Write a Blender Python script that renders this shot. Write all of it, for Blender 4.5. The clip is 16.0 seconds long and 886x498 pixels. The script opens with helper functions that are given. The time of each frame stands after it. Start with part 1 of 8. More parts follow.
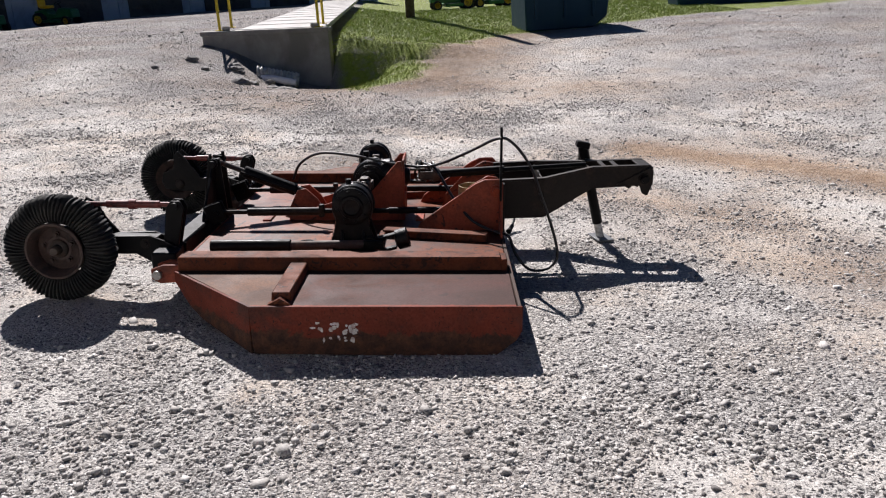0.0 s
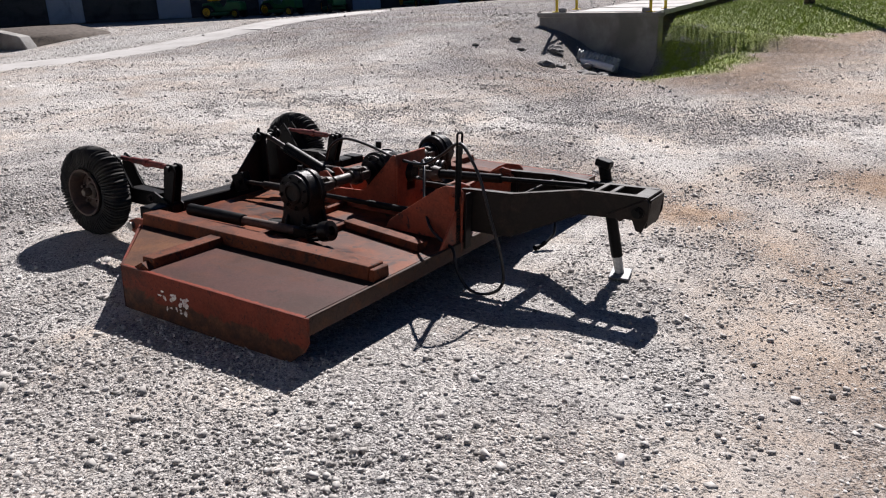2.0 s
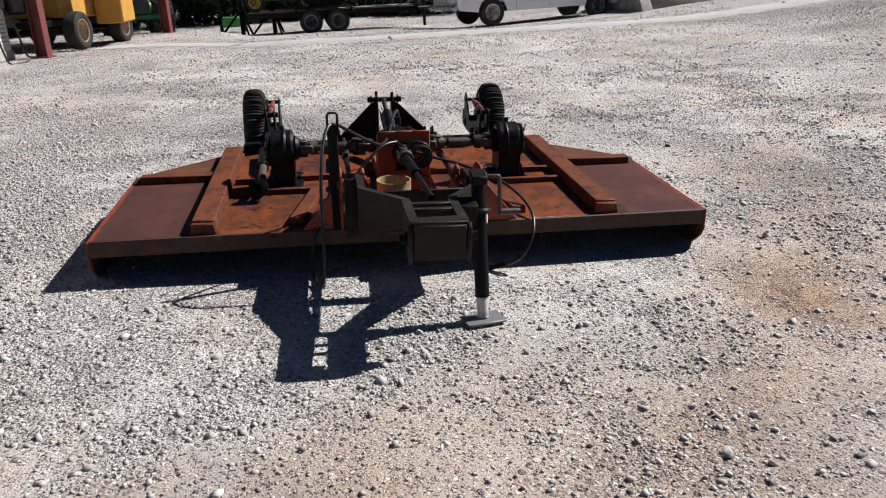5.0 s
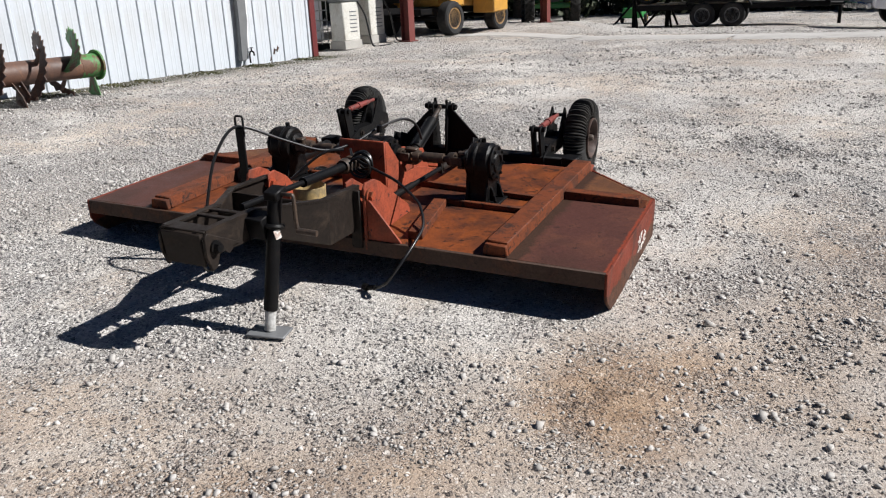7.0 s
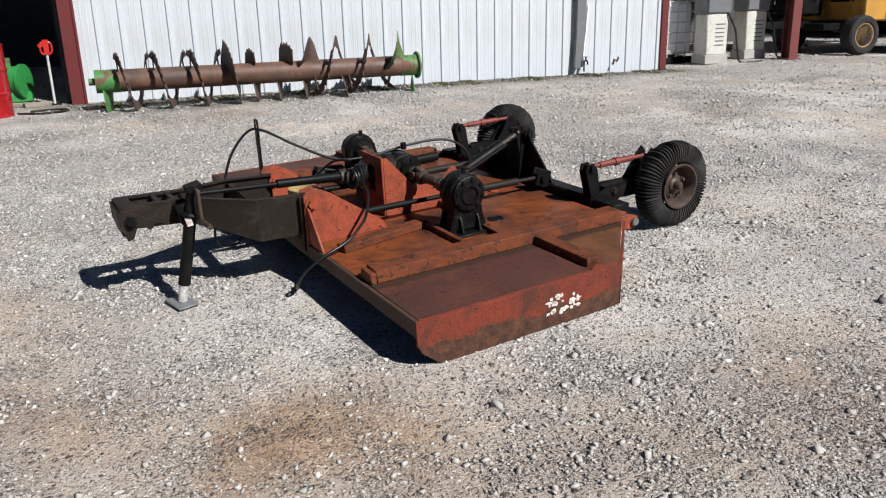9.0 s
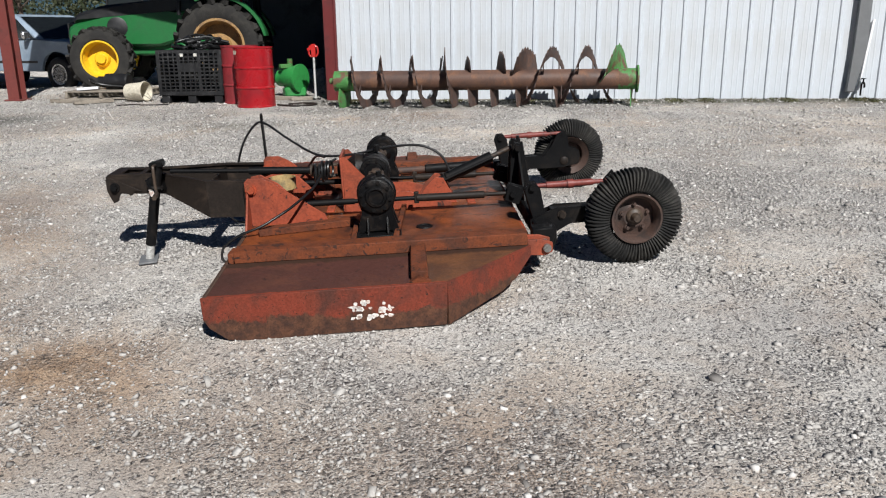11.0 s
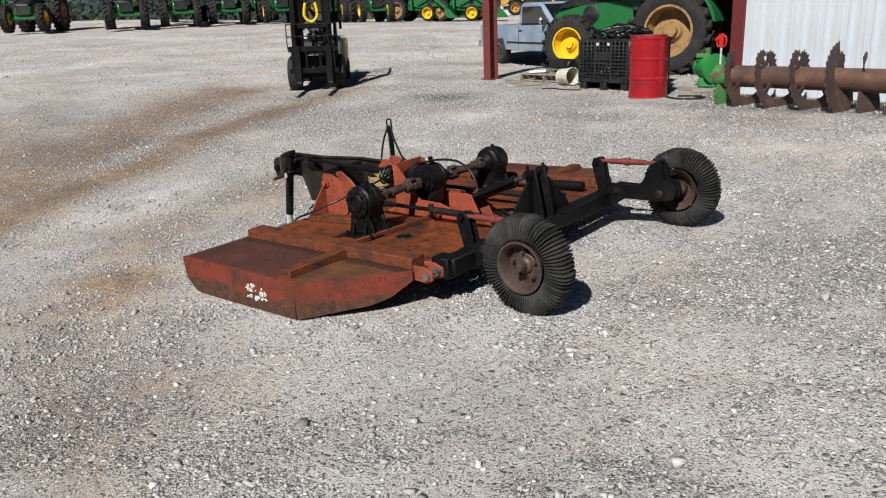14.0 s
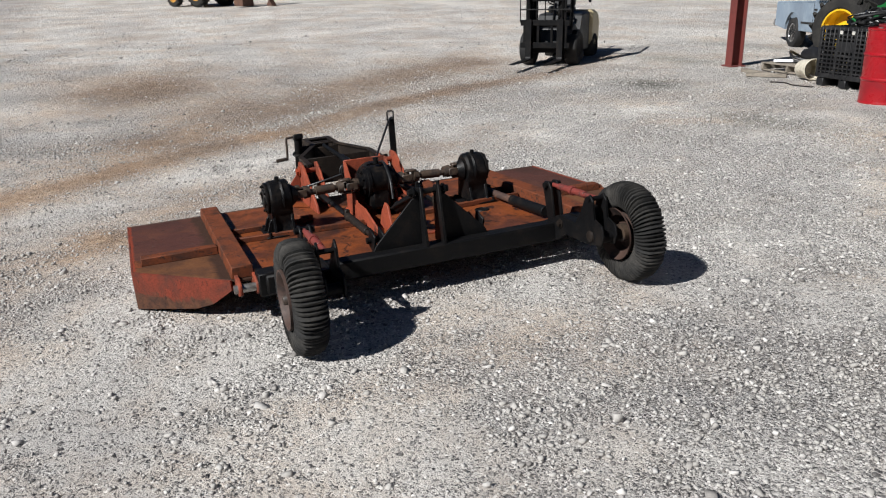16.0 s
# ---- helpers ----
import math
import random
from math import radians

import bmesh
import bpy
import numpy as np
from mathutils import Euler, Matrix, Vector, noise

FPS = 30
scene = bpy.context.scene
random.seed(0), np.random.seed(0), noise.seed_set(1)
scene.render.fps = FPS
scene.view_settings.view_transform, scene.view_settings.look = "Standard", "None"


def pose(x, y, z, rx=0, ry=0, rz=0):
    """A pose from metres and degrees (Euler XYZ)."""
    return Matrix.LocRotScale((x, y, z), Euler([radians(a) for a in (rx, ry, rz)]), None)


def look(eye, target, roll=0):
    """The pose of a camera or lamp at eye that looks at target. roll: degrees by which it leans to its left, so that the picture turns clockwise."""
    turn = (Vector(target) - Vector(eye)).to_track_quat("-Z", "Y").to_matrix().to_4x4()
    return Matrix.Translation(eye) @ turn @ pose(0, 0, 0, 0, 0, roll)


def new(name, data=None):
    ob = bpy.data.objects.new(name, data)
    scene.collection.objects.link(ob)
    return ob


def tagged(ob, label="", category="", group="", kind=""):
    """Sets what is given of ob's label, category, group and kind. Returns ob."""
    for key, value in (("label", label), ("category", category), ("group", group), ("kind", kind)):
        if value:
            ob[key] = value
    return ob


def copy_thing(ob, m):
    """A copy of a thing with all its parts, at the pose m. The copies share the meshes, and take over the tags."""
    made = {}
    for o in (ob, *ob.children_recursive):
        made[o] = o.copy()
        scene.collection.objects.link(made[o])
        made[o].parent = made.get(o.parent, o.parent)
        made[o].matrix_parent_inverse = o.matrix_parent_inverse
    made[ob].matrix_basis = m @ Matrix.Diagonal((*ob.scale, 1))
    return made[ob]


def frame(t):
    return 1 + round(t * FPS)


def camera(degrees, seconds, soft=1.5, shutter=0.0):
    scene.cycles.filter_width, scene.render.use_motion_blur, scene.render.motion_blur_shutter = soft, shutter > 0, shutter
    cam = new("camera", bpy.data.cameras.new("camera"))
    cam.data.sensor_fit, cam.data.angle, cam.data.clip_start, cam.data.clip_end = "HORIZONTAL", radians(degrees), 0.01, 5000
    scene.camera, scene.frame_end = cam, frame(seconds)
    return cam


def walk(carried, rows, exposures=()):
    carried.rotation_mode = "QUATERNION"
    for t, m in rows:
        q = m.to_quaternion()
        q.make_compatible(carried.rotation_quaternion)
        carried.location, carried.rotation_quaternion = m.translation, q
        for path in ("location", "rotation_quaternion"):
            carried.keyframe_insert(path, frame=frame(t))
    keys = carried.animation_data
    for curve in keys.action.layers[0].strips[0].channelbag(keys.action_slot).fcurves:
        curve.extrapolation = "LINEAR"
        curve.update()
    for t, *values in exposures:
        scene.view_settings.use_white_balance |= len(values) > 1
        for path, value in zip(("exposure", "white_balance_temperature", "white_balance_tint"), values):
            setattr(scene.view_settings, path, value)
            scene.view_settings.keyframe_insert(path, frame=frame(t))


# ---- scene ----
# ---- camera ----
cam = camera(59.4, 16.0, soft=1.15)
PATH = [
    (0, (0.068, -0.067, 1.382), (0.032, 1.825, 0.735), -2.7),
    (0.5, (0.646, 0.053, 1.37), (0.288, 1.908, 0.715), -2.6),
    (1, (1.204, 0.226, 1.369), (0.59, 2.022, 0.737), -2.7),
    (1.5, (1.768, 0.457, 1.364), (0.92, 2.156, 0.738), -2.2),
    (2, (2.294, 0.813, 1.338), (1.283, 2.412, 0.689), -2.2),
    (2.5, (2.801, 1.226, 1.297), (1.568, 2.652, 0.628), -2.2),
    (3, (3.251, 1.684, 1.288), (1.837, 2.926, 0.609), -1.9),
    (3.5, (3.662, 2.195, 1.221), (2.109, 3.243, 0.52), -1.0),
    (3.7, (3.803, 2.454, 1.187), (2.199, 3.417, 0.481), -1.2),
    (5.8, (4.037, 5.181, 1.197), (2.142, 4.977, 0.59), -2.3),
    (6, (4.009, 5.461, 1.191), (2.126, 5.159, 0.59), -1.9),
    (6.5, (3.817, 6.107, 1.191), (1.996, 5.537, 0.592), -2.0),
    (7, (3.5, 6.723, 1.192), (1.784, 5.911, 0.56), -2.6),
    (7.5, (3.139, 7.262, 1.204), (1.553, 6.22, 0.571), -1.7),
    (8, (2.709, 7.764, 1.215), (1.273, 6.505, 0.621), -1.3),
    (8.2, (2.534, 7.973, 1.223), (1.185, 6.621, 0.63), -1.3),
    (10.3, (0.271, 9.262, 1.129), (-0.108, 7.377, 0.577), -1.2),
    (10.5, (0.036, 9.317, 1.105), (-0.261, 7.417, 0.556), -1.1),
    (11, (-0.635, 9.433, 1.153), (-0.723, 7.51, 0.613), -0.7),
    (11.5, (-1.267, 9.545, 1.18), (-1.126, 7.617, 0.665), -0.1),
    (12, (-1.908, 9.515, 1.212), (-1.523, 7.622, 0.694), -1.1),
    (12.5, (-2.542, 9.425, 1.264), (-1.883, 7.62, 0.711), -2.0),
    (13, (-3.147, 9.211, 1.332), (-2.223, 7.532, 0.759), -2.4),
    (13.5, (-3.688, 8.902, 1.37), (-2.578, 7.337, 0.805), -1.6),
    (14, (-4.129, 8.413, 1.41), (-2.838, 7.0, 0.832), -2.2),
    (14.5, (-4.5, 7.867, 1.434), (-3.039, 6.643, 0.829), -3.0),
    (15, (-4.783, 7.248, 1.456), (-3.211, 6.174, 0.843), -2.2),
    (15.5, (-5.007, 6.612, 1.457), (-3.326, 5.723, 0.838), -1.4),
    (16, (-5.153, 5.945, 1.466), (-3.396, 5.227, 0.835), -1.0),
]
walk(cam, [(t, look(eye, target, roll)) for t, eye, target, roll in PATH], ((0, 0.65, 6390, 14), (3.5, 0.62, 6400, 13.5), (6, 0.57, 6350, 10), (8, 0.52, 6350, 9), (10.5, 0.36, 6330, 8), (14, 0.33, 6320, 8), (16, 0.38, 6280, 8)))

# ---- light ----
SUN = Vector((-0.32, 1.08, 1.0)).normalized()
world = bpy.data.worlds.new("sky")
scene.world = world
world.use_nodes = True
wn = world.node_tree
sky = wn.nodes.new("ShaderNodeTexSky")
sky.sky_type, sky.sun_disc = "NISHITA", False
sky.sun_elevation, sky.sun_rotation = math.asin(SUN.z), math.atan2(SUN.x, SUN.y)
sky.air_density, sky.dust_density, sky.ozone_density = 1.0, 0.4, 3.0
deep = wn.nodes.new("ShaderNodeMix")
deep.data_type, deep.blend_type = "RGBA", "MULTIPLY"
deep.inputs[0].default_value, deep.inputs[7].default_value = 1.0, (0.55, 0.86, 1.30, 1.0)
wn.links.new(sky.outputs["Color"], deep.inputs[6])
wn.links.new(deep.outputs[2], wn.nodes["Background"].inputs["Color"])
wn.nodes["Background"].inputs["Strength"].default_value = 0.0140
lamp = bpy.data.lights.new("sun", "SUN")
lamp.energy, lamp.angle, lamp.color = 5.0, radians(0.53), (1.0, 0.965, 0.93)
new("sun", lamp).matrix_world = look(SUN * 60, (0, 0, 0))

# ---- materials ----
def node_mat(name):
    m = bpy.data.materials.new(name)
    m.use_nodes = True
    nt = m.node_tree
    return m, nt, nt.nodes["Principled BSDF"]


def add(nt, kind, **props):
    n = nt.nodes.new(kind)
    for k, v in props.items():
        n.inputs[k].default_value = v
    return n


def noise_of(nt, coord, scale, detail=6.0, rough=0.6, distort=0.0):
    n = add(nt, "ShaderNodeTexNoise", Scale=scale, Detail=detail, Roughness=rough, Distortion=distort)
    nt.links.new(coord, n.inputs["Vector"])
    return n.outputs["Fac"]


def ramp(nt, fac, lo, hi, a=0.0, b=1.0):
    n = add(nt, "ShaderNodeMapRange", **{"From Min": lo, "From Max": hi, "To Min": a, "To Max": b})
    nt.links.new(fac, n.inputs["Value"])
    return n.outputs["Result"]


def mixed(nt, fac, a, b, how="MIX"):
    n = nt.nodes.new("ShaderNodeMix")
    n.data_type, n.blend_type = "RGBA", how
    for sock, v in ((n.inputs[0], fac), (n.inputs[6], a), (n.inputs[7], b)):
        if isinstance(v, bpy.types.NodeSocket):
            nt.links.new(v, sock)
        else:
            sock.default_value = v if isinstance(v, float) else (*v, 1.0)
    return n.outputs[2]


def bumped(nt, bsdf, height, strength, dist):
    n = add(nt, "ShaderNodeBump", Strength=strength, Distance=dist)
    nt.links.new(height, n.inputs["Height"])
    nt.links.new(n.outputs["Normal"], bsdf.inputs["Normal"])
    return n


def worn(name, base, wear, s1=5.0, s2=70.0, lo=0.5, hi=0.62, rough=0.6, metal=0.0, bump=0.2, dist=0.003, third=None, s3=1.6, grain=0.35, spec=0.5, distort=0.6, chips=None, cs=26.0, cut=0.60, scars=None):
    """A painted or raw surface: base colour, worn patches of a second, broad stains of a third, small sharp chips, fine grain and relief."""
    m, nt, b = node_mat(name)
    co = add(nt, "ShaderNodeTexCoord").outputs["Object"]
    big, fine = noise_of(nt, co, s1, 8.0, 0.65, distort), noise_of(nt, co, s2, 5.0, 0.7)
    col = mixed(nt, ramp(nt, big, lo, hi), base, wear)
    if third:
        col = mixed(nt, ramp(nt, noise_of(nt, co, s3, 7.0, 0.62, 0.4), 0.48, 0.66), col, third)
    if chips:
        col = mixed(nt, ramp(nt, noise_of(nt, co, cs, 9.0, 0.72, 1.2), cut, cut + 0.03), col, chips)
    if scars:
        col = scars(nt, co, col)
    g = mixed(nt, ramp(nt, fine, 0.3, 0.7), (1 - grain,) * 3, (1 + grain * 0.4,) * 3)
    col = mixed(nt, 1.0, col, g, "MULTIPLY")
    nt.links.new(col, b.inputs["Base Color"])
    nt.links.new(ramp(nt, big, 0.3, 0.7, max(rough - 0.12, 0.03), min(rough + 0.14, 1.0)), b.inputs["Roughness"])
    b.inputs["Metallic"].default_value, b.inputs["Specular IOR Level"].default_value = metal, spec
    if bump:
        bumped(nt, b, fine, bump, dist)
    return m


def plain(name, col, rough=0.5, metal=0.0, spec=0.5):
    return worn(name, col, tuple(c * 0.75 for c in col), s1=3.0, lo=0.4, hi=0.75, rough=rough, metal=metal, bump=0.06, dist=0.001, grain=0.12, spec=spec)


def axis_of(nt, co, name, ragged, scale):
    """One coordinate of the thing, its lines made ragged by noise."""
    sep = add(nt, "ShaderNodeSeparateXYZ")
    nt.links.new(co, sep.inputs["Vector"])
    v = sep.outputs[name]
    if name == "Y":
        a = add(nt, "ShaderNodeMath")
        a.operation = "ABSOLUTE"
        nt.links.new(v, a.inputs[0])
        v = a.outputs[0]
    n = add(nt, "ShaderNodeMath")
    n.operation = "MULTIPLY_ADD"
    nt.links.new(noise_of(nt, co, scale, 8.0, 0.7, 0.8), n.inputs[0])
    n.inputs[1].default_value = ragged
    nt.links.new(v, n.inputs[2])
    return n.outputs[0]


def skirt_scars(nt, co, col):
    """Paint scraped to rust along the lower edge in a ragged line, with long scratches above it."""
    low = ramp(nt, axis_of(nt, co, "Z", 0.20, 7.0), 0.195, 0.212, 1.0, 0.0)
    rust = mixed(nt, ramp(nt, noise_of(nt, co, 18, 7.0, 0.7), 0.38, 0.62), (0.052, 0.030, 0.024), (0.120, 0.056, 0.034))
    col = mixed(nt, low, col, rust)
    line = ramp(nt, noise_of(nt, co, 34, 9.0, 0.75, 2.0), 0.595, 0.605)
    return mixed(nt, line, col, (0.040, 0.024, 0.020))


def wing_scars(nt, co, col):
    """Browner bare rust behind the cross rib, oil crept along the beam, red paint left on the outer edge."""
    rear = ramp(nt, axis_of(nt, co, "X", 0.10, 5.0), -0.16, -0.11, 1.0, 0.0)
    col = mixed(nt, rear, col, mixed(nt, ramp(nt, noise_of(nt, co, 6, 7.0, 0.65), 0.4, 0.62), (0.150, 0.066, 0.032), (0.090, 0.044, 0.028)))
    seam = ramp(nt, axis_of(nt, co, "Y", 0.16, 6.0), 1.20, 1.235, 1.0, 0.0)
    col = mixed(nt, seam, col, (0.050, 0.028, 0.020))
    return mixed(nt, ramp(nt, axis_of(nt, co, "Y", 0.05, 14.0), 1.555, 1.565), col, (0.23, 0.048, 0.026))


DECK = worn("rusted deck plate", (0.085, 0.036, 0.029), (0.125, 0.050, 0.032), s1=3.0, s2=110, lo=0.50, hi=0.72, rough=0.60, bump=0.3, third=(0.060, 0.030, 0.024), s3=1.7, spec=0.10, chips=(0.050, 0.026, 0.022), cs=14, cut=0.60, scars=wing_scars)
DECK_MID = worn("wet rusted deck plate", (0.210, 0.058, 0.019), (0.118, 0.038, 0.017), s1=3.4, s2=70, lo=0.45, hi=0.62, rough=0.42, bump=0.3, third=(0.045, 0.022, 0.018), s3=2.4, spec=0.16, chips=(0.040, 0.019, 0.014), cs=9, cut=0.56)
RED_RUST = worn("faded red paint over rust", (0.33, 0.064, 0.030), (0.17, 0.058, 0.032), s1=6.0, s2=80, lo=0.47, hi=0.62, rough=0.6, bump=0.3, third=(0.075, 0.036, 0.028), s3=4.0, spec=0.12)
SKIRT = worn("scraped red skirt paint", (0.195, 0.043, 0.026), (0.145, 0.040, 0.025), s1=5.0, s2=110, lo=0.45, hi=0.66, rough=0.62, bump=0.3, third=(0.090, 0.036, 0.027), s3=5.5, spec=0.10, scars=skirt_scars)
BEAM = worn("rusty red channel", (0.160, 0.047, 0.021), (0.090, 0.033, 0.019), s1=8.0, s2=90, lo=0.48, hi=0.64, rough=0.66, bump=0.35, third=(0.07, 0.032, 0.022), s3=5.0, spec=0.12, chips=(0.045, 0.024, 0.019), cs=18, cut=0.565)
ORANGE = worn("bright orange-red paint", (0.315, 0.070, 0.036), (0.225, 0.052, 0.029), s1=7.0, s2=70, lo=0.48, hi=0.68, rough=0.55, bump=0.2, third=(0.12, 0.045, 0.031), s3=4.0, spec=0.2, chips=(0.050, 0.026, 0.022), cs=16, cut=0.595)
BLACK = worn("greasy black steel", (0.006, 0.006, 0.0065), (0.016, 0.0125, 0.0105), s1=9.0, s2=80, lo=0.5, hi=0.7, rough=0.5, bump=0.35, third=(0.006, 0.006, 0.0065), s3=4.0, spec=0.13)
TONGUE = worn("dull black-brown painted steel", (0.0175, 0.0130, 0.0105), (0.046, 0.032, 0.023), s1=6.0, s2=70, lo=0.52, hi=0.70, rough=0.58, bump=0.3, spec=0.2)
GREASE = worn("oily black casting", (0.0055, 0.0055, 0.006), (0.021, 0.016, 0.013), s1=16.0, s2=60, lo=0.5, hi=0.68, rough=0.36, bump=0.5, dist=0.006, spec=0.15)
RUBBER = worn("laminated rubber", (0.016, 0.0155, 0.015), (0.068, 0.063, 0.056), s1=6.0, s2=120, lo=0.45, hi=0.7, rough=0.8, bump=0.5, dist=0.003, spec=0.3)
TYRE = worn("weathered tyre rubber", (0.020, 0.020, 0.021), (0.050, 0.047, 0.043), s1=5.0, s2=90, lo=0.45, hi=0.7, rough=0.82, bump=0.35, spec=0.3)
HOSE = plain("black hydraulic hose", (0.009, 0.009, 0.0095), 0.40)
RIM = worn("rusty wheel disc", (0.064, 0.036, 0.027), (0.034, 0.022, 0.018), s1=12, s2=90, rough=0.65, bump=0.3)
STEEL = worn("bare worn steel", (0.36, 0.35, 0.33), (0.20, 0.18, 0.16), s1=12, s2=90, rough=0.42, metal=0.8, bump=0.15)
GALV = worn("silver painted tube", (0.55, 0.55, 0.53), (0.34, 0.33, 0.31), s1=14, s2=80, rough=0.5, bump=0.15)
OCHRE = worn("faded ochre plastic", (0.42, 0.30, 0.13), (0.25, 0.19, 0.10), s1=9, s2=60, rough=0.6, bump=0.1)
DECAL = worn("flaking white decal", (0.78, 0.74, 0.70), (0.55, 0.42, 0.36), s1=40, s2=160, lo=0.5, hi=0.6, rough=0.6, bump=0.1)
REDROD = worn("red turnbuckle paint", (0.185, 0.034, 0.026), (0.080, 0.028, 0.023), s1=14, s2=90, rough=0.55, bump=0.2)

SIDING = worn("white painted siding", (0.535, 0.57, 0.61), (0.48, 0.51, 0.545), s1=1.5, s2=40, lo=0.45, hi=0.7, rough=0.42, bump=0.04, dist=0.001, grain=0.05, third=(0.47, 0.475, 0.475), s3=0.7)
TRIM = worn("dark red trim paint", (0.125, 0.018, 0.018), (0.09, 0.016, 0.016), s1=3, s2=50, rough=0.5, bump=0.06, grain=0.15)
POST = worn("rust-red primer on steel", (0.155, 0.036, 0.030), (0.105, 0.030, 0.026), s1=3, s2=60, rough=0.6, bump=0.1, grain=0.2)
SPOUT = plain("grey metal gutter pipe", (0.16, 0.165, 0.17), 0.45)
DRUM = worn("glossy red drum enamel", (0.30, 0.007, 0.012), (0.22, 0.007, 0.012), s1=3, s2=60, rough=0.28, bump=0.03, grain=0.1)
# The rear drum's red, dulled: its shade is painted into the colour.
DRUM_SHADE = worn("red drum enamel dulled to maroon for shade", (0.24, 0.020, 0.026), (0.18, 0.018, 0.022), s1=4, s2=60, rough=0.5, bump=0.05, grain=0.15)
GREEN = worn("green machine paint", (0.015, 0.128, 0.034), (0.013, 0.09, 0.026), s1=3, s2=60, lo=0.5, hi=0.75, rough=0.38, bump=0.05, grain=0.15)
LEAFGREEN = worn("bright green paint", (0.032, 0.24, 0.055), (0.030, 0.15, 0.040), s1=6, s2=60, lo=0.5, hi=0.7, rough=0.45, bump=0.1, grain=0.2)
OLDGREEN = worn("chipped green paint on rust", (0.060, 0.20, 0.050), (0.12, 0.060, 0.035), s1=5, s2=60, lo=0.5, hi=0.58, rough=0.6, bump=0.2)
RUSTPIPE = worn("brown rusted pipe", (0.105, 0.052, 0.034), (0.175, 0.082, 0.043), s1=5, s2=70, lo=0.5, hi=0.66, rough=0.6, bump=0.3, third=(0.065, 0.036, 0.028), s3=3.0)
RUSTDARK = worn("dark rusted blade", (0.062, 0.035, 0.027), (0.115, 0.057, 0.036), s1=8, s2=70, rough=0.7, bump=0.35, third=(0.045, 0.030, 0.026), s3=6)
YELLOW = worn("yellow wheel enamel", (0.75, 0.47, 0.015), (0.60, 0.36, 0.02), s1=5, s2=60, lo=0.5, hi=0.75, rough=0.4, bump=0.04, grain=0.12)
INDUSTRIAL = worn("sun-faded industrial yellow", (0.52, 0.27, 0.045), (0.38, 0.20, 0.05), s1=2.2, s2=50, lo=0.45, hi=0.7, rough=0.5, bump=0.08, grain=0.15)
FADEDBLUE = worn("chalky light-blue car paint", (0.22, 0.28, 0.35), (0.30, 0.36, 0.42), s1=2.2, s2=40, lo=0.45, hi=0.65, rough=0.45, bump=0.02, grain=0.08, third=(0.17, 0.215, 0.27), s3=1.3)
WHITECAR = worn("white car paint", (0.80, 0.81, 0.83), (0.75, 0.76, 0.78), s1=1.5, s2=40, lo=0.4, hi=0.8, rough=0.3, bump=0.0, grain=0.04)
BLACKPLASTIC = worn("black moulded plastic", (0.010, 0.010, 0.011), (0.022, 0.022, 0.023), s1=4, s2=60, rough=0.5, bump=0.08)
BLUEBIN = worn("dark blue steel bin", (0.012, 0.050, 0.085), (0.018, 0.058, 0.085), s1=2, s2=50, rough=0.6, bump=0.1, spec=0.2)
CHROME = plain("dull chrome", (0.55, 0.55, 0.56), 0.25, 0.9)
WHITEPLASTIC = worn("dirty cream plastic", (0.62, 0.57, 0.46), (0.42, 0.37, 0.28), s1=6, s2=50, rough=0.5, bump=0.05)
PUMPWHITE = worn("grimy white enamel", (0.60, 0.59, 0.54), (0.42, 0.38, 0.31), s1=3, s2=60, lo=0.48, hi=0.7, rough=0.5, bump=0.1)
WOOD = worn("grey weathered wood", (0.27, 0.235, 0.19), (0.17, 0.145, 0.115), s1=9, s2=90, rough=0.8, bump=0.4)
CONCRETE = worn("weathered concrete", (0.40, 0.385, 0.355), (0.28, 0.27, 0.25), s1=1.6, s2=60, lo=0.42, hi=0.68, rough=0.85, bump=0.3, third=(0.22, 0.21, 0.19), s3=0.8, grain=0.2)
SAFETY = worn("yellow rail paint", (0.75, 0.56, 0.03), (0.60, 0.44, 0.04), s1=6, s2=60, rough=0.5, bump=0.04, grain=0.1)
REDPAINT = worn("red enamel", (0.46, 0.018, 0.015), (0.30, 0.020, 0.016), s1=6, s2=60, rough=0.4, bump=0.08, grain=0.2)
# Near-black boards: the shade of shed and workshop interiors is in the colour.
SHADEWALL = worn("near-black boards with shade in the colour", (0.07, 0.068, 0.066), (0.045, 0.043, 0.042), s1=1.5, s2=30, rough=0.85, bump=0.1)
BARK = worn("tree bark", (0.085, 0.062, 0.045), (0.045, 0.034, 0.026), s1=9, s2=60, rough=0.9, bump=0.6, dist=0.01)
LEAF = worn("tree foliage", (0.032, 0.047, 0.017), (0.048, 0.050, 0.021), s1=0.9, s2=12, lo=0.4, hi=0.65, rough=0.65, bump=0.0, grain=0.3, third=(0.016, 0.025, 0.011), s3=0.4)
SEATBLACK = plain("black vinyl", (0.018, 0.018, 0.02), 0.55)
LAMPGLASS = plain("lamp lens", (0.6, 0.6, 0.58), 0.15)
TAILRED = plain("tail lamp lens", (0.35, 0.012, 0.012), 0.2)
TANRIM = worn("faded tan wheel paint", (0.34, 0.20, 0.075), (0.20, 0.12, 0.06), s1=8, s2=60, rough=0.6, bump=0.1)
RUBBLE = worn("grey broken rock", (0.19, 0.18, 0.17), (0.27, 0.255, 0.235), s1=7, s2=60, rough=0.85, bump=0.5, dist=0.006)
PALECONC = worn("sun-bleached concrete", (0.47, 0.452, 0.43), (0.38, 0.362, 0.34), s1=2.0, s2=60, lo=0.45, hi=0.7, rough=0.85, bump=0.2, grain=0.12)
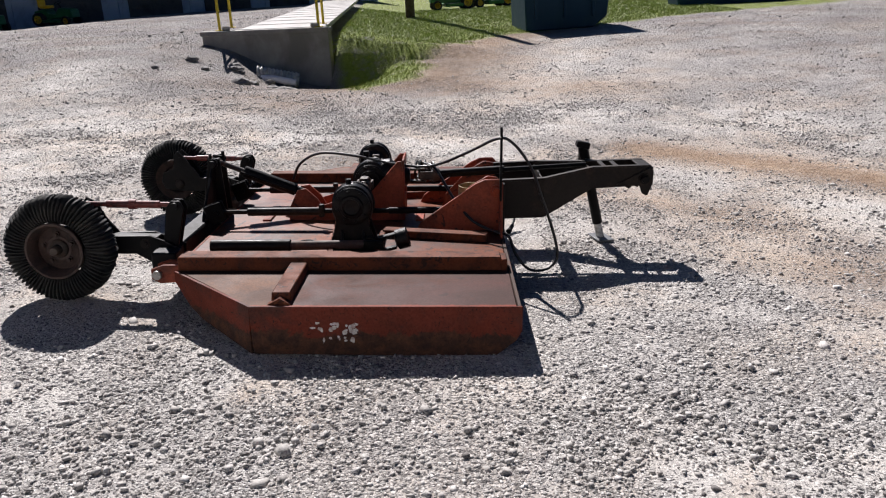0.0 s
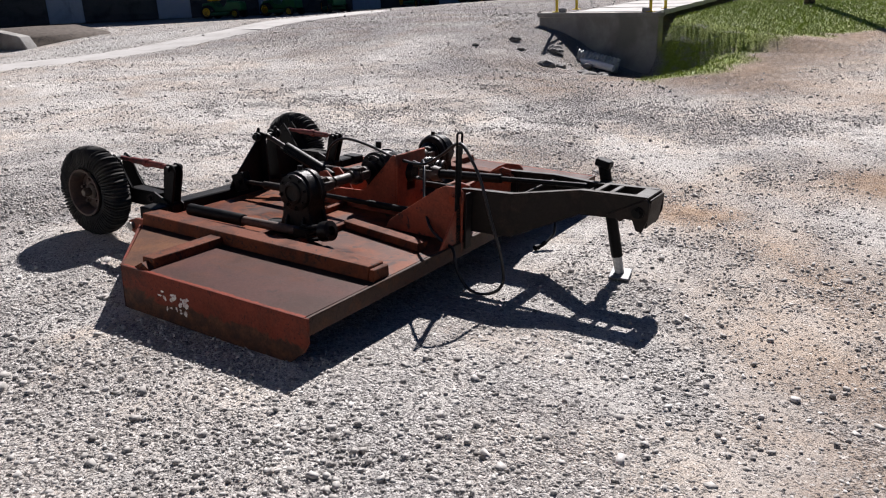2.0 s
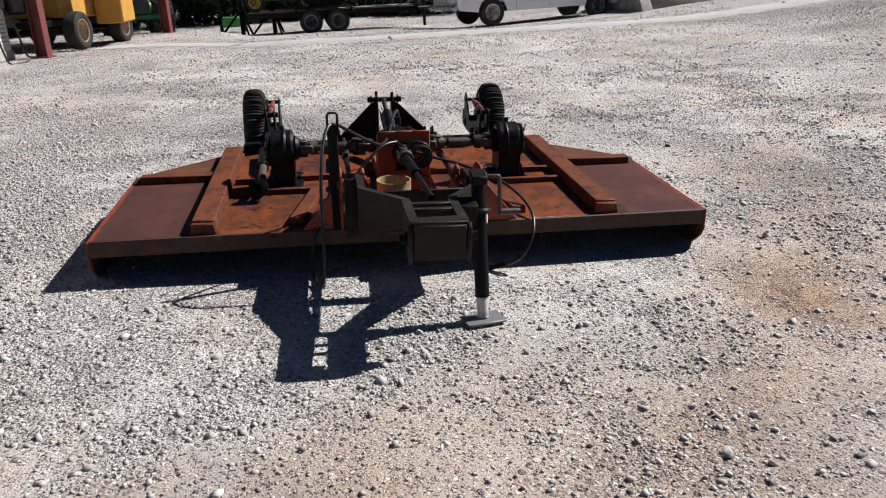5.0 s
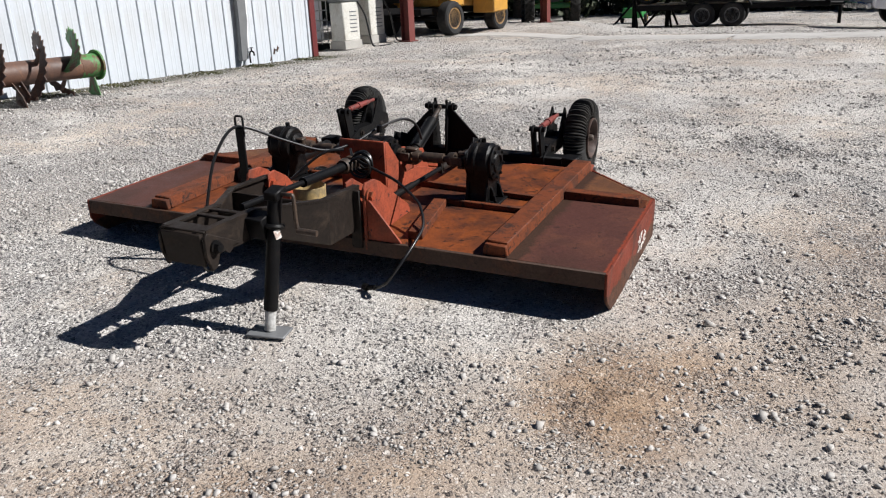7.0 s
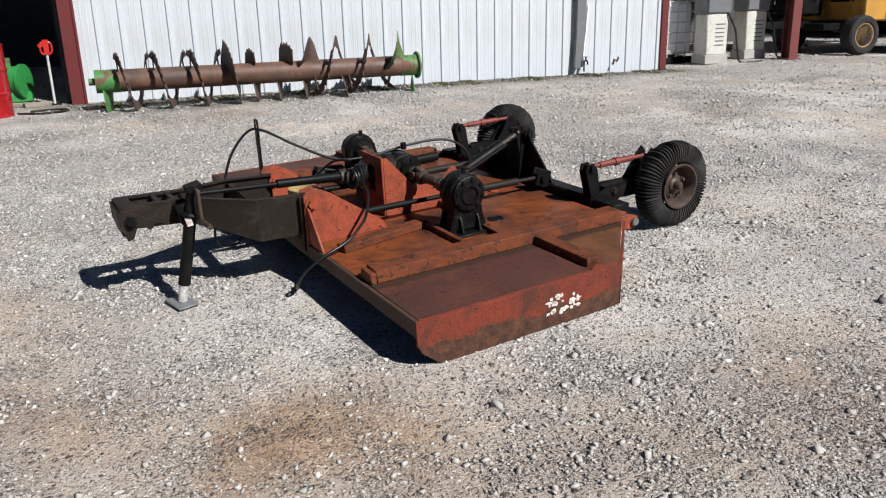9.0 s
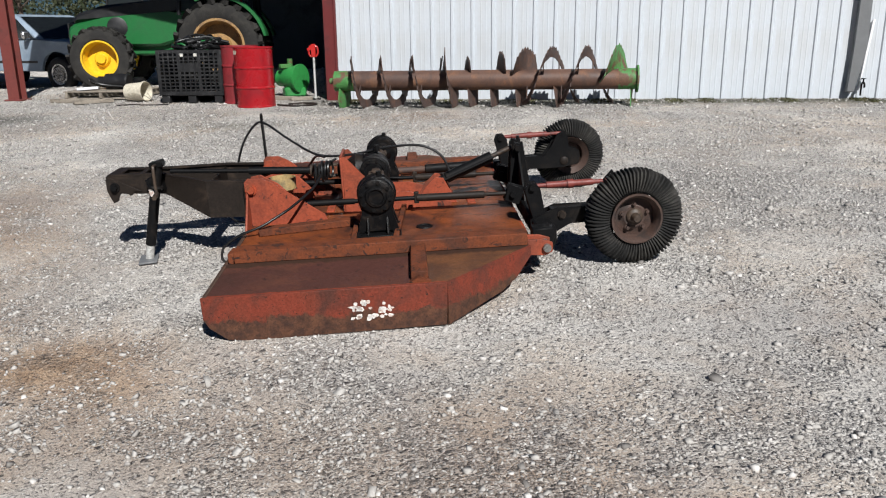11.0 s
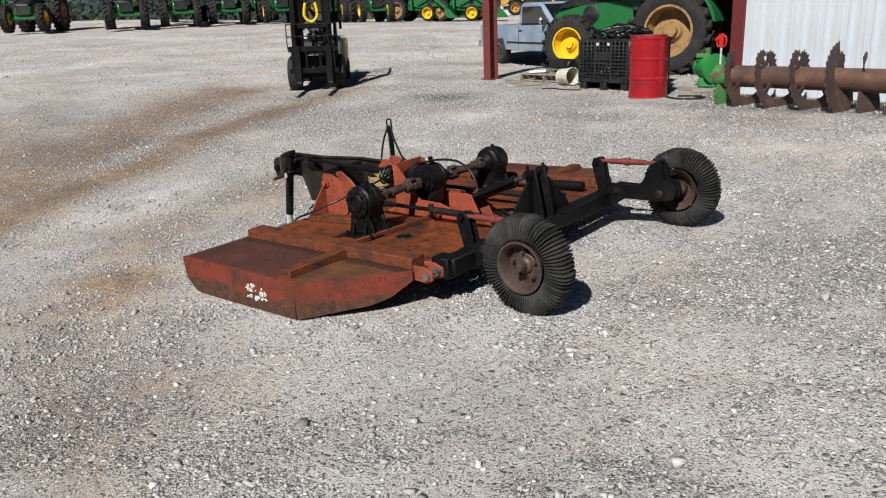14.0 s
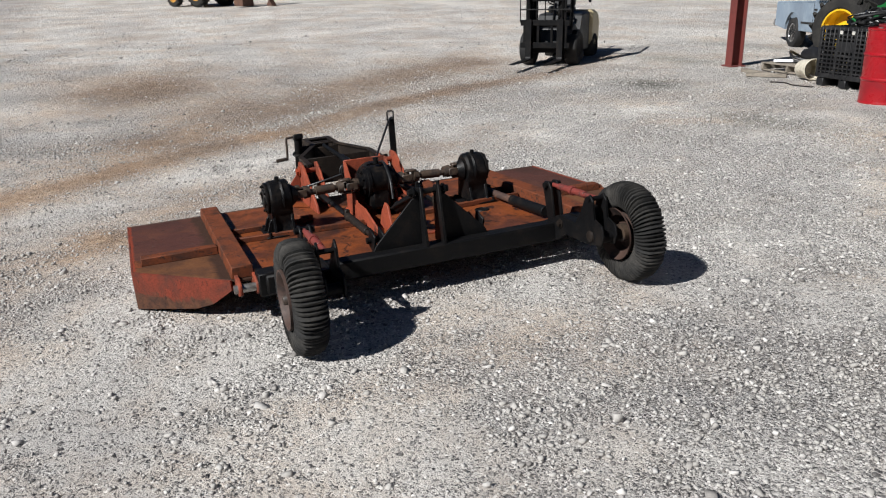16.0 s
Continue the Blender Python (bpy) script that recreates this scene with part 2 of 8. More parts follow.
HALL = worn("pale blue metal cladding", (0.36, 0.43, 0.50), (0.28, 0.33, 0.38), s1=1.2, s2=30, rough=0.6, bump=0.05, grain=0.1)
SHAFT = worn("brown worn driveline steel", (0.070, 0.048, 0.034), (0.026, 0.020, 0.017), s1=14, s2=80, lo=0.46, hi=0.62, rough=0.5, bump=0.35, spec=0.4)
DUSTYTYRE = worn("dusty tractor tyre", (0.022, 0.021, 0.020), (0.048, 0.045, 0.040), s1=4, s2=60, lo=0.45, hi=0.7, rough=0.85, bump=0.3, spec=0.25)
MOSS = worn("dull moss and dead weeds", (0.075, 0.078, 0.030), (0.12, 0.095, 0.050), s1=5, s2=60, rough=0.9, bump=0.2)
# Front rail brown, set darker so its colour carries the shade on that face.
RAIL_SHADED = worn("dull brown front rail darkened for shade", (0.072, 0.045, 0.034), (0.125, 0.060, 0.036), s1=7, s2=80, lo=0.52, hi=0.68, rough=0.62, bump=0.3, spec=0.15, chips=(0.035, 0.024, 0.020), cs=18, cut=0.59)
CREAM = plain("cream counterweight paint", (0.55, 0.46, 0.28), 0.45)


def glass_mat():
    m, nt, b = node_mat("tinted window glass")
    b.inputs["Base Color"].default_value = (0.02, 0.024, 0.026, 1)
    b.inputs["Roughness"].default_value = 0.06
    b.inputs["Specular IOR Level"].default_value = 0.7
    return m


GLASS = glass_mat()


def stone_mat():
    m, nt, b = node_mat("crushed limestone")
    geo = add(nt, "ShaderNodeNewGeometry")
    n = nt.nodes.new("ShaderNodeValToRGB")
    els = n.color_ramp.elements
    els[0].position, els[0].color = 0.0, (0.17, 0.16, 0.152, 1)
    els[1].position, els[1].color = 1.0, (0.66, 0.645, 0.625, 1)
    for p, c in ((0.15, (0.34, 0.325, 0.31)), (0.55, (0.44, 0.425, 0.405)), (0.85, (0.475, 0.46, 0.447))):
        e = els.new(p)
        e.color = (*c, 1)
    nt.links.new(geo.outputs["Random Per Island"], n.inputs["Fac"])
    co = add(nt, "ShaderNodeTexCoord").outputs["Object"]
    fine = noise_of(nt, co, 140, 4)
    col = mixed(nt, 1.0, n.outputs["Color"], mixed(nt, ramp(nt, fine, 0.3, 0.7), (0.8, 0.78, 0.76), (1.08, 1.07, 1.05)), "MULTIPLY")
    nt.links.new(col, b.inputs["Base Color"])
    b.inputs["Roughness"].default_value = 0.85
    bumped(nt, b, fine, 0.3, 0.003)
    return m


STONE = stone_mat()


def ground_mat():
    """Packed limestone fines with crushed stones set in them, thick where the fines are thin."""
    m, nt, b = node_mat("gravel yard")
    co = add(nt, "ShaderNodeTexCoord").outputs["Object"]

    def attr(name):
        a = nt.nodes.new("ShaderNodeAttribute")
        a.attribute_name = name
        return a.outputs["Fac"]

    def calc(op, *args):
        n = nt.nodes.new("ShaderNodeMath")
        n.operation = op
        for i, v in enumerate(args):
            if isinstance(v, bpy.types.NodeSocket):
                nt.links.new(v, n.inputs[i])
            else:
                n.inputs[i].default_value = v
        return n.outputs[0]

    def vec(op, u, v):
        n = nt.nodes.new("ShaderNodeVectorMath")
        n.operation = op
        for i, w in enumerate((u, v)):
            if isinstance(w, bpy.types.NodeSocket):
                nt.links.new(w, n.inputs[i])
            else:
                n.inputs[i].default_value = w
        return n.outputs["Value" if op == "DOT_PRODUCT" else "Vector"]

    wob = add(nt, "ShaderNodeTexNoise", Scale=70.0, Detail=3.0, Roughness=0.6)
    nt.links.new(co, wob.inputs["Vector"])
    warped = vec("ADD", co, vec("MULTIPLY", vec("SUBTRACT", wob.outputs["Color"], (0.5, 0.5, 0.5)), (0.012, 0.012, 0.0)))

    def chips(scale, tilt, rise):
        """Angular stones: each cell a tilted facet at its own height. Gives colour lottery, distance and relief in metres."""
        v = nt.nodes.new("ShaderNodeTexVoronoi")
        v.voronoi_dimensions = "2D"
        v.inputs["Scale"].default_value = scale
        nt.links.new(warped, v.inputs["Vector"])
        sep = add(nt, "ShaderNodeSeparateColor")
        nt.links.new(v.outputs["Color"], sep.inputs["Color"])
        lean = vec("MULTIPLY", vec("SUBTRACT", v.outputs["Color"], (0.5, 0.5, 0.5)), (tilt, tilt, 0.0))
        facet = vec("DOT_PRODUCT", vec("SUBTRACT", warped, v.outputs["Position"]), lean)
        dome = calc("MULTIPLY", calc("POWER", v.outputs["Distance"], 3.0), -1.1 / scale)
        h = calc("ADD", calc("ADD", facet, dome), calc("MULTIPLY", sep.outputs["Green"], rise / scale))
        return sep, v.outputs["Distance"], h

    mid, fine = noise_of(nt, co, 3.2, 8, 0.7, 0.4), noise_of(nt, co, 190, 4, 0.7)
    big = noise_of(nt, co, 0.45, 8, 0.62, 0.3)
    # how much the fines cover
    cover = calc("MULTIPLY_ADD", noise_of(nt, co, 6.0, 8, 0.75, 0.5), 1.25, attr("dust"))
    dusty = ramp(nt, cover, 0.72, 1.36)
    s1, d1, h1 = chips(125.0, 2.5, 0.95)
    s2, d2, h2 = chips(64.0, 2.0, 0.80)
    lot1 = ramp(nt, dusty, 0.0, 1.0, 0.02, 0.60)
    on1 = calc("MULTIPLY", calc("GREATER_THAN", s1.outputs["Blue"], lot1), ramp(nt, d1, 0.50, 0.62, 1.0, 0.0))
    lot2 = ramp(nt, dusty, 0.0, 1.0, 0.30, 0.84)
    on2 = calc("MULTIPLY", calc("GREATER_THAN", s2.outputs["Blue"], lot2), ramp(nt, d2, 0.42, 0.54, 1.0, 0.0))

    s3, d3, h3 = chips(27.0, 1.2, 0.35)
    on3 = calc("MULTIPLY", calc("GREATER_THAN", s3.outputs["Blue"], ramp(nt, dusty, 0.0, 1.0, 0.88, 0.955)), ramp(nt, d3, 0.30, 0.40, 1.0, 0.0))

    def stone_tone(fac):
        n = nt.nodes.new("ShaderNodeValToRGB")
        els = n.color_ramp.elements
        els[0].position, els[0].color = 0.0, (0.20, 0.19, 0.185, 1)
        els[1].position, els[1].color = 1.0, (0.80, 0.785, 0.765, 1)
        for p, c in ((0.12, (0.31, 0.297, 0.286)), (0.45, (0.47, 0.452, 0.435)), (0.80, (0.60, 0.582, 0.562))):
            els.new(p).color = (*c, 1)
        nt.links.new(fac, n.inputs["Fac"])
        return n.outputs["Color"]

    fines = mixed(nt, ramp(nt, fine, 0.3, 0.7), (0.395, 0.379, 0.362), (0.76, 0.735, 0.704))
    tint = ramp(nt, noise_of(nt, co, 0.75, 7, 0.66, 0.6), 0.45, 0.62, 0.0, 0.9)
    fines = mixed(nt, tint, fines, mixed(nt, 1.0, fines, (0.88, 0.80, 0.73), "MULTIPLY"))
    dirtmask = calc("MULTIPLY", attr("dirt"), ramp(nt, mid, 0.30, 0.50, 0.70, 1.0))
    dirt = mixed(nt, ramp(nt, noise_of(nt, co, 9, 7, 0.7), 0.35, 0.65), (0.225, 0.148, 0.095), (0.385, 0.280, 0.195))
    fines = mixed(nt, dirtmask, fines, dirt)
    coat = ramp(nt, dusty, 0.0, 1.0, 1.0, 0.50)
    col = mixed(nt, calc("MULTIPLY", on1, coat), fines, stone_tone(s1.outputs["Red"]))
    col = mixed(nt, on2, col, stone_tone(s2.outputs["Red"]))
    col = mixed(nt, on3, col, stone_tone(s3.outputs["Red"]))
    col = mixed(nt, calc("MULTIPLY", dirtmask, 0.85), col, dirt)
    col = mixed(nt, 1.0, col, mixed(nt, dusty, (0.99, 0.99, 0.99), (1.10, 1.10, 1.09)), "MULTIPLY")
    col = mixed(nt, 1.0, col, mixed(nt, ramp(nt, big, 0.35, 0.68), (0.77, 0.755, 0.75), (1.20, 1.18, 1.15)), "MULTIPLY")
    col = mixed(nt, calc("MULTIPLY", tint, 0.5), col, mixed(nt, 1.0, col, (0.95, 0.89, 0.83), "MULTIPLY"))
    col = mixed(nt, attr("coarse"), col, mixed(nt, 1.0, col, (0.62, 0.615, 0.63), "MULTIPLY"))
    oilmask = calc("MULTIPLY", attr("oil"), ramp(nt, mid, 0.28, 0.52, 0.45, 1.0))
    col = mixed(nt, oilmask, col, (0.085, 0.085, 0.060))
    road = mixed(nt, ramp(nt, mid, 0.3, 0.7), (0.52, 0.50, 0.47), (0.66, 0.64, 0.61))
    col = mixed(nt, attr("road"), col, road)
    grassy = calc("MULTIPLY", attr("grass"), ramp(nt, mid, 0.32, 0.5, 0.3, 1.0))
    turf = mixed(nt, ramp(nt, noise_of(nt, co, 14, 6, 0.7), 0.35, 0.65), (0.19, 0.245, 0.036), (0.29, 0.345, 0.070))
    col = mixed(nt, grassy, col, turf)
    nt.links.new(col, b.inputs["Base Color"])
    b.inputs["Roughness"].default_value = 0.92
    b.inputs["Specular IOR Level"].default_value = 0.25
    relief = calc("MULTIPLY_ADD", noise_of(nt, co, 30, 6, 0.75), 0.012, calc("MULTIPLY", fine, 0.0050))
    relief = calc("MULTIPLY_ADD", on1, calc("ADD", h1, 0.0020), relief)
    relief = calc("MULTIPLY_ADD", on2, calc("ADD", h2, 0.0045), relief)
    relief = calc("MULTIPLY_ADD", on3, calc("ADD", h3, 0.0075), relief)
    bumped(nt, b, relief, 1.0, 1.0)
    return m


GROUND = ground_mat()


def grass_mat():
    m, nt, b = node_mat("grass blades")
    geo = add(nt, "ShaderNodeNewGeometry")
    col = mixed(nt, geo.outputs["Random Per Island"], (0.21, 0.29, 0.035), (0.38, 0.44, 0.090))
    nt.links.new(col, b.inputs["Base Color"])
    b.inputs["Roughness"].default_value = 0.6
    return m


GRASS = grass_mat()

# ---- building helpers ----
def link(name, bm, mat, parent=None, smooth=None):
    bmesh.ops.recalc_face_normals(bm, faces=bm.faces)
    me = bpy.data.meshes.new(name)
    bm.to_mesh(me)
    bm.free()
    me.materials.append(mat)
    if smooth is not None:
        me.shade_smooth()
        me.set_sharp_from_angle(angle=radians(smooth))
    ob = new(name, me)
    ob.parent = parent
    return ob


def part(name, bm, mat, parent, label="", smooth=38):
    """One mesh under a thing or under a part."""
    return tagged(link(name, bm, mat, parent, smooth), label)


def empty(name, m, label, category, group="", kind=""):
    ob = new(name)
    ob.empty_display_size = 0.1
    ob.matrix_world = m
    return tagged(ob, label, category, group, kind)


def bevel_new(bm, geom, width, seg=1):
    edges = [e for e in geom if isinstance(e, bmesh.types.BMEdge)]
    bmesh.ops.bevel(bm, geom=edges, offset=width, segments=seg, affect="EDGES", profile=0.6)


def box(bm, c, s, rot=(0, 0, 0), bev=0.004):
    m = Matrix.LocRotScale(c, Euler([radians(a) for a in rot]), s)
    r = bmesh.ops.create_cube(bm, size=1.0, matrix=m)
    if bev:
        bevel_new(bm, list({e for v in r["verts"] for e in v.link_edges}), min(bev, min(s) * 0.3))
    return bm


def prism(bm, pts, axis, lo, hi, bev=0.0):
    """A flat outline pushed along an axis: 'y' takes (x, z), 'x' takes (y, z), 'z' takes (x, y)."""
    def at(p, d):
        return {"x": (d, p[0], p[1]), "y": (p[0], d, p[1]), "z": (p[0], p[1], d)}[axis]
    a, b = [bm.verts.new(at(p, lo)) for p in pts], [bm.verts.new(at(p, hi)) for p in pts]
    n = len(pts)
    fs = [bm.faces.new(a[::-1]), bm.faces.new(b)] + [bm.faces.new((a[i], a[(i + 1) % n], b[(i + 1) % n], b[i])) for i in range(n)]
    if bev:
        bevel_new(bm, list({e for f in fs for e in f.edges}), bev)
    return bm


def basis(d):
    d = Vector(d).normalized()
    return d.to_track_quat("Z", "Y").to_matrix().to_4x4()


def lathe(bm, profile, origin, axis, n=28, close=False):
    """(radius, height) pairs turned round an axis."""
    m = Matrix.Translation(origin) @ basis(axis)
    rings = []
    for r, h in profile:
        rings.append([bm.verts.new(m @ Vector((r * math.cos(2 * math.pi * i / n), r * math.sin(2 * math.pi * i / n), h))) for i in range(n)])
    if close:
        rings.append(rings[0])
    for a, b in zip(rings, rings[1:]):
        for i in range(n):
            bm.faces.new((a[i], a[(i + 1) % n], b[(i + 1) % n], b[i]))
    if not close:
        if profile[0][0] > 1e-4:
            bm.faces.new(rings[0][::-1])
        if profile[-1][0] > 1e-4:
            bm.faces.new(rings[-1])
    return bm


def cyl(bm, p, q, r, r2=None, n=20, bev=0.0):
    p, q = Vector(p), Vector(q)
    h = (q - p).length
    r2 = r if r2 is None else r2
    prof = [(r, 0), (r2, h)] if not bev else [(r - bev, 0), (r, bev), (r2, h - bev), (r2 - bev, h)]
    return lathe(bm, prof, p, q - p, n)


def spline(pts, step=6):
    pts = [Vector(p) for p in pts]
    out = []
    for i in range(len(pts) - 1):
        a, b, c, d = pts[max(i - 1, 0)], pts[i], pts[i + 1], pts[min(i + 2, len(pts) - 1)]
        for k in range(step):
            t = k / step
            out.append(0.5 * ((2 * b) + (c - a) * t + (2 * a - 5 * b + 4 * c - d) * t * t + (3 * b - a - 3 * c + d) * t ** 3))
    return out + [pts[-1]]


def pipe(bm, pts, r, n=8, step=6, smooth=True):
    path = spline(pts, step) if smooth else [Vector(p) for p in pts]
    rings, prev = [], None
    for i, p in enumerate(path):
        d = (path[min(i + 1, len(path) - 1)] - path[max(i - 1, 0)]).normalized()
        u = prev - d * prev.dot(d) if prev else d.orthogonal()
        u = (u if u.length > 1e-4 else d.orthogonal()).normalized()
        w, prev = d.cross(u), u
        rings.append([bm.verts.new(p + r * (math.cos(2 * math.pi * k / n) * u + math.sin(2 * math.pi * k / n) * w)) for k in range(n)])
    for a, b in zip(rings, rings[1:]):
        for k in range(n):
            bm.faces.new((a[k], a[(k + 1) % n], b[(k + 1) % n], b[k]))
    bm.faces.new(rings[0][::-1])
    bm.faces.new(rings[-1])
    return bm


def ring(bm, c, axis, R, r, n=24, k=8):
    prof = [(R + r * math.cos(2 * math.pi * i / k), r * math.sin(2 * math.pi * i / k)) for i in range(k)]
    return lathe(bm, prof, c, axis, n, close=True)


def bolt(bm, p, axis, r=0.014, h=0.012):
    p, a = Vector(p), Vector(axis).normalized()
    cyl(bm, p, p + a * h * 0.3, r * 1.5, n=12)
    cyl(bm, p + a * h * 0.3, p + a * h, r, n=6)
    return bm


def B():
    return bmesh.new()


def step01(v, a, b):
    t = np.clip((v - a) / (b - a), 0, 1)
    return t * t * (3 - 2 * t)


# ---- ground ----
def height(x, y):
    """The lie of the yard: a shallow bowl round the cutter, a gully before the ramp wall, rising to the far rows."""
    x, y = np.asarray(x, float), np.asarray(y, float)
    c, s = math.cos(0.5678), math.sin(0.5678)
    u, v = (x - 3.18) * c + (y - 7.884) * s, -(x - 3.18) * s + (y - 7.884) * c
    z = 0.174 + 0.057 * np.tanh(x / 10) + 0.004 * np.tanh(y / 10) - 0.5257 * np.exp(-(u / 7.187) ** 2 - (v / 9.13) ** 2)
    z += np.maximum(0, x * 0.85 - y * 0.5 - 14) * 0.045 * (1 - 0.42 * step01(-y, 16, 34)) * step01(90 - np.hypot(x, y), 0, 40)
    z -= np.clip((-x - 13) * 0.035, 0, 0.33) * (1 - 0.6 * step01(y, 6, 13))
    z += 0.40 * step01(y, 11.0, 17.5) * step01(-x, 3.2, 5.6) + 0.15 * step01(y, 16, 30) * step01(x, -3.0, -1.0)
    z -= 0.60 * np.exp(-((y - 15.9) / np.where(y < 15.9, 2.2, 1.3)) ** 2) * step01(x, -4.7, -2.6) * (1 - step01(x, -1.9, -0.6))
    rx, ry = (x + 5.06) * 0.9887 - (y - 16.66) * 0.1501, (x + 5.06) * 0.1501 + (y - 16.66) * 0.9887
    side = rx - 2.72 + 0.235 * np.maximum(ry, 0)
    bank = 0.56 * step01(ry, -0.6, 0.4) - 0.15 * np.maximum(side, 0)
    z = z + np.maximum(bank - z, 0) * step01(side, 0.0, 0.28) * step01(ry, -0.8, -0.3)
    z -= 0.17 * step01(y, 5.5, 9) * step01(-x, 14, 20)
    z += (0.06 * step01(-x, 9.3, 11.5) + 0.22 * step01(-x, 13.5, 18.0)) * (1 - step01(y, 0.6, 2.6)) * (1 - step01(-x, 19.0, 21.5)) * step01(y, -9, -5)
    z += 0.012 * np.exp(-((x + 1.88) / 0.35) ** 2 - ((y - 5.37) / 0.35) ** 2) + 0.030 * np.exp(-((x + 1.89) / 0.42) ** 2 - ((y - 3.53) / 0.42) ** 2)
    z -= 0.14 * np.exp(-((x - 9.4) / 2.8) ** 2 - ((y + 1.8) / 2.8) ** 2) + 0.22 * np.exp(-((x - 8.6) / 3.2) ** 2 - ((y + 9.6) / 2.6) ** 2)
    return z


def from_line(x, y, pts):
    """Distance to a line of points on the ground."""
    best = np.full(np.shape(x), 1e9)
    for (ax, ay), (bx, by) in zip(pts, pts[1:]):
        dx, dy = bx - ax, by - ay
        t = np.clip(((x - ax) * dx + (y - ay) * dy) / (dx * dx + dy * dy), 0, 1)
        best = np.minimum(best, np.hypot(x - ax - t * dx, y - ay - t * dy))
    return best


def grass_edge(y):
    return -1.03 + 0.25 * (y - 12.74) + 0.9 * np.maximum(0, y - 18.4) ** 1.3


def zone_dirt(x, y):
    """Bare brown soil: wheel tracks curving round the tongue and off to the east, and scuffed patches."""
    d = 0.95 * np.exp(-(from_line(x, y, ((2.0, 7.9), (2.7, 7.2), (3.35, 6.5), (3.95, 5.75), (4.55, 4.75), (4.9, 3.8), (5.9, 2.5), (6.5, 1.0), (7.6, -1.2), (9.3, -3.8))) / 0.46) ** 2) * (1 - 0.6 * step01(x, 6.5, 9))
    d = np.maximum(d, 0.75 * np.exp(-(from_line(x, y, ((5.0, 5.6), (6.4, 4.0), (8.6, 1.4), (10.4, -1.2))) / 0.9) ** 2))
    d = np.maximum(d, 0.42 * np.exp(-(from_line(x, y, ((2.7, 3.0), (2.45, 4.1), (2.2, 4.8), (1.75, 5.5), (1.2, 6.2), (0.75, 6.55), (0.1, 6.85), (-0.8, 7.3))) / 0.50) ** 2))
    d = np.maximum(d, 0.28 * np.exp(-(from_line(x, y, ((1.6, 8.2), (2.6, 7.9), (3.6, 7.0), (4.6, 6.2))) / 0.5) ** 2))
    for cx, cy, r, k in ((9.3, 5.5, 1.9, 0.9), (6.8, 4.4, 1.7, 0.75), (0.95, 6.18, 0.50, 0.95), (0.70, 6.40, 0.36, 0.7), (1.75, 5.0, 0.6, 0.35), (2.3, 12.0, 1.3, 0.5), (0.2, 12.6, 1.5, 0.65), (-2.4, 11.6, 1.6, 0.4), (-1.6, 13.2, 1.3, 0.7), (-4.6, 1.2, 1.6, 0.18), (-0.75, -0.95, 0.9, 0.5), (-3.4, 13.3, 1.2, 0.4)):
        d = np.maximum(d, k * np.exp(-((x - cx) / r) ** 2 - ((y - cy) / (0.75 * r)) ** 2))
    edge = 0.9 * np.exp(-((x - grass_edge(np.minimum(y, 19.6)) - 0.5) / 1.3) ** 2) * step01(y, 11.5, 13) * (1 - step01(y, 24, 30))
    return np.maximum(d, edge)


def dust_of(x, y):
    """Pale packed fines between drifts of loose stone, over several sizes; loose to the south, packed to the north and west."""
    v = 0.0
    for k, (f, w) in enumerate(((0.32, 0.5), (0.85, 0.7), (2.1, 0.75), (5.3, 0.75))):
        v += w * noise.noise((x * f + 7.1 * k, y * f - 3.3 * k, 1.7 + k))
    north, west = min(1.0, max(0.0, (y - 3.2) / 2.6)), min(1.0, max(0.0, (-1.5 - x) / 2.0))
    pale = 0.30 * math.exp(-((x - 1.2) / 1.8) ** 2 - ((y - 7.3) / 1.1) ** 2)
    pale += 0.30 * math.exp(-((x - 2.8) / 1.6) ** 2 - ((y - 3.0) / 2.0) ** 2) - 0.26 * math.exp(-((x + 3.1) / 1.1) ** 2 - ((y - 4.4) / 1.5) ** 2)
    return min(1.0, max(0.0, pale + 0.26 + 0.70 * v + 0.34 * max(north, 0.6 * west)))


def zone_grass(x, y):
    right = grass_edge(y) + 0.22 * np.sin(y * 1.9) + 0.12 * np.sin(y * 4.7 + 1)
    left = np.where(y < 16.4, -1.41 - 0.26 * (y - 12.8), -2.35 - 0.08 * (y - 16.4))
    left = left + 0.12 * np.sin(y * 5.3)
    g = step01(right - x, -0.35, 0.25) * step01(x - left, -0.2, 0.1) * step01(y, 12.0, 13.0)
    return np.maximum(g, step01(y, 27, 31) * step01(x - left, 0, 0.3))


def zone_road(x, y):
    d = from_line(x, y, ((-24.0, -1.0), (-19.6, 1.0), (-17.0, 3.8), (-15.0, 7.0), (-14.6, 10.0), (-14.8, 14.0)))
    return 0.8 * np.clip(1.5 - d / 1.6, 0, 1)


def zone_coarse(x, y):
    """Darker, coarser grey gravel on the lane north of the cutter."""
    w = 1.2 * np.sin(x * 0.7) + 0.8 * np.sin(x * 1.9 + 1)
    a = step01(y + 0.28 * x, 8.5 + w, 12.5 + w) * step01(-x, -1.0, 2.5) * (1 - step01(y, 40, 60)) * step01(x, -16, -12)
    b = step01(y, 8.0, 11.0) * step01(x, 3.2, 5.5) * (1 - step01(y, 22, 30)) * 0.8
    c = 0.55 * np.exp(-((x + 2.5) / 1.3) ** 2 - ((y - 6.25) / 0.8) ** 2)
    c = np.maximum(c, 0.28 * np.exp(-((x + 3.3) / 1.0) ** 2 - ((y - 4.4) / 1.6) ** 2))
    return np.maximum(np.maximum(a, b), c)


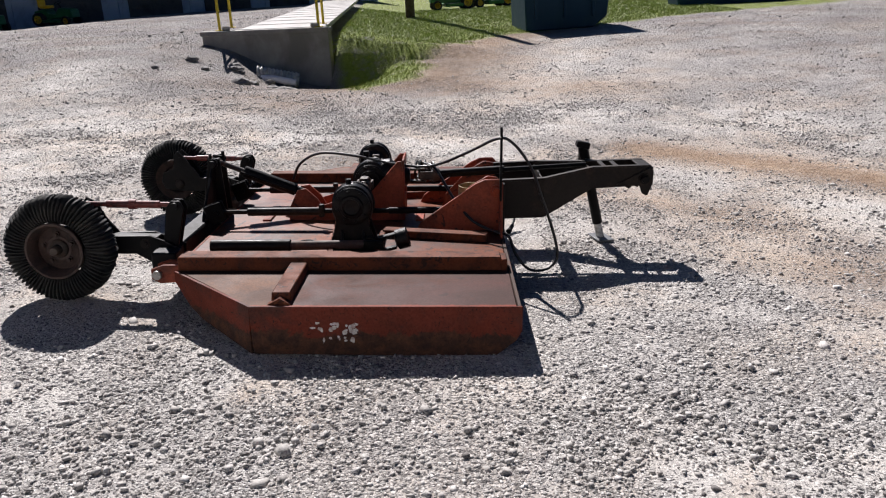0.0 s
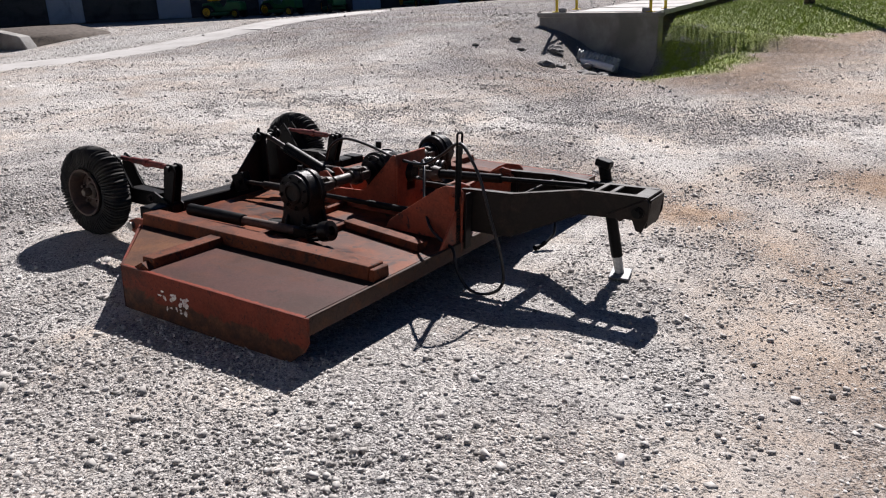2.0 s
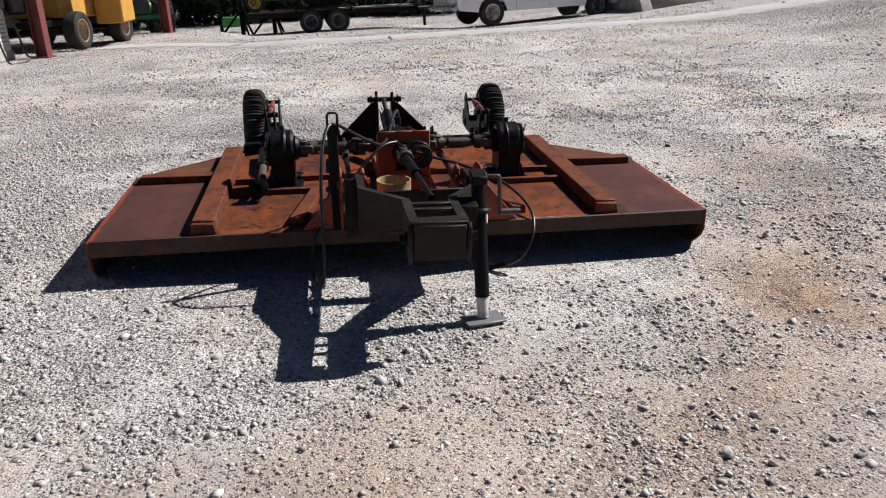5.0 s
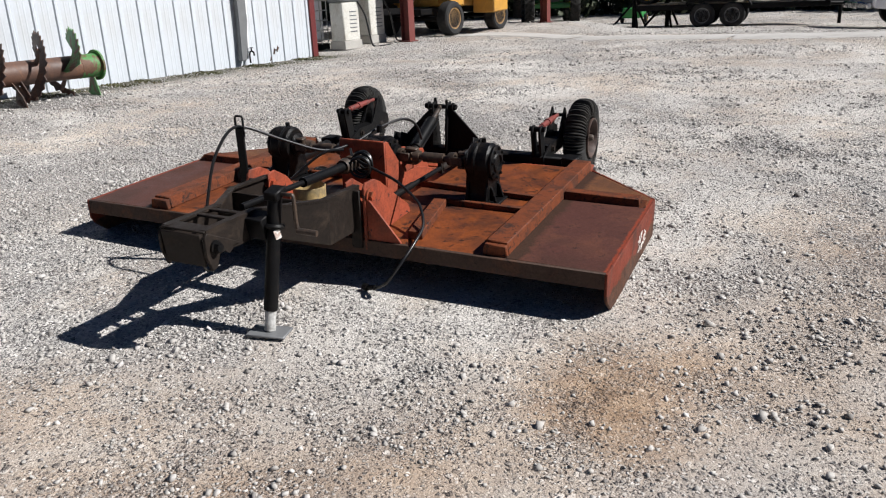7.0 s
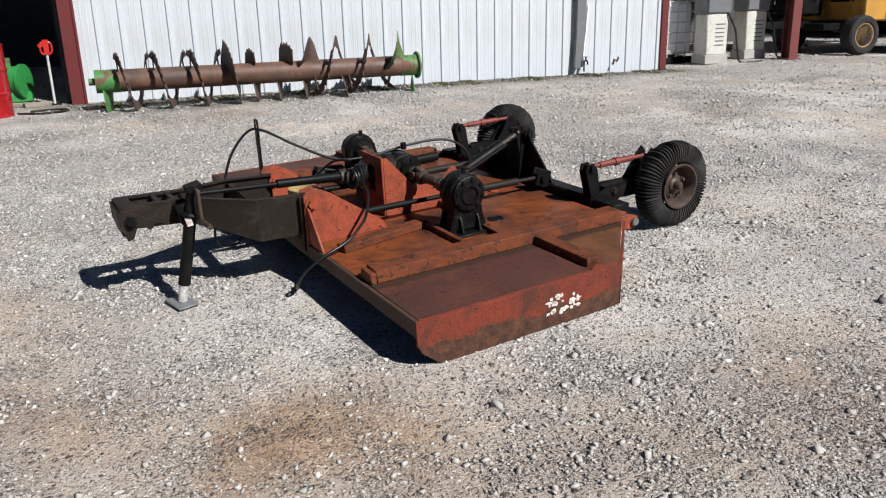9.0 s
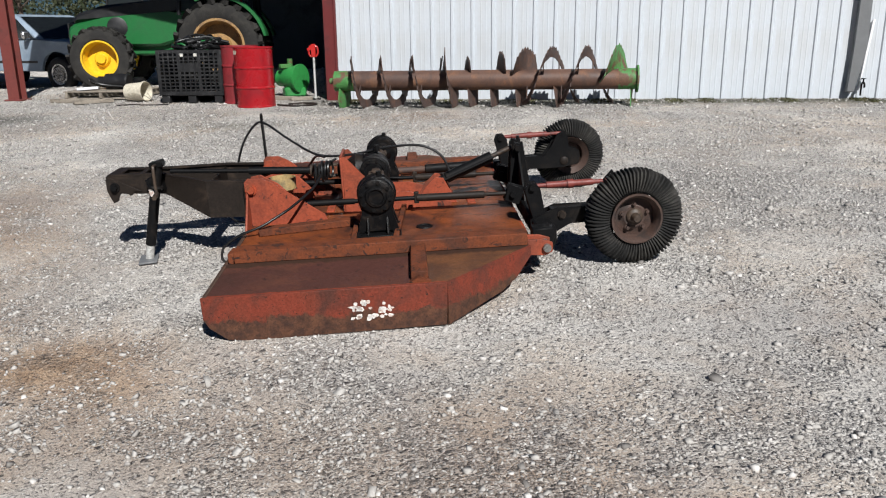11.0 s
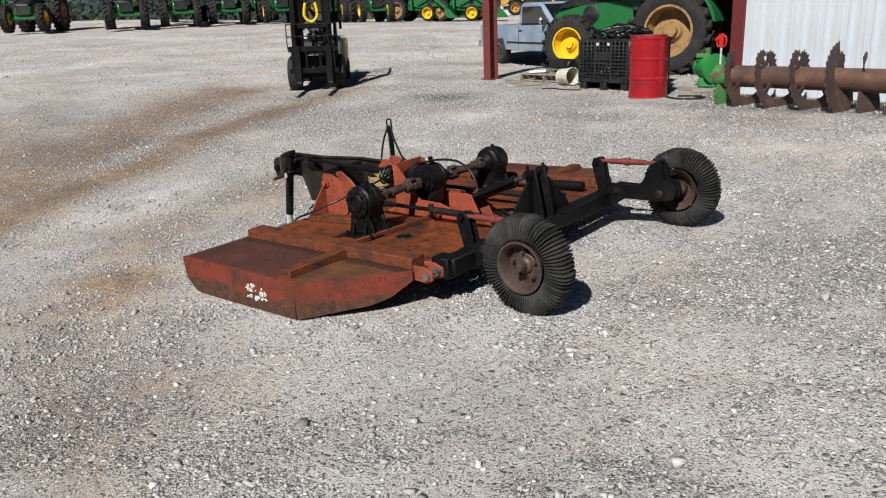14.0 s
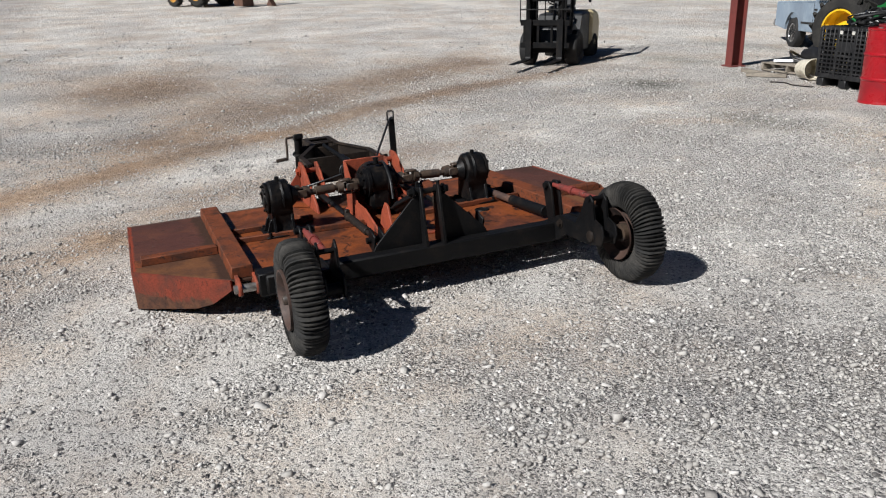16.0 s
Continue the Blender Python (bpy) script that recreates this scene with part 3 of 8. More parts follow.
def zone_oil(x, y):
    o = 0 * x
    for cx, cy, a, b_, k in ((5.0, -1.7, 0.75, 0.35, 0.8), (1.5, -0.75, 0.8, 0.35, 0.6), (7.6, -4.3, 1.6, 0.45, 0.5), (9.3, -8.2, 2.4, 0.8, 0.4), (-1.4, -1.95, 2.8, 0.35, 0.75), (-6.4, -1.7, 2.4, 0.28, 0.7), (-9.2, 1.2, 0.9, 0.3, 0.4)):
        o = np.maximum(o, k * np.exp(-((x - cx) / a) ** 2 - ((y - cy) / b_) ** 2))
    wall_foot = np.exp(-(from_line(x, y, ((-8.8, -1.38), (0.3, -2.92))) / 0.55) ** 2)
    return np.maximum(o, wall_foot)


def make_ground():
    n = 440
    u = np.linspace(-1, 1, n)
    xs, ys = -0.5 + 0.8 * np.sinh(7.0 * u), 5.0 + 0.8 * np.sinh(7.0 * u)
    X, Y = np.meshgrid(xs, ys, indexing="ij")
    Z = height(X, Y)
    near = np.exp(-((X + 0.5) ** 2 + (Y - 5) ** 2) / 14 ** 2)
    wob = np.array([[noise.noise((x * 0.9, y * 0.9, 0.3)) for y in ys] for x in xs])
    Z = Z + 0.018 * wob * (0.35 + 0.65 * (1 - near)) + 0.06 * wob * np.exp(-((X + 3.2) / 2.6) ** 2 - ((Y - 14.8) / 1.6) ** 2)
    me = bpy.data.meshes.new("ground")
    idx = np.arange(n * n).reshape(n, n)
    quads = np.stack([idx[:-1, :-1], idx[1:, :-1], idx[1:, 1:], idx[:-1, 1:]], -1).reshape(-1, 4)
    me.vertices.add(n * n)
    me.vertices.foreach_set("co", np.stack([X, Y, Z], -1).astype(np.float32).ravel())
    me.loops.add(quads.size)
    me.loops.foreach_set("vertex_index", quads.astype(np.int32).ravel())
    me.polygons.add(len(quads))
    me.polygons.foreach_set("loop_start", np.arange(0, quads.size, 4, dtype=np.int32))
    me.update(calc_edges=True)
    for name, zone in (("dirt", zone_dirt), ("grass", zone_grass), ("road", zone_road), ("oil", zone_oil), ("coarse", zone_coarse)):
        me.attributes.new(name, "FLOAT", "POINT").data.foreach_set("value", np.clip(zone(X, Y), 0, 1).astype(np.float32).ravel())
    dust = np.array([[dust_of(x, y) for y in ys] for x in xs])
    dust = 0.42 + (dust - 0.42) * np.exp(-((X + 0.5) ** 2 + (Y - 5) ** 2) / 13 ** 2)
    dust = np.clip(dust + 0.34 * step01(X * 0.85 - Y * 0.5, 4.5, 11), 0, 1)
    me.attributes.new("dust", "FLOAT", "POINT").data.foreach_set("value", dust.astype(np.float32).ravel())
    me.materials.append(GROUND)
    me.shade_smooth()
    tagged(new("ground", me), "pale crushed-gravel yard with brown dirt tracks and a grass bank", "ground", kind="structure")


make_ground()


def gz(x, y):
    return float(height(x, y))


def scattered(name, verts, faces, mat, label, category, smooth=False):
    me = bpy.data.meshes.new(name)
    k = faces.shape[1]
    me.vertices.add(len(verts))
    me.vertices.foreach_set("co", verts.astype(np.float32).ravel())
    me.loops.add(faces.size)
    me.loops.foreach_set("vertex_index", faces.astype(np.int32).ravel())
    me.polygons.add(len(faces))
    me.polygons.foreach_set("loop_start", np.arange(0, faces.size, k, dtype=np.int32))
    me.update(calc_edges=True)
    me.materials.append(mat)
    if smooth:
        me.shade_smooth()
    return tagged(new(name, me), label, category, kind="stuff")


def make_stones(name, count, radius, size, seed, label, centre=(-0.5, 5.0), inner=0.0, power=0.5, spread=0.42, blocky=False, patchy=1.0):
    """Crushed stones, thick in the drifts and thin on the packed fines: wedges, or six-faced blocks."""
    rng = np.random.default_rng(seed)
    if blocky:
        base = np.array([(i, j, k) for k in (-1, 1) for j in (-1, 1) for i in (-1, 1)], float) * 0.72
        faces = np.array([(0, 2, 3, 1), (4, 5, 7, 6), (0, 1, 5, 4), (2, 6, 7, 3), (0, 4, 6, 2), (1, 3, 7, 5)])
    else:
        base = np.array([(1, 0, 0.1), (-1, 0.1, 0), (0, 1, -0.1), (0.1, -1, 0), (0, 0, 1), (0, 0, -1)], float)
        faces = np.array([(0, 2, 4), (2, 1, 4), (1, 3, 4), (3, 0, 4), (2, 0, 5), (1, 2, 5), (3, 1, 5), (0, 3, 5)])
    a, r = rng.random(count) * 2 * math.pi, inner + (radius - inner) * rng.random(count) ** power
    x, y = centre[0] + r * np.cos(a), centre[1] + r * np.sin(a)
    dust = np.array([dust_of(p, q) for p, q in zip(x, y)])
    keep = (rng.random(count) < np.clip(1.10 - patchy * 1.15 * dust, 0.14, 1)) & (zone_dirt(x, y) < 0.18 + 0.75 * rng.random(count)) & (zone_grass(x, y) < 0.4)
    keep &= ~((np.abs(x + 0.25) < 0.85) & (np.abs(y - 4.45) < 1.35))
    x, y = x[keep], y[keep]
    m = len(x)
    s = size * np.exp(np.clip(rng.normal(0, spread, m), -1.2, 2.2 * spread))
    sc = np.stack([s * rng.uniform(0.8, 1.4, m), s * rng.uniform(0.65, 1.0, m), s * rng.uniform(0.4, 0.8, m)], -1)
    v = base[None] * (1 + rng.normal(0, 0.24, (m, len(base), 3))) * sc[:, None, :]
    t, tl = rng.random(m) * 2 * math.pi, rng.normal(0, 0.40, m)
    ct, st, cl, sl = np.cos(t), np.sin(t), np.cos(tl), np.sin(tl)
    vx, vz = v[..., 0] * cl[:, None] - v[..., 2] * sl[:, None], v[..., 0] * sl[:, None] + v[..., 2] * cl[:, None]
    px, py = vx * ct[:, None] - v[..., 1] * st[:, None] + x[:, None], vx * st[:, None] + v[..., 1] * ct[:, None] + y[:, None]
    pz = vz + (height(x, y) + sc[:, 2] * rng.uniform(-0.05, 0.60, m))[:, None]
    allf = (faces[None] + (np.arange(m) * len(base))[:, None, None]).reshape(-1, faces.shape[1])
    return scattered(name, np.stack([px, py, pz], -1).reshape(-1, 3), allf, STONE, label, "gravel")


make_stones("gravel_stones", 175000, 5.6, 0.0052, 3, "loose grey and white crushed limestone on the yard", power=0.62, spread=0.40)
make_stones("gravel_stones", 100000, 6.6, 0.0076, 4, "angular pale limestone chips in drifts over the yard", power=0.60, spread=0.36, blocky=True)
make_stones("gravel_stones", 90000, 16.0, 0.0118, 5, "coarser pale stones scattered farther over the yard", inner=5.2, power=0.8, spread=0.4, patchy=0.8)
make_stones("gravel_stones", 26000, 31.0, 0.020, 6, "sparse coarse stones out across the far yard", inner=14.0, power=0.8, spread=0.45, patchy=0.9)
make_stones("gravel_stones", 4000, 7.5, 0.0142, 8, "larger loose rocks lying on the gravel", power=0.62, spread=0.30, blocky=True, patchy=0.8)

# ---- the rotary cutter ----
# Its own axes: x towards the tongue, y across, z square to the sloping ground.
TILT = Matrix(((0.99913, -0.00079, 0.0418), (-0.00079, 0.99929, 0.03766), (-0.0418, -0.03766, 0.99842)))
cutter = empty("rotary_cutter", TILT.to_4x4() @ Matrix.Translation((-0.5, 4.45, 0)), "rust-red ten-foot pull-type rotary cutter parked on gravel", "rotary cutter")


def both(fn):
    for s in (-1, 1):
        fn(s)


def ypts(s, lo, hi):
    return (lo, hi) if s > 0 else (-hi, -lo)


# deck
DT = 0.222
deck = part("deck", prism(B(), [(0.80, -0.97), (0.80, 0.97), (-0.79, 0.97), (-0.79, -0.97)], "z", DT - 0.012, DT, 0.002), DECK_MID, cutter, "orange-brown rusted middle deck plate with wet stains")


def wing(s):
    p = [(0.80, s * 0.97), (0.80, s * 1.55), (-0.31, s * 1.55), (-0.76, s * 1.08), (-0.79, s * 1.03), (-0.79, s * 0.97)]
    part("deck_wing", prism(B(), p, "z", DT - 0.012, DT + 0.001, 0.002), DECK, cutter, "dark brown rusted outer deck plate")
    sk = prism(B(), [(0.825, DT + 0.002), (0.825, 0.115), (0.80, 0.07), (0.72, 0.006), (0.62, 0.0), (-0.305, 0.012), (-0.315, DT + 0.002)], "y", *ypts(s, 1.545, 1.559), 0.003)
    skirt = part("side_skirt", sk, SKIRT, cutter, "scraped red steel side skirt with worn decal")
    a, b = Vector((-0.312, s * 1.552, 0)), Vector((-0.775, s * 1.085, 0))
    n = Vector((b.y - a.y, a.x - b.x, 0)).normalized() * 0.006
    outline = [(0.0, DT + 0.002), (1.0, DT + 0.002), (1.0, 0.17), (0.80, 0.085), (0.62, 0.05), (0.0, 0.012)]
    ch = B()
    lo = [ch.verts.new(a.lerp(b, t) - n + Vector((0, 0, z))) for t, z in outline]
    hi = [ch.verts.new(a.lerp(b, t) + n + Vector((0, 0, z))) for t, z in outline]
    k = len(outline)
    ch.faces.new(lo[::-1]), ch.faces.new(hi)
    for i in range(k):
        ch.faces.new((lo[i], lo[(i + 1) % k], hi[(i + 1) % k], hi[i]))
    part("corner_skirt", ch, SKIRT, cutter, "slanting rear corner skirt with scuffed paint")
    # scraps of the old decal
    rng = random.Random(7 if s > 0 else 11)
    fl = B()
    for i in range(34 if s > 0 else 30):
        cx, cz = rng.uniform(-0.055, 0.135), 0.115 + rng.choice((-0.035, 0.0, 0.012, 0.035)) + rng.uniform(-0.012, 0.012)
        w, h = rng.uniform(0.006, 0.024) if s > 0 else rng.uniform(0.004, 0.014), rng.uniform(0.005, 0.016)
        pts = [(cx + w * math.cos(q) * rng.uniform(0.6, 1.2), cz + h * math.sin(q) * rng.uniform(0.6, 1.2)) for q in [j * math.pi / 3 + 0.2 for j in range(6)]]
        prism(fl, pts, "y", *ypts(s, 1.5605, 1.562))
    tagged(part("decal", fl, DECAL, skirt, "flaked remains of a white decal", None), kind="stuff")
    # hat-section beam along the deck
    hat = [(0.958, DT), (0.964, DT + 0.066), (1.074, DT + 0.066), (1.080, DT)]
    bm = prism(B(), [(s * y, z) for y, z in hat], "x", -0.765, 0.765, 0.005)
    prism(bm, [(s * 0.958, DT), (s * 0.964, DT + 0.055), (s * 1.074, DT + 0.055), (s * 1.080, DT)], "x", 0.765, 0.795, 0.004)
    part("deck_beam", bm, BEAM, cutter, "sun-bleached rusty channel welded along the deck")
    hat = [(-0.232, DT), (-0.228, DT + 0.045), (-0.150, DT + 0.045), (-0.146, DT)]
    bm = prism(B(), hat, "y", *ypts(s, 1.08, 1.50), 0.004)
    prism(bm, [(-0.245, DT), (-0.19, DT + 0.03), (-0.135, DT)], "y", *ypts(s, 1.50, 1.535))
    part("cross_rib", bm, BEAM, cutter, "short rusty rib across the outer deck")
    # inner ribs
    bm = B()
    box(bm, (0.445, s * 0.515, DT + 0.021), (0.57, 0.075, 0.042), (0, 0, s * 11.3))
    part("deck_rib", bm, BEAM, cutter)
    bm = B()
    box(bm, (0.160, s * 0.71, DT + 0.016), (0.030, 0.48, 0.034))
    part("deck_rib", bm, BEAM, cutter)
    bm = B()
    box(bm, (-0.095, s * 0.53, DT + 0.016), (0.030, 0.84, 0.034), (0, 0, -s * 4))
    part("deck_rib", bm, BEAM, cutter)
    # rear lug and pin to the axle
    bm = prism(B(), [(-0.70, 0.165), (-0.70, 0.245), (-0.84, 0.245), (-0.90, 0.225), (-0.90, 0.175), (-0.86, 0.155)], "y", *ypts(s, 0.955, 0.975), 0.003)
    prism(bm, [(-0.70, 0.165), (-0.70, 0.245), (-0.84, 0.245), (-0.90, 0.225), (-0.90, 0.175), (-0.86, 0.155)], "y", *ypts(s, 1.045, 1.065), 0.003)
    lug = part("axle_lug", bm, ORANGE, cutter, "orange twin-plate hinge lug")
    bm = cyl(B(), (-0.868, s * 0.90, 0.200), (-0.868, s * 1.085, 0.200), 0.022, n=14)
    part("hinge_pin", bm, STEEL, lug)


both(wing)
for s in (-1, 1):
    # oval inspection hole as a lipped disc, the hole's dark painted in black
    hole = part("hole_disc", lathe(B(), [(0.0, 0.0015), (0.034, 0.0015), (0.038, 0.006), (0.045, 0.006), (0.049, 0.0)], (-0.235, s * 0.60, DT), (0, 0, 1), 24), BLACK, deck, "black lipped disc standing for the dark of an open hole")
bm = B()
box(bm, (0.812, 0, 0.184), (0.020, 3.10, 0.080), bev=0.004)
box(bm, (0.790, 0, 0.150), (0.050, 3.08, 0.012), bev=0.003)
part("front_rail", bm, RAIL_SHADED, cutter, "long rusty front edge channel")
bm = B()
box(bm, (-0.795, 0, 0.190), (0.014, 1.96, 0.066), bev=0.003)
part("rear_flange", bm, RED_RUST, cutter)
bm = B()
for x in (-0.55, 0.35):
    bm = box(B(), (x, 0, DT + 0.004), (0.05, 0.30, 0.012))
    part("wear_strip", bm, RED_RUST, cutter)


# gearboxes on the two spindles
def side_gearbox(s):
    cx, cz = 0.025, 0.450
    # tombstone-shaped casting: round above, straight flanks, flared foot
    out = [(cx + 0.104 * math.cos(radians(a)), cz + 0.108 * math.sin(radians(a))) for a in range(-10, 191, 20)]
    out += [(cx - 0.095, 0.385), (cx - 0.076, 0.345), (cx - 0.080, 0.275), (cx - 0.105, DT + 0.014), (cx + 0.105, DT + 0.014), (cx + 0.080, 0.275), (cx + 0.076, 0.345), (cx + 0.095, 0.385)]
    bm = prism(B(), out, "y", *ypts(s, 0.590, 0.722), 0.014)
    gb = part("gearbox", bm, GREASE, cutter, "oily black right-angle gearbox on its pedestal")
    bm = B()
    lathe(bm, [(0.0, 0.0), (0.094, 0.0), (0.097, 0.006), (0.097, 0.016), (0.090, 0.021), (0.062, 0.021), (0.056, 0.030), (0.044, 0.032), (0.040, 0.022), (0.0, 0.020)], (cx, s * 0.721, cz), (0, s, 0), 32)
    part("cover", bm, GREASE, gb)
    bm = B()
    lathe(bm, [(0.066, 0.0), (0.070, -0.012), (0.055, -0.032), (0.040, -0.05)], (cx, s * 0.590, cz), (0, s, 0), 24)
    part("shaft_neck", bm, GREASE, gb)
    for q in (-1, 1):
        for y in (0.600, 0.712):
            bm = prism(B(), [(cx + q * 0.072, 0.36), (cx + q * 0.092, 0.335), (cx + q * 0.122, DT + 0.014), (cx + q * 0.076, DT + 0.014)], "y", *ypts(s, y - 0.008, y + 0.008), 0.003)
            part("pedestal_rib", bm, GREASE, gb)
        bm = prism(B(), [(s * 0.722, 0.33), (s * 0.738, 0.31), (s * 0.762, DT + 0.014), (s * 0.722, DT + 0.014)], "x", cx + q * 0.055 - 0.007, cx + q * 0.055 + 0.007, 0.003)
        part("pedestal_rib", bm, GREASE, gb)
    bm = B()
    box(bm, (cx, s * 0.662, DT + 0.007), (0.255, 0.225, 0.014))
    part("base_plate", bm, BLACK, gb)
    bm = B()
    for a in range(8):
        t = radians(45 * a + 12)
        bolt(bm, (cx + 0.080 * math.cos(t), s * 0.741, cz + 0.080 * math.sin(t)), (0, s, 0), 0.008, 0.012)
    for q in (-1, 1):
        for y in (0.575, 0.750):
            bolt(bm, (cx + q * 0.112, s * y, DT + 0.013), (0, 0, 1), 0.012, 0.022)
    cyl(bm, (cx - 0.02, s * 0.655, cz + 0.100), (cx - 0.02, s * 0.655, cz + 0.128), 0.014, n=8)
    tagged(part("bolts", bm, BLACK, gb), kind="stuff")
    bm = B()
    ring(bm, (cx, s * 0.640, cz), (0, 1, 0), 0.100, 0.012, 30, 6)
    part("casting_seam", bm, GREASE, gb)
    # cross driveshaft to the middle gearbox
    bm = cyl(B(), (0.045, s * 0.24, 0.452), (0.03, s * 0.50, 0.446), 0.019, n=16)
    cyl(bm, (0.045, s * 0.30, 0.451), (0.035, s * 0.42, 0.448), 0.029, n=16)
    sh = part("driveshaft", bm, SHAFT, cutter, "greasy cross driveshaft with universal joints")
    for y in (0.20, 0.53):
        bm = B()
        for q in (-1, 1):
            box(bm, (0.04 + q * 0.040, s * (y - 0.012), 0.450), (0.015, 0.075, 0.048), bev=0.005)
            box(bm, (0.04, s * (y + 0.022), 0.450 + q * 0.040), (0.048, 0.075, 0.015), bev=0.005)
        cyl(bm, (0.04, s * (y - 0.075), 0.450), (0.04, s * (y - 0.035), 0.450), 0.036, 0.042, n=14)
        cyl(bm, (0.04, s * (y + 0.04), 0.450), (0.04, s * (y + 0.075), 0.450), 0.042, 0.034, n=14)
        cyl(bm, (-0.010, s * y, 0.450), (0.090, s * y, 0.450), 0.013, n=10)
        cyl(bm, (0.04, s * y, 0.400), (0.04, s * y, 0.500), 0.013, n=10)
        part("universal_joint", bm, SHAFT, sh)


both(side_gearbox)

# middle gearbox in its red stand
bm = B()
lathe(bm, [(0.0, -0.128), (0.058, -0.128), (0.060, -0.100), (0.088, -0.096), (0.090, -0.078), (0.104, -0.074), (0.106, -0.054), (0.100, -0.050), (0.100, 0.050), (0.106, 0.054), (0.104, 0.074), (0.090, 0.078), (0.088, 0.096), (0.060, 0.100), (0.058, 0.128), (0.0, 0.128)], (0.06, 0.01, 0.455), (0, 1, 0), 30)
box(bm, (0.06, 0.01, 0.355), (0.17, 0.13, 0.15), bev=0.02)
lathe(bm, [(0.10, 0), (0.105, 0.05), (0.07, 0.10), (0.055, 0.15), (0.04, 0.17)], (0.12, 0.01, 0.46), (1, 0, 0), 24)
mid = part("gearbox", bm, GREASE, cutter, "oily black middle splitter gearbox in a red stand")
bm = B()
for a in range(8):
    t = radians(45 * a + 20)
    for s in (-1, 1):
        bolt(bm, (0.06 + 0.074 * math.cos(t), 0.01 + s * 0.096, 0.455 + 0.074 * math.sin(t)), (0, s, 0), 0.009, 0.014)
cyl(bm, (0.03, 0.01, 0.57), (0.03, 0.01, 0.61), 0.018, n=10)
tagged(part("bolts", bm, BLACK, mid), kind="stuff")
bm = B()
box(bm, (0.255, -0.075, 0.40), (0.014, 0.10, 0.355))
box(bm, (0.255, 0.115, 0.40), (0.014, 0.10, 0.355))
box(bm, (0.255, 0.02, 0.54), (0.0136, 0.14, 0.075))
box(bm, (0.255, 0.02, 0.29), (0.0136, 0.14, 0.13))
part("stand_plate", bm, ORANGE, cutter, "red-orange gearbox stand plate")
for y in (-0.118, 0.160):
    bm = prism(B(), [(0.248, DT), (0.248, 0.570), (0.225, 0.572), (0.02, 0.335), (-0.16, 0.33), (-0.42, 0.25), (-0.42, DT)], "y", y - 0.006, y + 0.006, 0.002)
    part("stand_gusset", bm, ORANGE, cutter, "red-orange triangular stand gusset")
bm = prism(B(), [(-0.20, DT), (-0.26, 0.33), (-0.33, 0.395), (-0.38, 0.385), (-0.46, DT)], "y", 0.075, 0.089, 0.002)
prism(bm, [(-0.20, DT), (-0.26, 0.33), (-0.33, 0.395), (-0.38, 0.385), (-0.46, DT)], "y", -0.045, -0.031, 0.002)
part("cylinder_lug", bm, ORANGE, cutter, "orange twin lug holding the lift cylinder")


# hinge brackets at the front of the deck
def hinge(s):
    prof = [(0.822, 0.17), (0.822, 0.490), (0.800, 0.513), (0.715, 0.510), (0.665, 0.485), (0.36, 0.268), (0.34, DT), (0.795, DT), (0.795, 0.17)]
    br = part("hinge_plate", prism(B(), prof, "y", *ypts(s, 0.338, 0.354), 0.003), ORANGE, cutter, "red-orange tongue hinge plate with scuffed edges")
    prof2 = [(0.80, DT), (0.80, 0.50), (0.74, 0.51), (0.64, 0.45), (0.50, 0.30), (0.48, DT)]
    part("hinge_plate", prism(B(), prof2, "y", *ypts(s, 0.228, 0.242), 0.003), ORANGE, cutter, "red-orange inner hinge plate")
    tri = [(s * 0.356, 0.435), (s * 0.366, 0.435), (s * 0.535, DT + 0.008), (s * 0.535, 0.19), (s * 0.356, 0.19)]
    part("side_gusset", prism(B(), tri, "x", 0.80, 0.812, 0.002), ORANGE, br)
    bm = cyl(B(), (0.783, s * 0.215, 0.447), (0.783, s * 0.362, 0.447), 0.02, n=14)
    bolt(bm, (0.783, s * 0.356, 0.447), (0, s, 0), 0.024, 0.026)
    bolt(bm, (0.783, s * 0.226, 0.447), (0, -s, 0), 0.022, 0.024)
    part("hinge_pin", bm, RED_RUST, br)
    bm = B()
    box(bm, (0.828, s * 0.30, 0.33), (0.014, 0.06, 0.30))
    part("stop_bar", bm, TONGUE, br)


both(hinge)

# tongue
tongue = part("tongue", box(B(), (1.665, 0.012, 0.537), (0.075, 0.225, 0.010)), TONGUE, cutter, "black-brown tapered steel tongue with a clevis hitch")


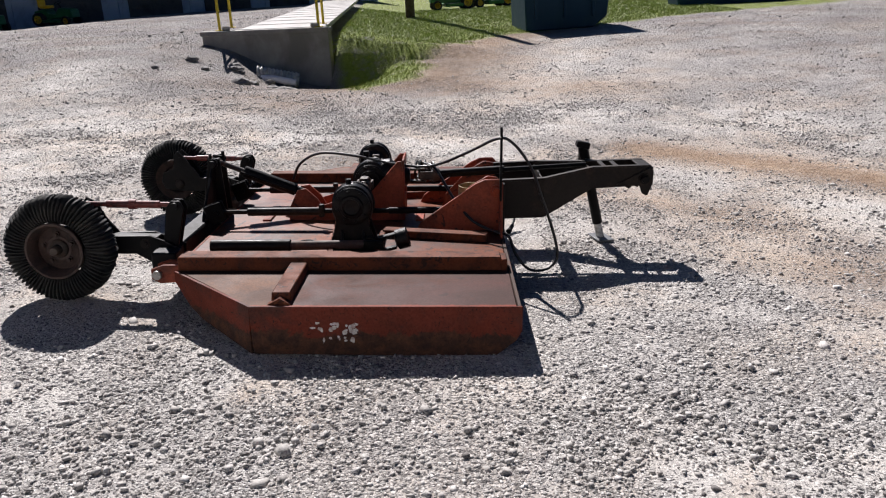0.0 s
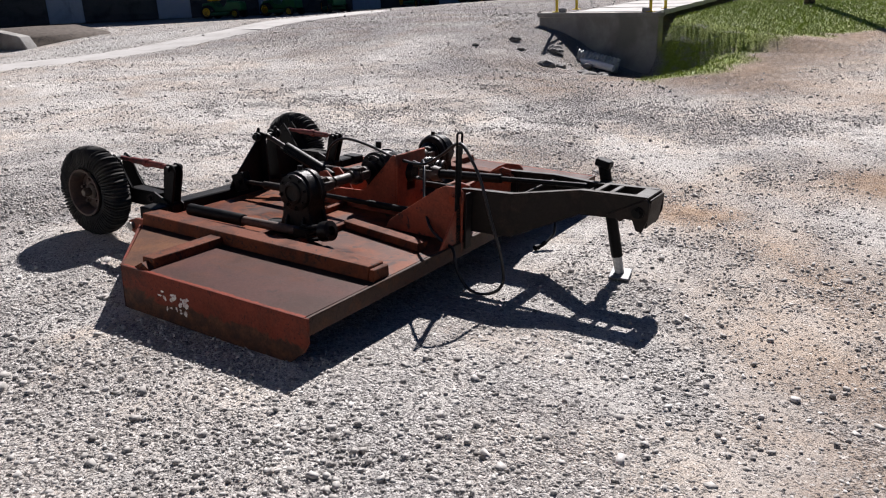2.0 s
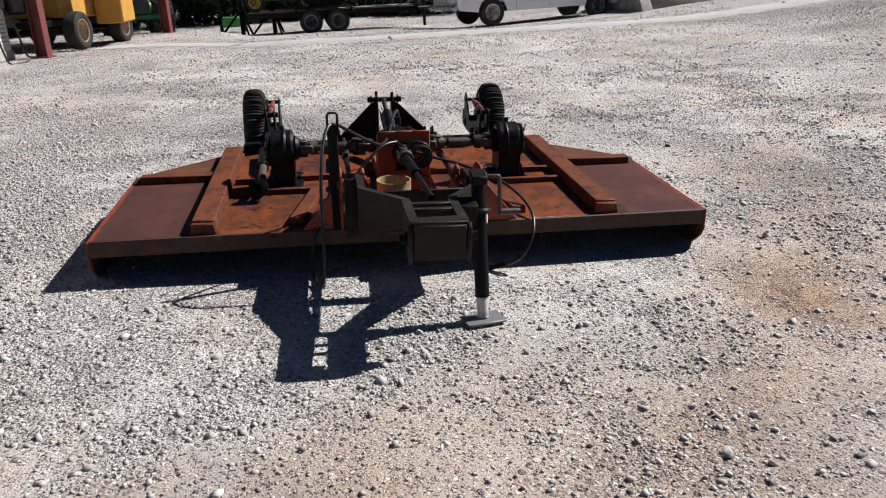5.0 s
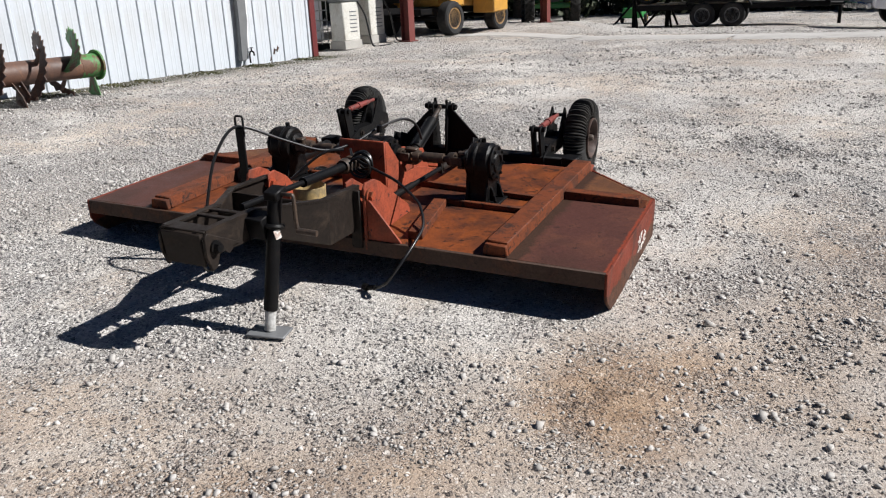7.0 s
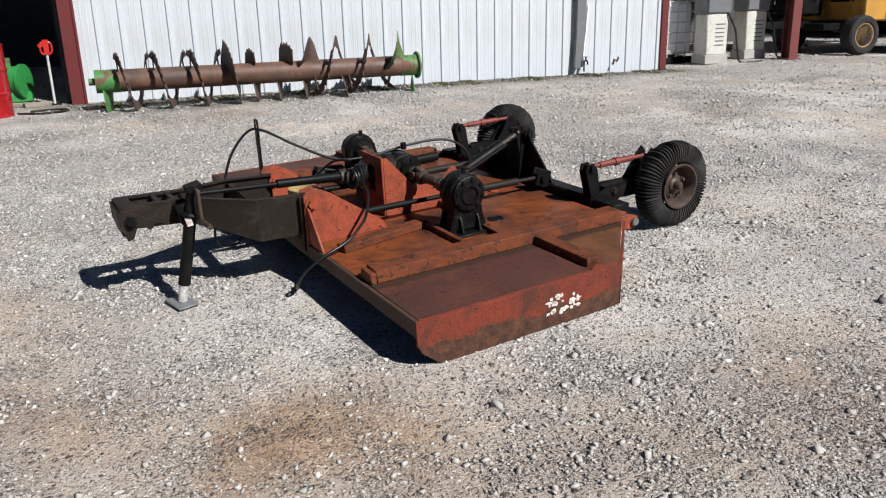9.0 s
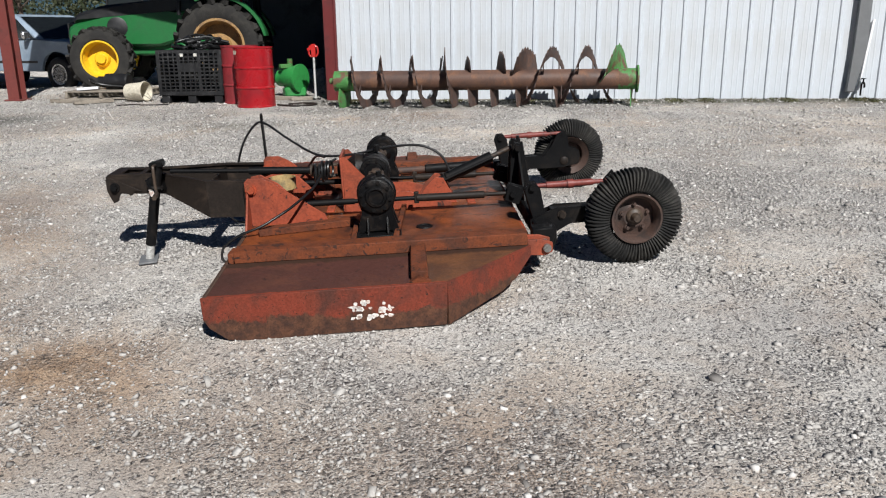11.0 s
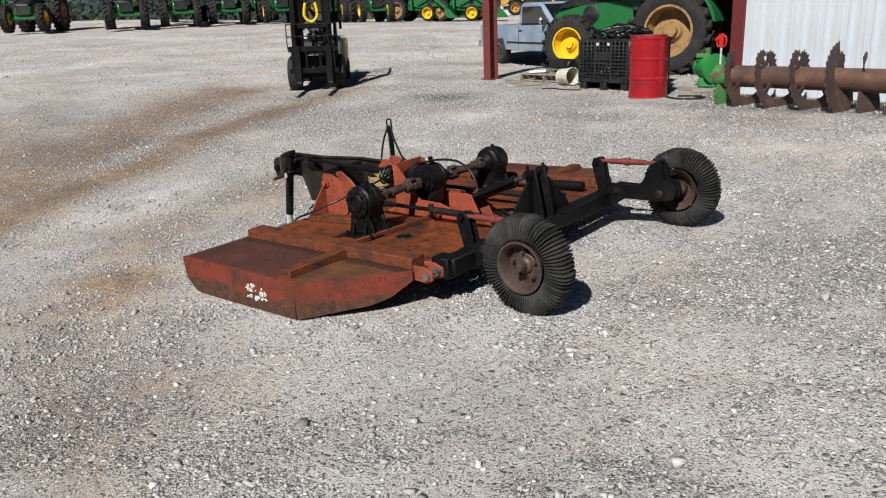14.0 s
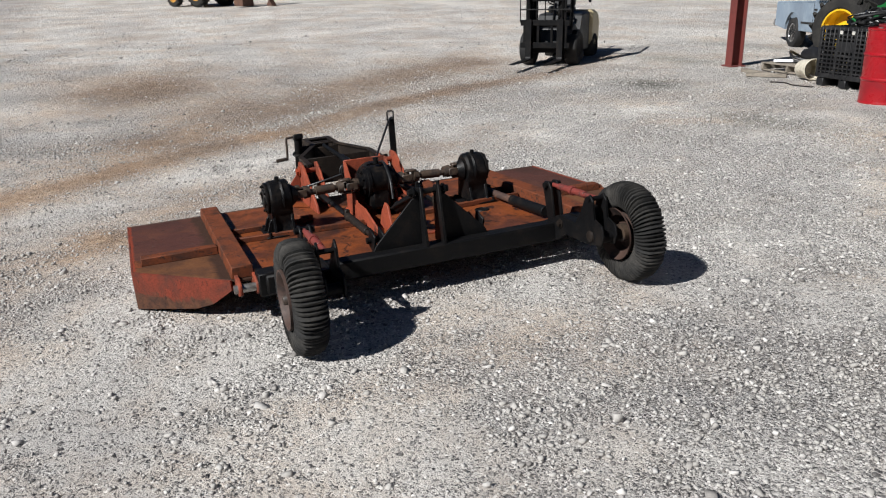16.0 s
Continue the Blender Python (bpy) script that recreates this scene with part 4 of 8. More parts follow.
def tongue_side(s):
    pl = [(0.770, 0.275), (1.06, 0.275), (1.36, 0.105), (1.690, 0.105)]
    top, bot = [0.478, 0.492, 0.522, 0.533], [0.265, 0.275, 0.405, 0.425]
    bm = B()
    rows = []
    for (x, y), zt, zb in zip(pl, top, bot):
        y0, y1 = 0.012 + s * (y - 0.008), 0.012 + s * (y + 0.008)
        rows.append([bm.verts.new(p) for p in ((x, y0, zb), (x, y1, zb), (x, y1, zt), (x, y0, zt))])
    for a, b in zip(rows, rows[1:]):
        for i in range(4):
            bm.faces.new((a[i], a[(i + 1) % 4], b[(i + 1) % 4], b[i]))
    bm.faces.new(rows[0][::-1])
    bm.faces.new(rows[-1])
    part("side_plate", bm, TONGUE, tongue, smooth=None)
    bm = B()
    rows = []
    for (x, y), zt in zip(pl, top):
        y0, y1 = 0.012 + s * (y - 0.026), 0.012 + s * (y + 0.010)
        rows.append([bm.verts.new(p) for p in ((x, y0, zt + 0.001), (x, y1, zt + 0.001), (x, y1, zt + 0.011), (x, y0, zt + 0.011))])
    for a, b in zip(rows, rows[1:]):
        for i in range(4):
            bm.faces.new((a[i], a[(i + 1) % 4], b[(i + 1) % 4], b[i]))
    bm.faces.new(rows[0][::-1])
    bm.faces.new(rows[-1])
    part("flange", bm, TONGUE, tongue, smooth=None)
    hook = [(1.50, 0.43), (1.695, 0.535), (1.712, 0.515), (1.712, 0.44), (1.685, 0.365), (1.655, 0.375), (1.635, 0.43), (1.60, 0.43), (1.575, 0.405), (1.555, 0.415), (1.55, 0.435)]
    hk = part("clevis_plate", prism(B(), hook, "y", 0.012 + s * 0.1155 - 0.008, 0.012 + s * 0.1155 + 0.008, 0.002), TONGUE, tongue)
    bm = bolt(B(), (1.66, 0.012 + s * 0.124, 0.465), (0, s, 0), 0.02, 0.03)
    part("clevis_bolt", bm, BLACK, hk)


both(tongue_side)
bm = B()
box(bm, (1.703, 0.012, 0.458), (0.012, 0.205, 0.145), (0, 6, 0))
part("end_plate", bm, TONGUE, tongue)
for x, w, z, h in ((1.06, 0.53, 0.38, 0.20), (1.36, 0.20, 0.46, 0.10)):
    bm = B()
    box(bm, (x, 0.012, z), (0.012, w, h))
    part("cross_plate", bm, TONGUE, tongue)
for x in (1.43, 1.505):
    bm = B()
    box(bm, (x, 0.012, 0.530), (0.028, 0.20, 0.012))
    part("cross_bar", bm, TONGUE, tongue)

# main driveline lying along the tongue, with its guard cup
bm = cyl(B(), (0.42, 0.01, 0.470), (1.34, 0.03, 0.525), 0.014, n=16)
cyl(bm, (0.42, 0.01, 0.470), (0.85, 0.02, 0.496), 0.025, n=16)
pto = part("input_driveline", bm, BLACK, cutter, "dark telescoping input driveline along the tongue")
bm = B()
for q in (-1, 1):
    box(bm, (0.39, 0.01 + q * 0.036, 0.468), (0.09, 0.014, 0.05))
    box(bm, (0.335, 0.01, 0.466 + q * 0.036), (0.09, 0.05, 0.014))
cyl(bm, (0.362, -0.04, 0.467), (0.362, 0.06, 0.467), 0.013, n=10)
cyl(bm, (0.425, 0.01, 0.47), (0.465, 0.011, 0.472), 0.046, 0.038, n=14)
part("universal_joint", bm, SHAFT, pto)
lathe_cup = lathe(B(), [(0.070, 0.0), (0.086, 0.012), (0.088, 0.085), (0.082, 0.085), (0.080, 0.012), (0.066, 0.006)], (0.665, -0.075, 0.335), (0, 0, 1), 28, close=True)
part("guard_cup", lathe_cup, OCHRE, cutter, "faded ochre plastic guard cup")

# parking jack
jt, jf = Vector((1.352, 0.226, 0.600)), Vector((1.491, 0.227, 0.022))
jd = (jf - jt).normalized()
jack = part("parking_jack", cyl(B(), jt, jt + jd * 0.505, 0.031, n=20, bev=0.003), BLACK, cutter, "black screw parking jack with a silver foot tube")
bm = cyl(B(), jt + jd * 0.500, jf, 0.025, n=18)
part("foot_tube", bm, GALV, jack, "silver foot tube")
bm = B()
box(bm, (1.497, 0.227, 0.016), (0.11, 0.18, 0.012), (0, 0, 12))
part("foot_plate", bm, SPOUT, jack)
bm = B()
box(bm, jt + Vector((0, 0, 0.012)), (0.082, 0.070, 0.040), (0, 13, 0), 0.006)
part("gear_head", bm, BLACK, jack)
bm = pipe(B(), [(1.352, 0.255, 0.612), (1.352, 0.300, 0.612), (1.350, 0.318, 0.600), (1.352, 0.322, 0.500), (1.350, 0.326, 0.455)], 0.009, 8)
cyl(bm, (1.350, 0.322, 0.452), (1.338, 0.415, 0.446), 0.014, n=10)
part("crank", bm, SHAFT, jack, "bent dull steel crank handle")
sp = jt + jd * 0.16 + Vector((0.012, 0.029, 0))
bm = box(B(), sp, (0.03, 0.006, 0.045), (0, 13, -20), 0.001)
part("sticker", bm, DECAL, jack, "torn white sticker")
bm = B()
box(bm, (1.395, 0.165, 0.475), (0.085, 0.09, 0.10), (0, 13, 0))
ring(bm, jt + jd * 0.13, jd, 0.038, 0.012, 18, 6)
part("mount", bm, BLACK, jack)

# hose post
bm = B()
box(bm, (0.806, -0.372, 0.455), (0.012, 0.050, 0.56), (0, 0, 0))
post = part("hose_post", bm, BLACK, cutter, "upright black hose bracket with a square loop")
bm = pipe(B(), [(0.806, -0.392, 0.690), (0.806, -0.393, 0.788), (0.806, -0.385, 0.797), (0.806, -0.352, 0.797), (0.806, -0.345, 0.788), (0.806, -0.346, 0.690)], 0.006, 8, smooth=False)
part("loop", bm, BLACK, post)

# hoses
hose_a = [(-0.42, 0.06, 0.43), (-0.37, 0.05, 0.53), (-0.24, 0.03, 0.595), (-0.02, -0.02, 0.585), (0.20, -0.06, 0.545), (0.42, -0.12, 0.545), (0.62, -0.24, 0.640), (0.78, -0.35, 0.735), (0.86, -0.40, 0.725), (0.96, -0.43, 0.60), (1.03, -0.44, 0.42), (1.10, -0.44, 0.22), (1.12, -0.45, 0.09), (1.06, -0.47, 0.03), (0.96, -0.50, 0.04), (0.885, -0.50, 0.13), (0.845, -0.475, 0.222), (0.765, -0.440, 0.240), (0.648, -0.385, 0.290), (0.544, -0.28, 0.395), (0.444, -0.13, 0.530), (0.37, -0.03, 0.545)]
part("hydraulic_hose", pipe(B(), hose_a, 0.0080, 10), HOSE, cutter, "black hydraulic hose looped over the post")
hose_b = [(0.30, -0.03, 0.53), (0.36, 0.03, 0.50), (0.39, 0.17, 0.455), (0.43, 0.32, 0.416), (0.53, 0.484, 0.360), (0.605, 0.552, 0.326), (0.702, 0.603, 0.283), (0.83, 0.615, 0.240), (0.93, 0.59, 0.17), (0.965, 0.53, 0.08), (0.945, 0.455, 0.03)]
hb = part("hydraulic_hose", pipe(B(), hose_b, 0.0080, 10), HOSE, cutter, "black hydraulic hose hanging to the gravel")
bm = cyl(B(), (0.948, 0.45, 0.034), (0.925, 0.40, 0.016), 0.013, n=12)
cyl(bm, (0.925, 0.40, 0.016), (0.915, 0.372, 0.014), 0.017, n=12)
part("coupler", bm, BLACK, hb)
bm = B()
for i in range(5):
    ring(bm, (0.33 + 0.024 * i, 0.075 + 0.006 * i, 0.485 - 0.004 * i), (1, 0.12 * (i - 2), 0.1 * (i % 2)), 0.050 + 0.006 * (i % 3), 0.0075, 28, 8)
part("hose_coil", bm, HOSE, cutter, "coils of black hose hung on the gearbox")


# levelling rods from tongue hinge to axle
def level_rod(s):
    bm = cyl(B(), (0.62, s * 0.290, 0.325), (-0.25, s * 0.291, 0.318), 0.014, n=12)
    cyl(bm, (0.18, s * 0.290, 0.321), (0.55, s * 0.290, 0.324), 0.019, n=12)
    rod = part("levelling_rod", bm, BLACK, cutter, "long dark levelling rod")
    bm = cyl(B(), (-0.20, s * 0.291, 0.318), (-0.62, s * 0.292, 0.314), 0.023, n=14, bev=0.004)
    cyl(bm, (-0.62, s * 0.292, 0.314), (-0.80, s * 0.293, 0.312), 0.013, n=12)
    box(bm, (-0.20, s * 0.291, 0.322), (0.03, 0.03, 0.07))
    part("spring_tube", bm, TONGUE, rod)
    bm = B()
    box(bm, (-0.80, s * 0.268, 0.31), (0.10, 0.014, 0.11), (0, -20, 0), 0.006)
    box(bm, (-0.80, s * 0.320, 0.31), (0.10, 0.014, 0.11), (0, -20, 0), 0.006)
    cyl(bm, (-0.79, s * 0.24, 0.312), (-0.79, s * 0.35, 0.312), 0.018, n=12)
    part("rod_bracket", bm, BLACK, cutter)


both(level_rod)

# rear axle beam, lift arch, cylinder
bm = B()
box(bm, (-0.895, 0, 0.215), (0.105, 1.86, 0.105), bev=0.010)
axle = part("axle_beam", bm, BLACK, cutter, "heavy black square rear axle tube")
for s in (-1, 1):
    bm = prism(B(), [(s * 0.055, 0.26), (s * 0.34, 0.262), (s * 0.32, 0.30), (s * 0.10, 0.52), (s * 0.055, 0.545)], "x", -0.872, -0.858, 0.002)
    part("arch_gusset", bm, BLACK, axle)
    bm = prism(B(), [(-0.945, 0.255), (-0.80, 0.255), (-0.825, 0.575), (-0.895, 0.585)], "y", s * 0.052 - 0.008, s * 0.052 + 0.008, 0.003)
    part("arch_plate", bm, BLACK, axle)
bm = cyl(B(), (-0.857, -0.10, 0.553), (-0.857, 0.10, 0.553), 0.016, n=12)
bolt(bm, (-0.857, 0.085, 0.553), (0, 1, 0), 0.02, 0.03)
bolt(bm, (-0.857, -0.085, 0.553), (0, -1, 0), 0.02, 0.03)
cyl(bm, (-0.835, 0.052, 0.56), (-0.835, 0.052, 0.605), 0.010, n=8)
cyl(bm, (-0.880, -0.052, 0.56), (-0.880, -0.052, 0.605), 0.010, n=8)
part("arch_pin", bm, BLACK, axle)
bm = cyl(B(), (-0.40, 0.022, 0.372), (-0.70, 0.004, 0.490), 0.036, n=18, bev=0.004)
cyl(bm, (-0.34, 0.024, 0.350), (-0.40, 0.022, 0.372), 0.026, n=14)
for q in (-1, 1):
    cyl(bm, (-0.38, 0.022 + q * 0.044, 0.365), (-0.71, 0.004 + q * 0.044, 0.494), 0.007, n=8)
lift = part("lift_cylinder", bm, BLACK, cutter, "black hydraulic lift cylinder")
bm = cyl(B(), (-0.70, 0.004, 0.490), (-0.857, -0.004, 0.553), 0.016, n=14)
part("piston_rod", bm, SHAFT, lift)


ARM_Y = {1: (0.650, 0.738), -1: (0.735, 0.815)}
HUB_Y = {1: 0.848, -1: 0.915}


def wheel_arm(s):
    yi, yo = ARM_Y[s]
    ym, lz = (yi + yo) / 2, (0.445 if s > 0 else 0.473)
    bm = B()
    box(bm, (-0.870, s * 0.915, 0.215), (0.12, 0.10, 0.12), bev=0.006)
    outline = [(-0.84, 0.175), (-0.83, 0.262), (-0.93, 0.302), (-0.985, 0.325), (-1.17, 0.318), (-1.225, 0.395), (-1.265, lz + 0.005), (-1.315, 0.505), (-1.345, 0.470), (-1.350, 0.375), (-1.425, 0.355), (-1.440, 0.300), (-1.42, 0.248), (-1.30, 0.228), (-1.06, 0.232), (-0.95, 0.165)]
    for y in (yi, yo):
        prism(bm, outline, "y", *ypts(s, y - 0.006, y + 0.006), 0.003)
    box(bm, (-1.07, s * ym, 0.312), (0.24, yo - yi - 0.01, 0.012), (0, 2, 0), 0.002)
    box(bm, (-1.16, s * ym, 0.250), (0.20, yo - yi - 0.01, 0.012), bev=0.002)
    arm = part("wheel_arm", bm, BLACK, cutter, "black welded wheel arm")
    bm = B()
    for q in (-1, 1):
        bolt(bm, (-1.010, s * (yi if q < 0 else yo) + s * q * 0.005, 0.282), (0, s * q, 0), 0.017, 0.020)
        lathe(bm, [(0.0, 0.014), (0.020, 0.014), (0.030, 0.008), (0.033, 0.0)], (-1.318, s * (yi if q < 0 else yo) + s * q * 0.005, 0.278), (0, s * q, 0), 18)
    tagged(part("bolts", bm, TONGUE, arm), kind="stuff")
    bm = B()
    for y in (ym - 0.030, ym + 0.022):
        prism(bm, [(-0.93, 0.24), (-0.86, 0.22), (-0.805, lz - 0.018), (-0.822, lz + 0.022), (-0.868, lz + 0.025), (-0.895, lz - 0.013)], "y", *ypts(s, y - 0.007, y + 0.007), 0.003)
    cyl(bm, (-0.848, s * (ym - 0.055), lz), (-0.848, s * (ym + 0.050), lz), 0.018, n=12)
    part("lever", bm, BLACK, arm)
    bm = cyl(B(), (-1.305, s * (yi - 0.012), lz + 0.005), (-1.305, s * (yo + 0.012), lz + 0.005), 0.013, n=12)
    part("rod_pin", bm, BLACK, arm)
    bm = cyl(B(), (-0.848, s * ym, lz), (-1.305, s * ym, lz + 0.005), 0.013, n=12)
    cyl(bm, (-0.93, s * ym, lz + 0.001), (-1.20, s * ym, lz + 0.004), 0.019, n=14, bev=0.003)
    cyl(bm, (-1.05, s * ym, lz + 0.002), (-1.085, s * ym, lz + 0.0025), 0.026, n=10)
    part("turnbuckle", bm, REDROD, arm, "faded red turnbuckle rod")
    bm = cyl(B(), (-1.385, s * yi, 0.285), (-1.385, s * (HUB_Y[s] - 0.04), 0.285), 0.030, n=16)
    part("spindle", bm, BLACK, arm)


both(wheel_arm)


def laminated_tyre(R, r_in, w, strips=74):
    bm = B()
    n = strips * 3
    prof = [(r_in, -0.42), (r_in + 0.012, -0.50), (R * 0.70, -0.56), (R * 0.86, -0.52), (R * 0.955, -0.40), (R * 0.99, -0.22), (R, 0.0), (R * 0.99, 0.22), (R * 0.955, 0.40), (R * 0.86, 0.52), (R * 0.70, 0.56), (r_in + 0.012, 0.50), (r_in, 0.42)]
    rng = random.Random(4)
    rings = []
    for i in range(n):
        a = 2 * math.pi * i / n
        g = i % 3 == 0
        j = rng.uniform(-0.004, 0.004)
        col = []
        for k, (r, h) in enumerate(prof):
            outer = 0 < k < len(prof) - 1
            rr = r + (-0.0150 if g else j) * outer * (r / R)
            hh = h * w * ((0.80 if g else 1.0 + j * 4) if outer else 1)
            aa = a + (0.10 * (r - R * 0.8) / R if outer else 0)
            col.append(bm.verts.new((rr * math.cos(aa), hh, rr * math.sin(aa))))
        rings.append(col)
    for i in range(n):
        p, q = rings[i], rings[(i + 1) % n]
        for k in range(len(prof) - 1):
            bm.faces.new((p[k], p[k + 1], q[k + 1], q[k]))
        bm.faces.new((p[-1], p[0], q[0], q[-1]))
    return bm


def cutter_wheel(s):
    R, cz = (0.268, 0.282) if s > 0 else (0.266, 0.292)
    c = (-1.388, s * HUB_Y[s], cz)

    def moved(bm):
        bmesh.ops.transform(bm, matrix=Matrix.Translation(c) @ (Matrix() if s > 0 else Matrix.Rotation(math.pi, 4, "Z")), verts=bm.verts)
        return bm
    wheel = part("wheel", moved(lathe(B(), [(0.030, 0.022), (0.060, 0.022), (0.075, 0.010), (0.112, 0.006), (0.120, 0.045), (0.140, 0.068), (0.140, 0.080), (0.130, 0.080), (0.113, 0.055), (0.105, -0.045), (0.138, -0.075), (0.138, -0.085), (0.098, -0.05), (0.09, -0.004), (0.030, 0.006)], (0, 0, 0), (0, 1, 0), 36, close=True)), RIM, cutter, "rusty steel wheel with a laminated rubber tyre")
    part("tyre", moved(laminated_tyre(R, 0.142, 0.138)), RUBBER, wheel, "ridged laminated rubber tyre", 50)
    part("hub", moved(lathe(B(), [(0.048, -0.05), (0.048, 0.025), (0.042, 0.034), (0.026, 0.040), (0.024, 0.075), (0.018, 0.082), (0.0, 0.083)], (0, 0, 0), (0, 1, 0), 20)), SHAFT, wheel, "worn brown hub cap")
    for i in range(5):
        t = radians(72 * i + 15)
        part("lug_nut", moved(bolt(B(), (0.072 * math.cos(t), 0.018, 0.072 * math.sin(t)), (0, 1, 0), 0.010, 0.022)), RIM, wheel)


both(cutter_wheel)

# loose driveline lying on the deck wing
loose = empty("spare_driveline", TILT.to_4x4() @ Matrix.Translation((-0.5, 4.45, 0)) @ Matrix.Translation((0, -0.80, DT)), "dark greasy spare driveline lying on the rusty deck", "driveshaft")
bm = cyl(B(), (-0.68, -0.02, 0.045), (-0.28, 0.0, 0.042), 0.034, n=18, bev=0.004)
part("outer_tube", bm, BLACK, loose)
bm = cyl(B(), (-0.28, 0.0, 0.042), (0.10, 0.015, 0.045), 0.024, n=16)
part("inner_tube", bm, RUSTDARK, loose)
bm = B()
for q in (-1, 1):
    box(bm, (0.14, 0.015 + q * 0.034, 0.05), (0.10, 0.014, 0.05), bev=0.006)
    box(bm, (0.21, 0.015, 0.055 + q * 0.034), (0.10, 0.05, 0.014), (0, -14, 0), 0.006)
cyl(bm, (0.175, -0.03, 0.052), (0.175, 0.06, 0.052), 0.013, n=10)
lathe(bm, [(0.030, 0.0), (0.052, 0.01), (0.052, 0.065), (0.024, 0.07), (0.024, 0.0)], (0.25, 0.015, 0.066), (1, 0, 0.3), 18, close=True)
part("yoke", bm, GREASE, loose)

# ---- the long shed ----
# Its own axes: x along the front, y out towards the yard, z up; origin at the west corner of the closed bay.
WALL = Matrix(((0.985, 0.1725, 0, -8.83), (-0.1725, 0.985, 0, -1.59), (0, 0, 1, 0), (0, 0, 0, 1)))
EAVE = 4.45


def shed_at(s, d, z=None):
    p = WALL @ Vector((s, d, 0))
    return Matrix.Translation((p.x, p.y, gz(p.x, p.y) if z is None else z)) @ WALL.to_3x3().to_4x4()


def siding(width, tall, z0):
    """A metal sheet with one tall rib."""
    prof = [(0, 0), (0.038, 0), (0.052, 0.022), (0.082, 0.022), (0.096, 0), (0.165, 0), (0.172, 0.0025), (0.182, 0.0025), (0.189, 0), (0.235, 0), (0.242, 0.0025), (0.252, 0.0025), (0.259, 0)]
    prof.append((width, 0))
    bm = B()
    cols = [[bm.verts.new((x, 0.012 + d, z)) for z in (z0, z0 + tall)] for x, d in prof]
    for a, b in zip(cols, cols[1:]):
        bm.faces.new((a[0], b[0], b[1], a[1]))
    back = [bm.verts.new(p) for p in ((0, 0.0, z0), (width, 0.0, z0), (width, 0.0, z0 + tall), (0, 0.0, z0 + tall))]
    bm.faces.new(back)
    return bm


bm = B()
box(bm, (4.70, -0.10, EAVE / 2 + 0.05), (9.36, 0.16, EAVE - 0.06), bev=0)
wall = tagged(link("wall_front", bm, SHADEWALL), "white ribbed metal shed wall with a dark base line", "wall", kind="structure")
wall.matrix_world = WALL
w = 9.37 / 30
first = link("siding_panel", siding(w, EAVE - 0.20, 0.13), SIDING, wall)
for i in range(1, 30):
    p = new("siding_panel", first.data)
    p.parent = wall
    p.matrix_basis = Matrix.Translation((i * w, 0, 0))
bm = B()
box(bm, (4.70, 0.004, 0.085), (9.36, 0.03, 0.09), bev=0.004)
part("sill", bm, CONCRETE, wall)
bm = B()
box(bm, (-0.065, -0.03, EAVE / 2), (0.13, 0.15, EAVE - 0.10), bev=0.004)
part("corner_trim", bm, TRIM, wall, "dark red corner trim")
bm = B()
box(bm, (9.47, -0.04, EAVE / 2), (0.20, 0.18, EAVE - 0.10), bev=0.004)
box(bm, (9.385, 0.02, EAVE / 2), (0.03, 0.10, EAVE - 0.10), bev=0.003)
part("door_jamb", bm, TRIM, wall, "dark red door jamb")

# downspout and tap
spout = empty("downspout", shed_at(1.62, 0.09), "dented grey downspout strapped to the white wall", "downspout")
bm = prism(B(), [(-0.03, EAVE - 0.1), (0.11, EAVE - 0.1), (0.125, 0.75), (0.165, 0.10), (0.05, 0.10), (-0.045, 0.72)], "y", -0.05, 0.04, 0.012)
part("pipe", bm, SPOUT, spout)
bm = B()
box(bm, (-0.062, -0.02, 0.62), (0.03, 0.05, 1.0), (0, -5.5, 0), 0.006)
part("conduit", bm, WHITECAR, spout)
bm = pipe(B(), [(-0.05, 0.0, 0.05), (-0.05, 0.0, 0.20), (-0.05, 0.05, 0.24), (-0.05, 0.10, 0.22), (-0.05, 0.11, 0.17)], 0.014, 8)
cyl(bm, (-0.05, 0.05, 0.24), (-0.05, 0.05, 0.29), 0.012, n=8)
ring(bm, (-0.05, 0.05, 0.295), (0, 0, 1), 0.03, 0.006, 14, 6)
part("tap", bm, BLACK, spout)

hole = [(0.83, 0.36), (0.87, 0.30), (0.91, 0.34), (0.94, 0.26), (0.99, 0.27), (1.03, 0.17), (1.06, 0.16), (1.00, 0.30), (0.96, 0.29), (0.94, 0.37), (0.89, 0.33), (0.85, 0.40)]
part("torn_patch", prism(B(), hole, "y", 0.012, 0.022), RUSTDARK, wall, "small rusted tear in the siding", smooth=None)

# roof and open bays
def slab(name, pts, lo, hi, mat, label, category):
    ob = tagged(link(name, prism(B(), pts, "x", lo, hi), mat), label, category, kind="structure")
    ob.matrix_world = WALL
    return ob


slab("roof", [(0.55, EAVE), (0.55, EAVE + 0.10), (-12.2, EAVE + 2.35), (-12.2, EAVE + 2.25)], -12.6, 15.3, SIDING, "white metal shed roof", "roof")
slab("fascia", [(0.556, EAVE - 0.12), (0.60, EAVE - 0.12), (0.60, EAVE + 0.12), (0.556, EAVE + 0.12)], -12.6, 15.3, TRIM, "dark red fascia board", "fascia")
# Inner walls, one added behind the tractor, carry the bays' shade as near-black colour.
slab("wall_back", [(-12.1, -0.1), (-11.95, -0.1), (-11.95, EAVE + 2.2), (-12.1, EAVE + 2.2)], -12.4, 12.2, SHADEWALL, "unseen shed back wall, its dark colour standing in for shade", "wall")
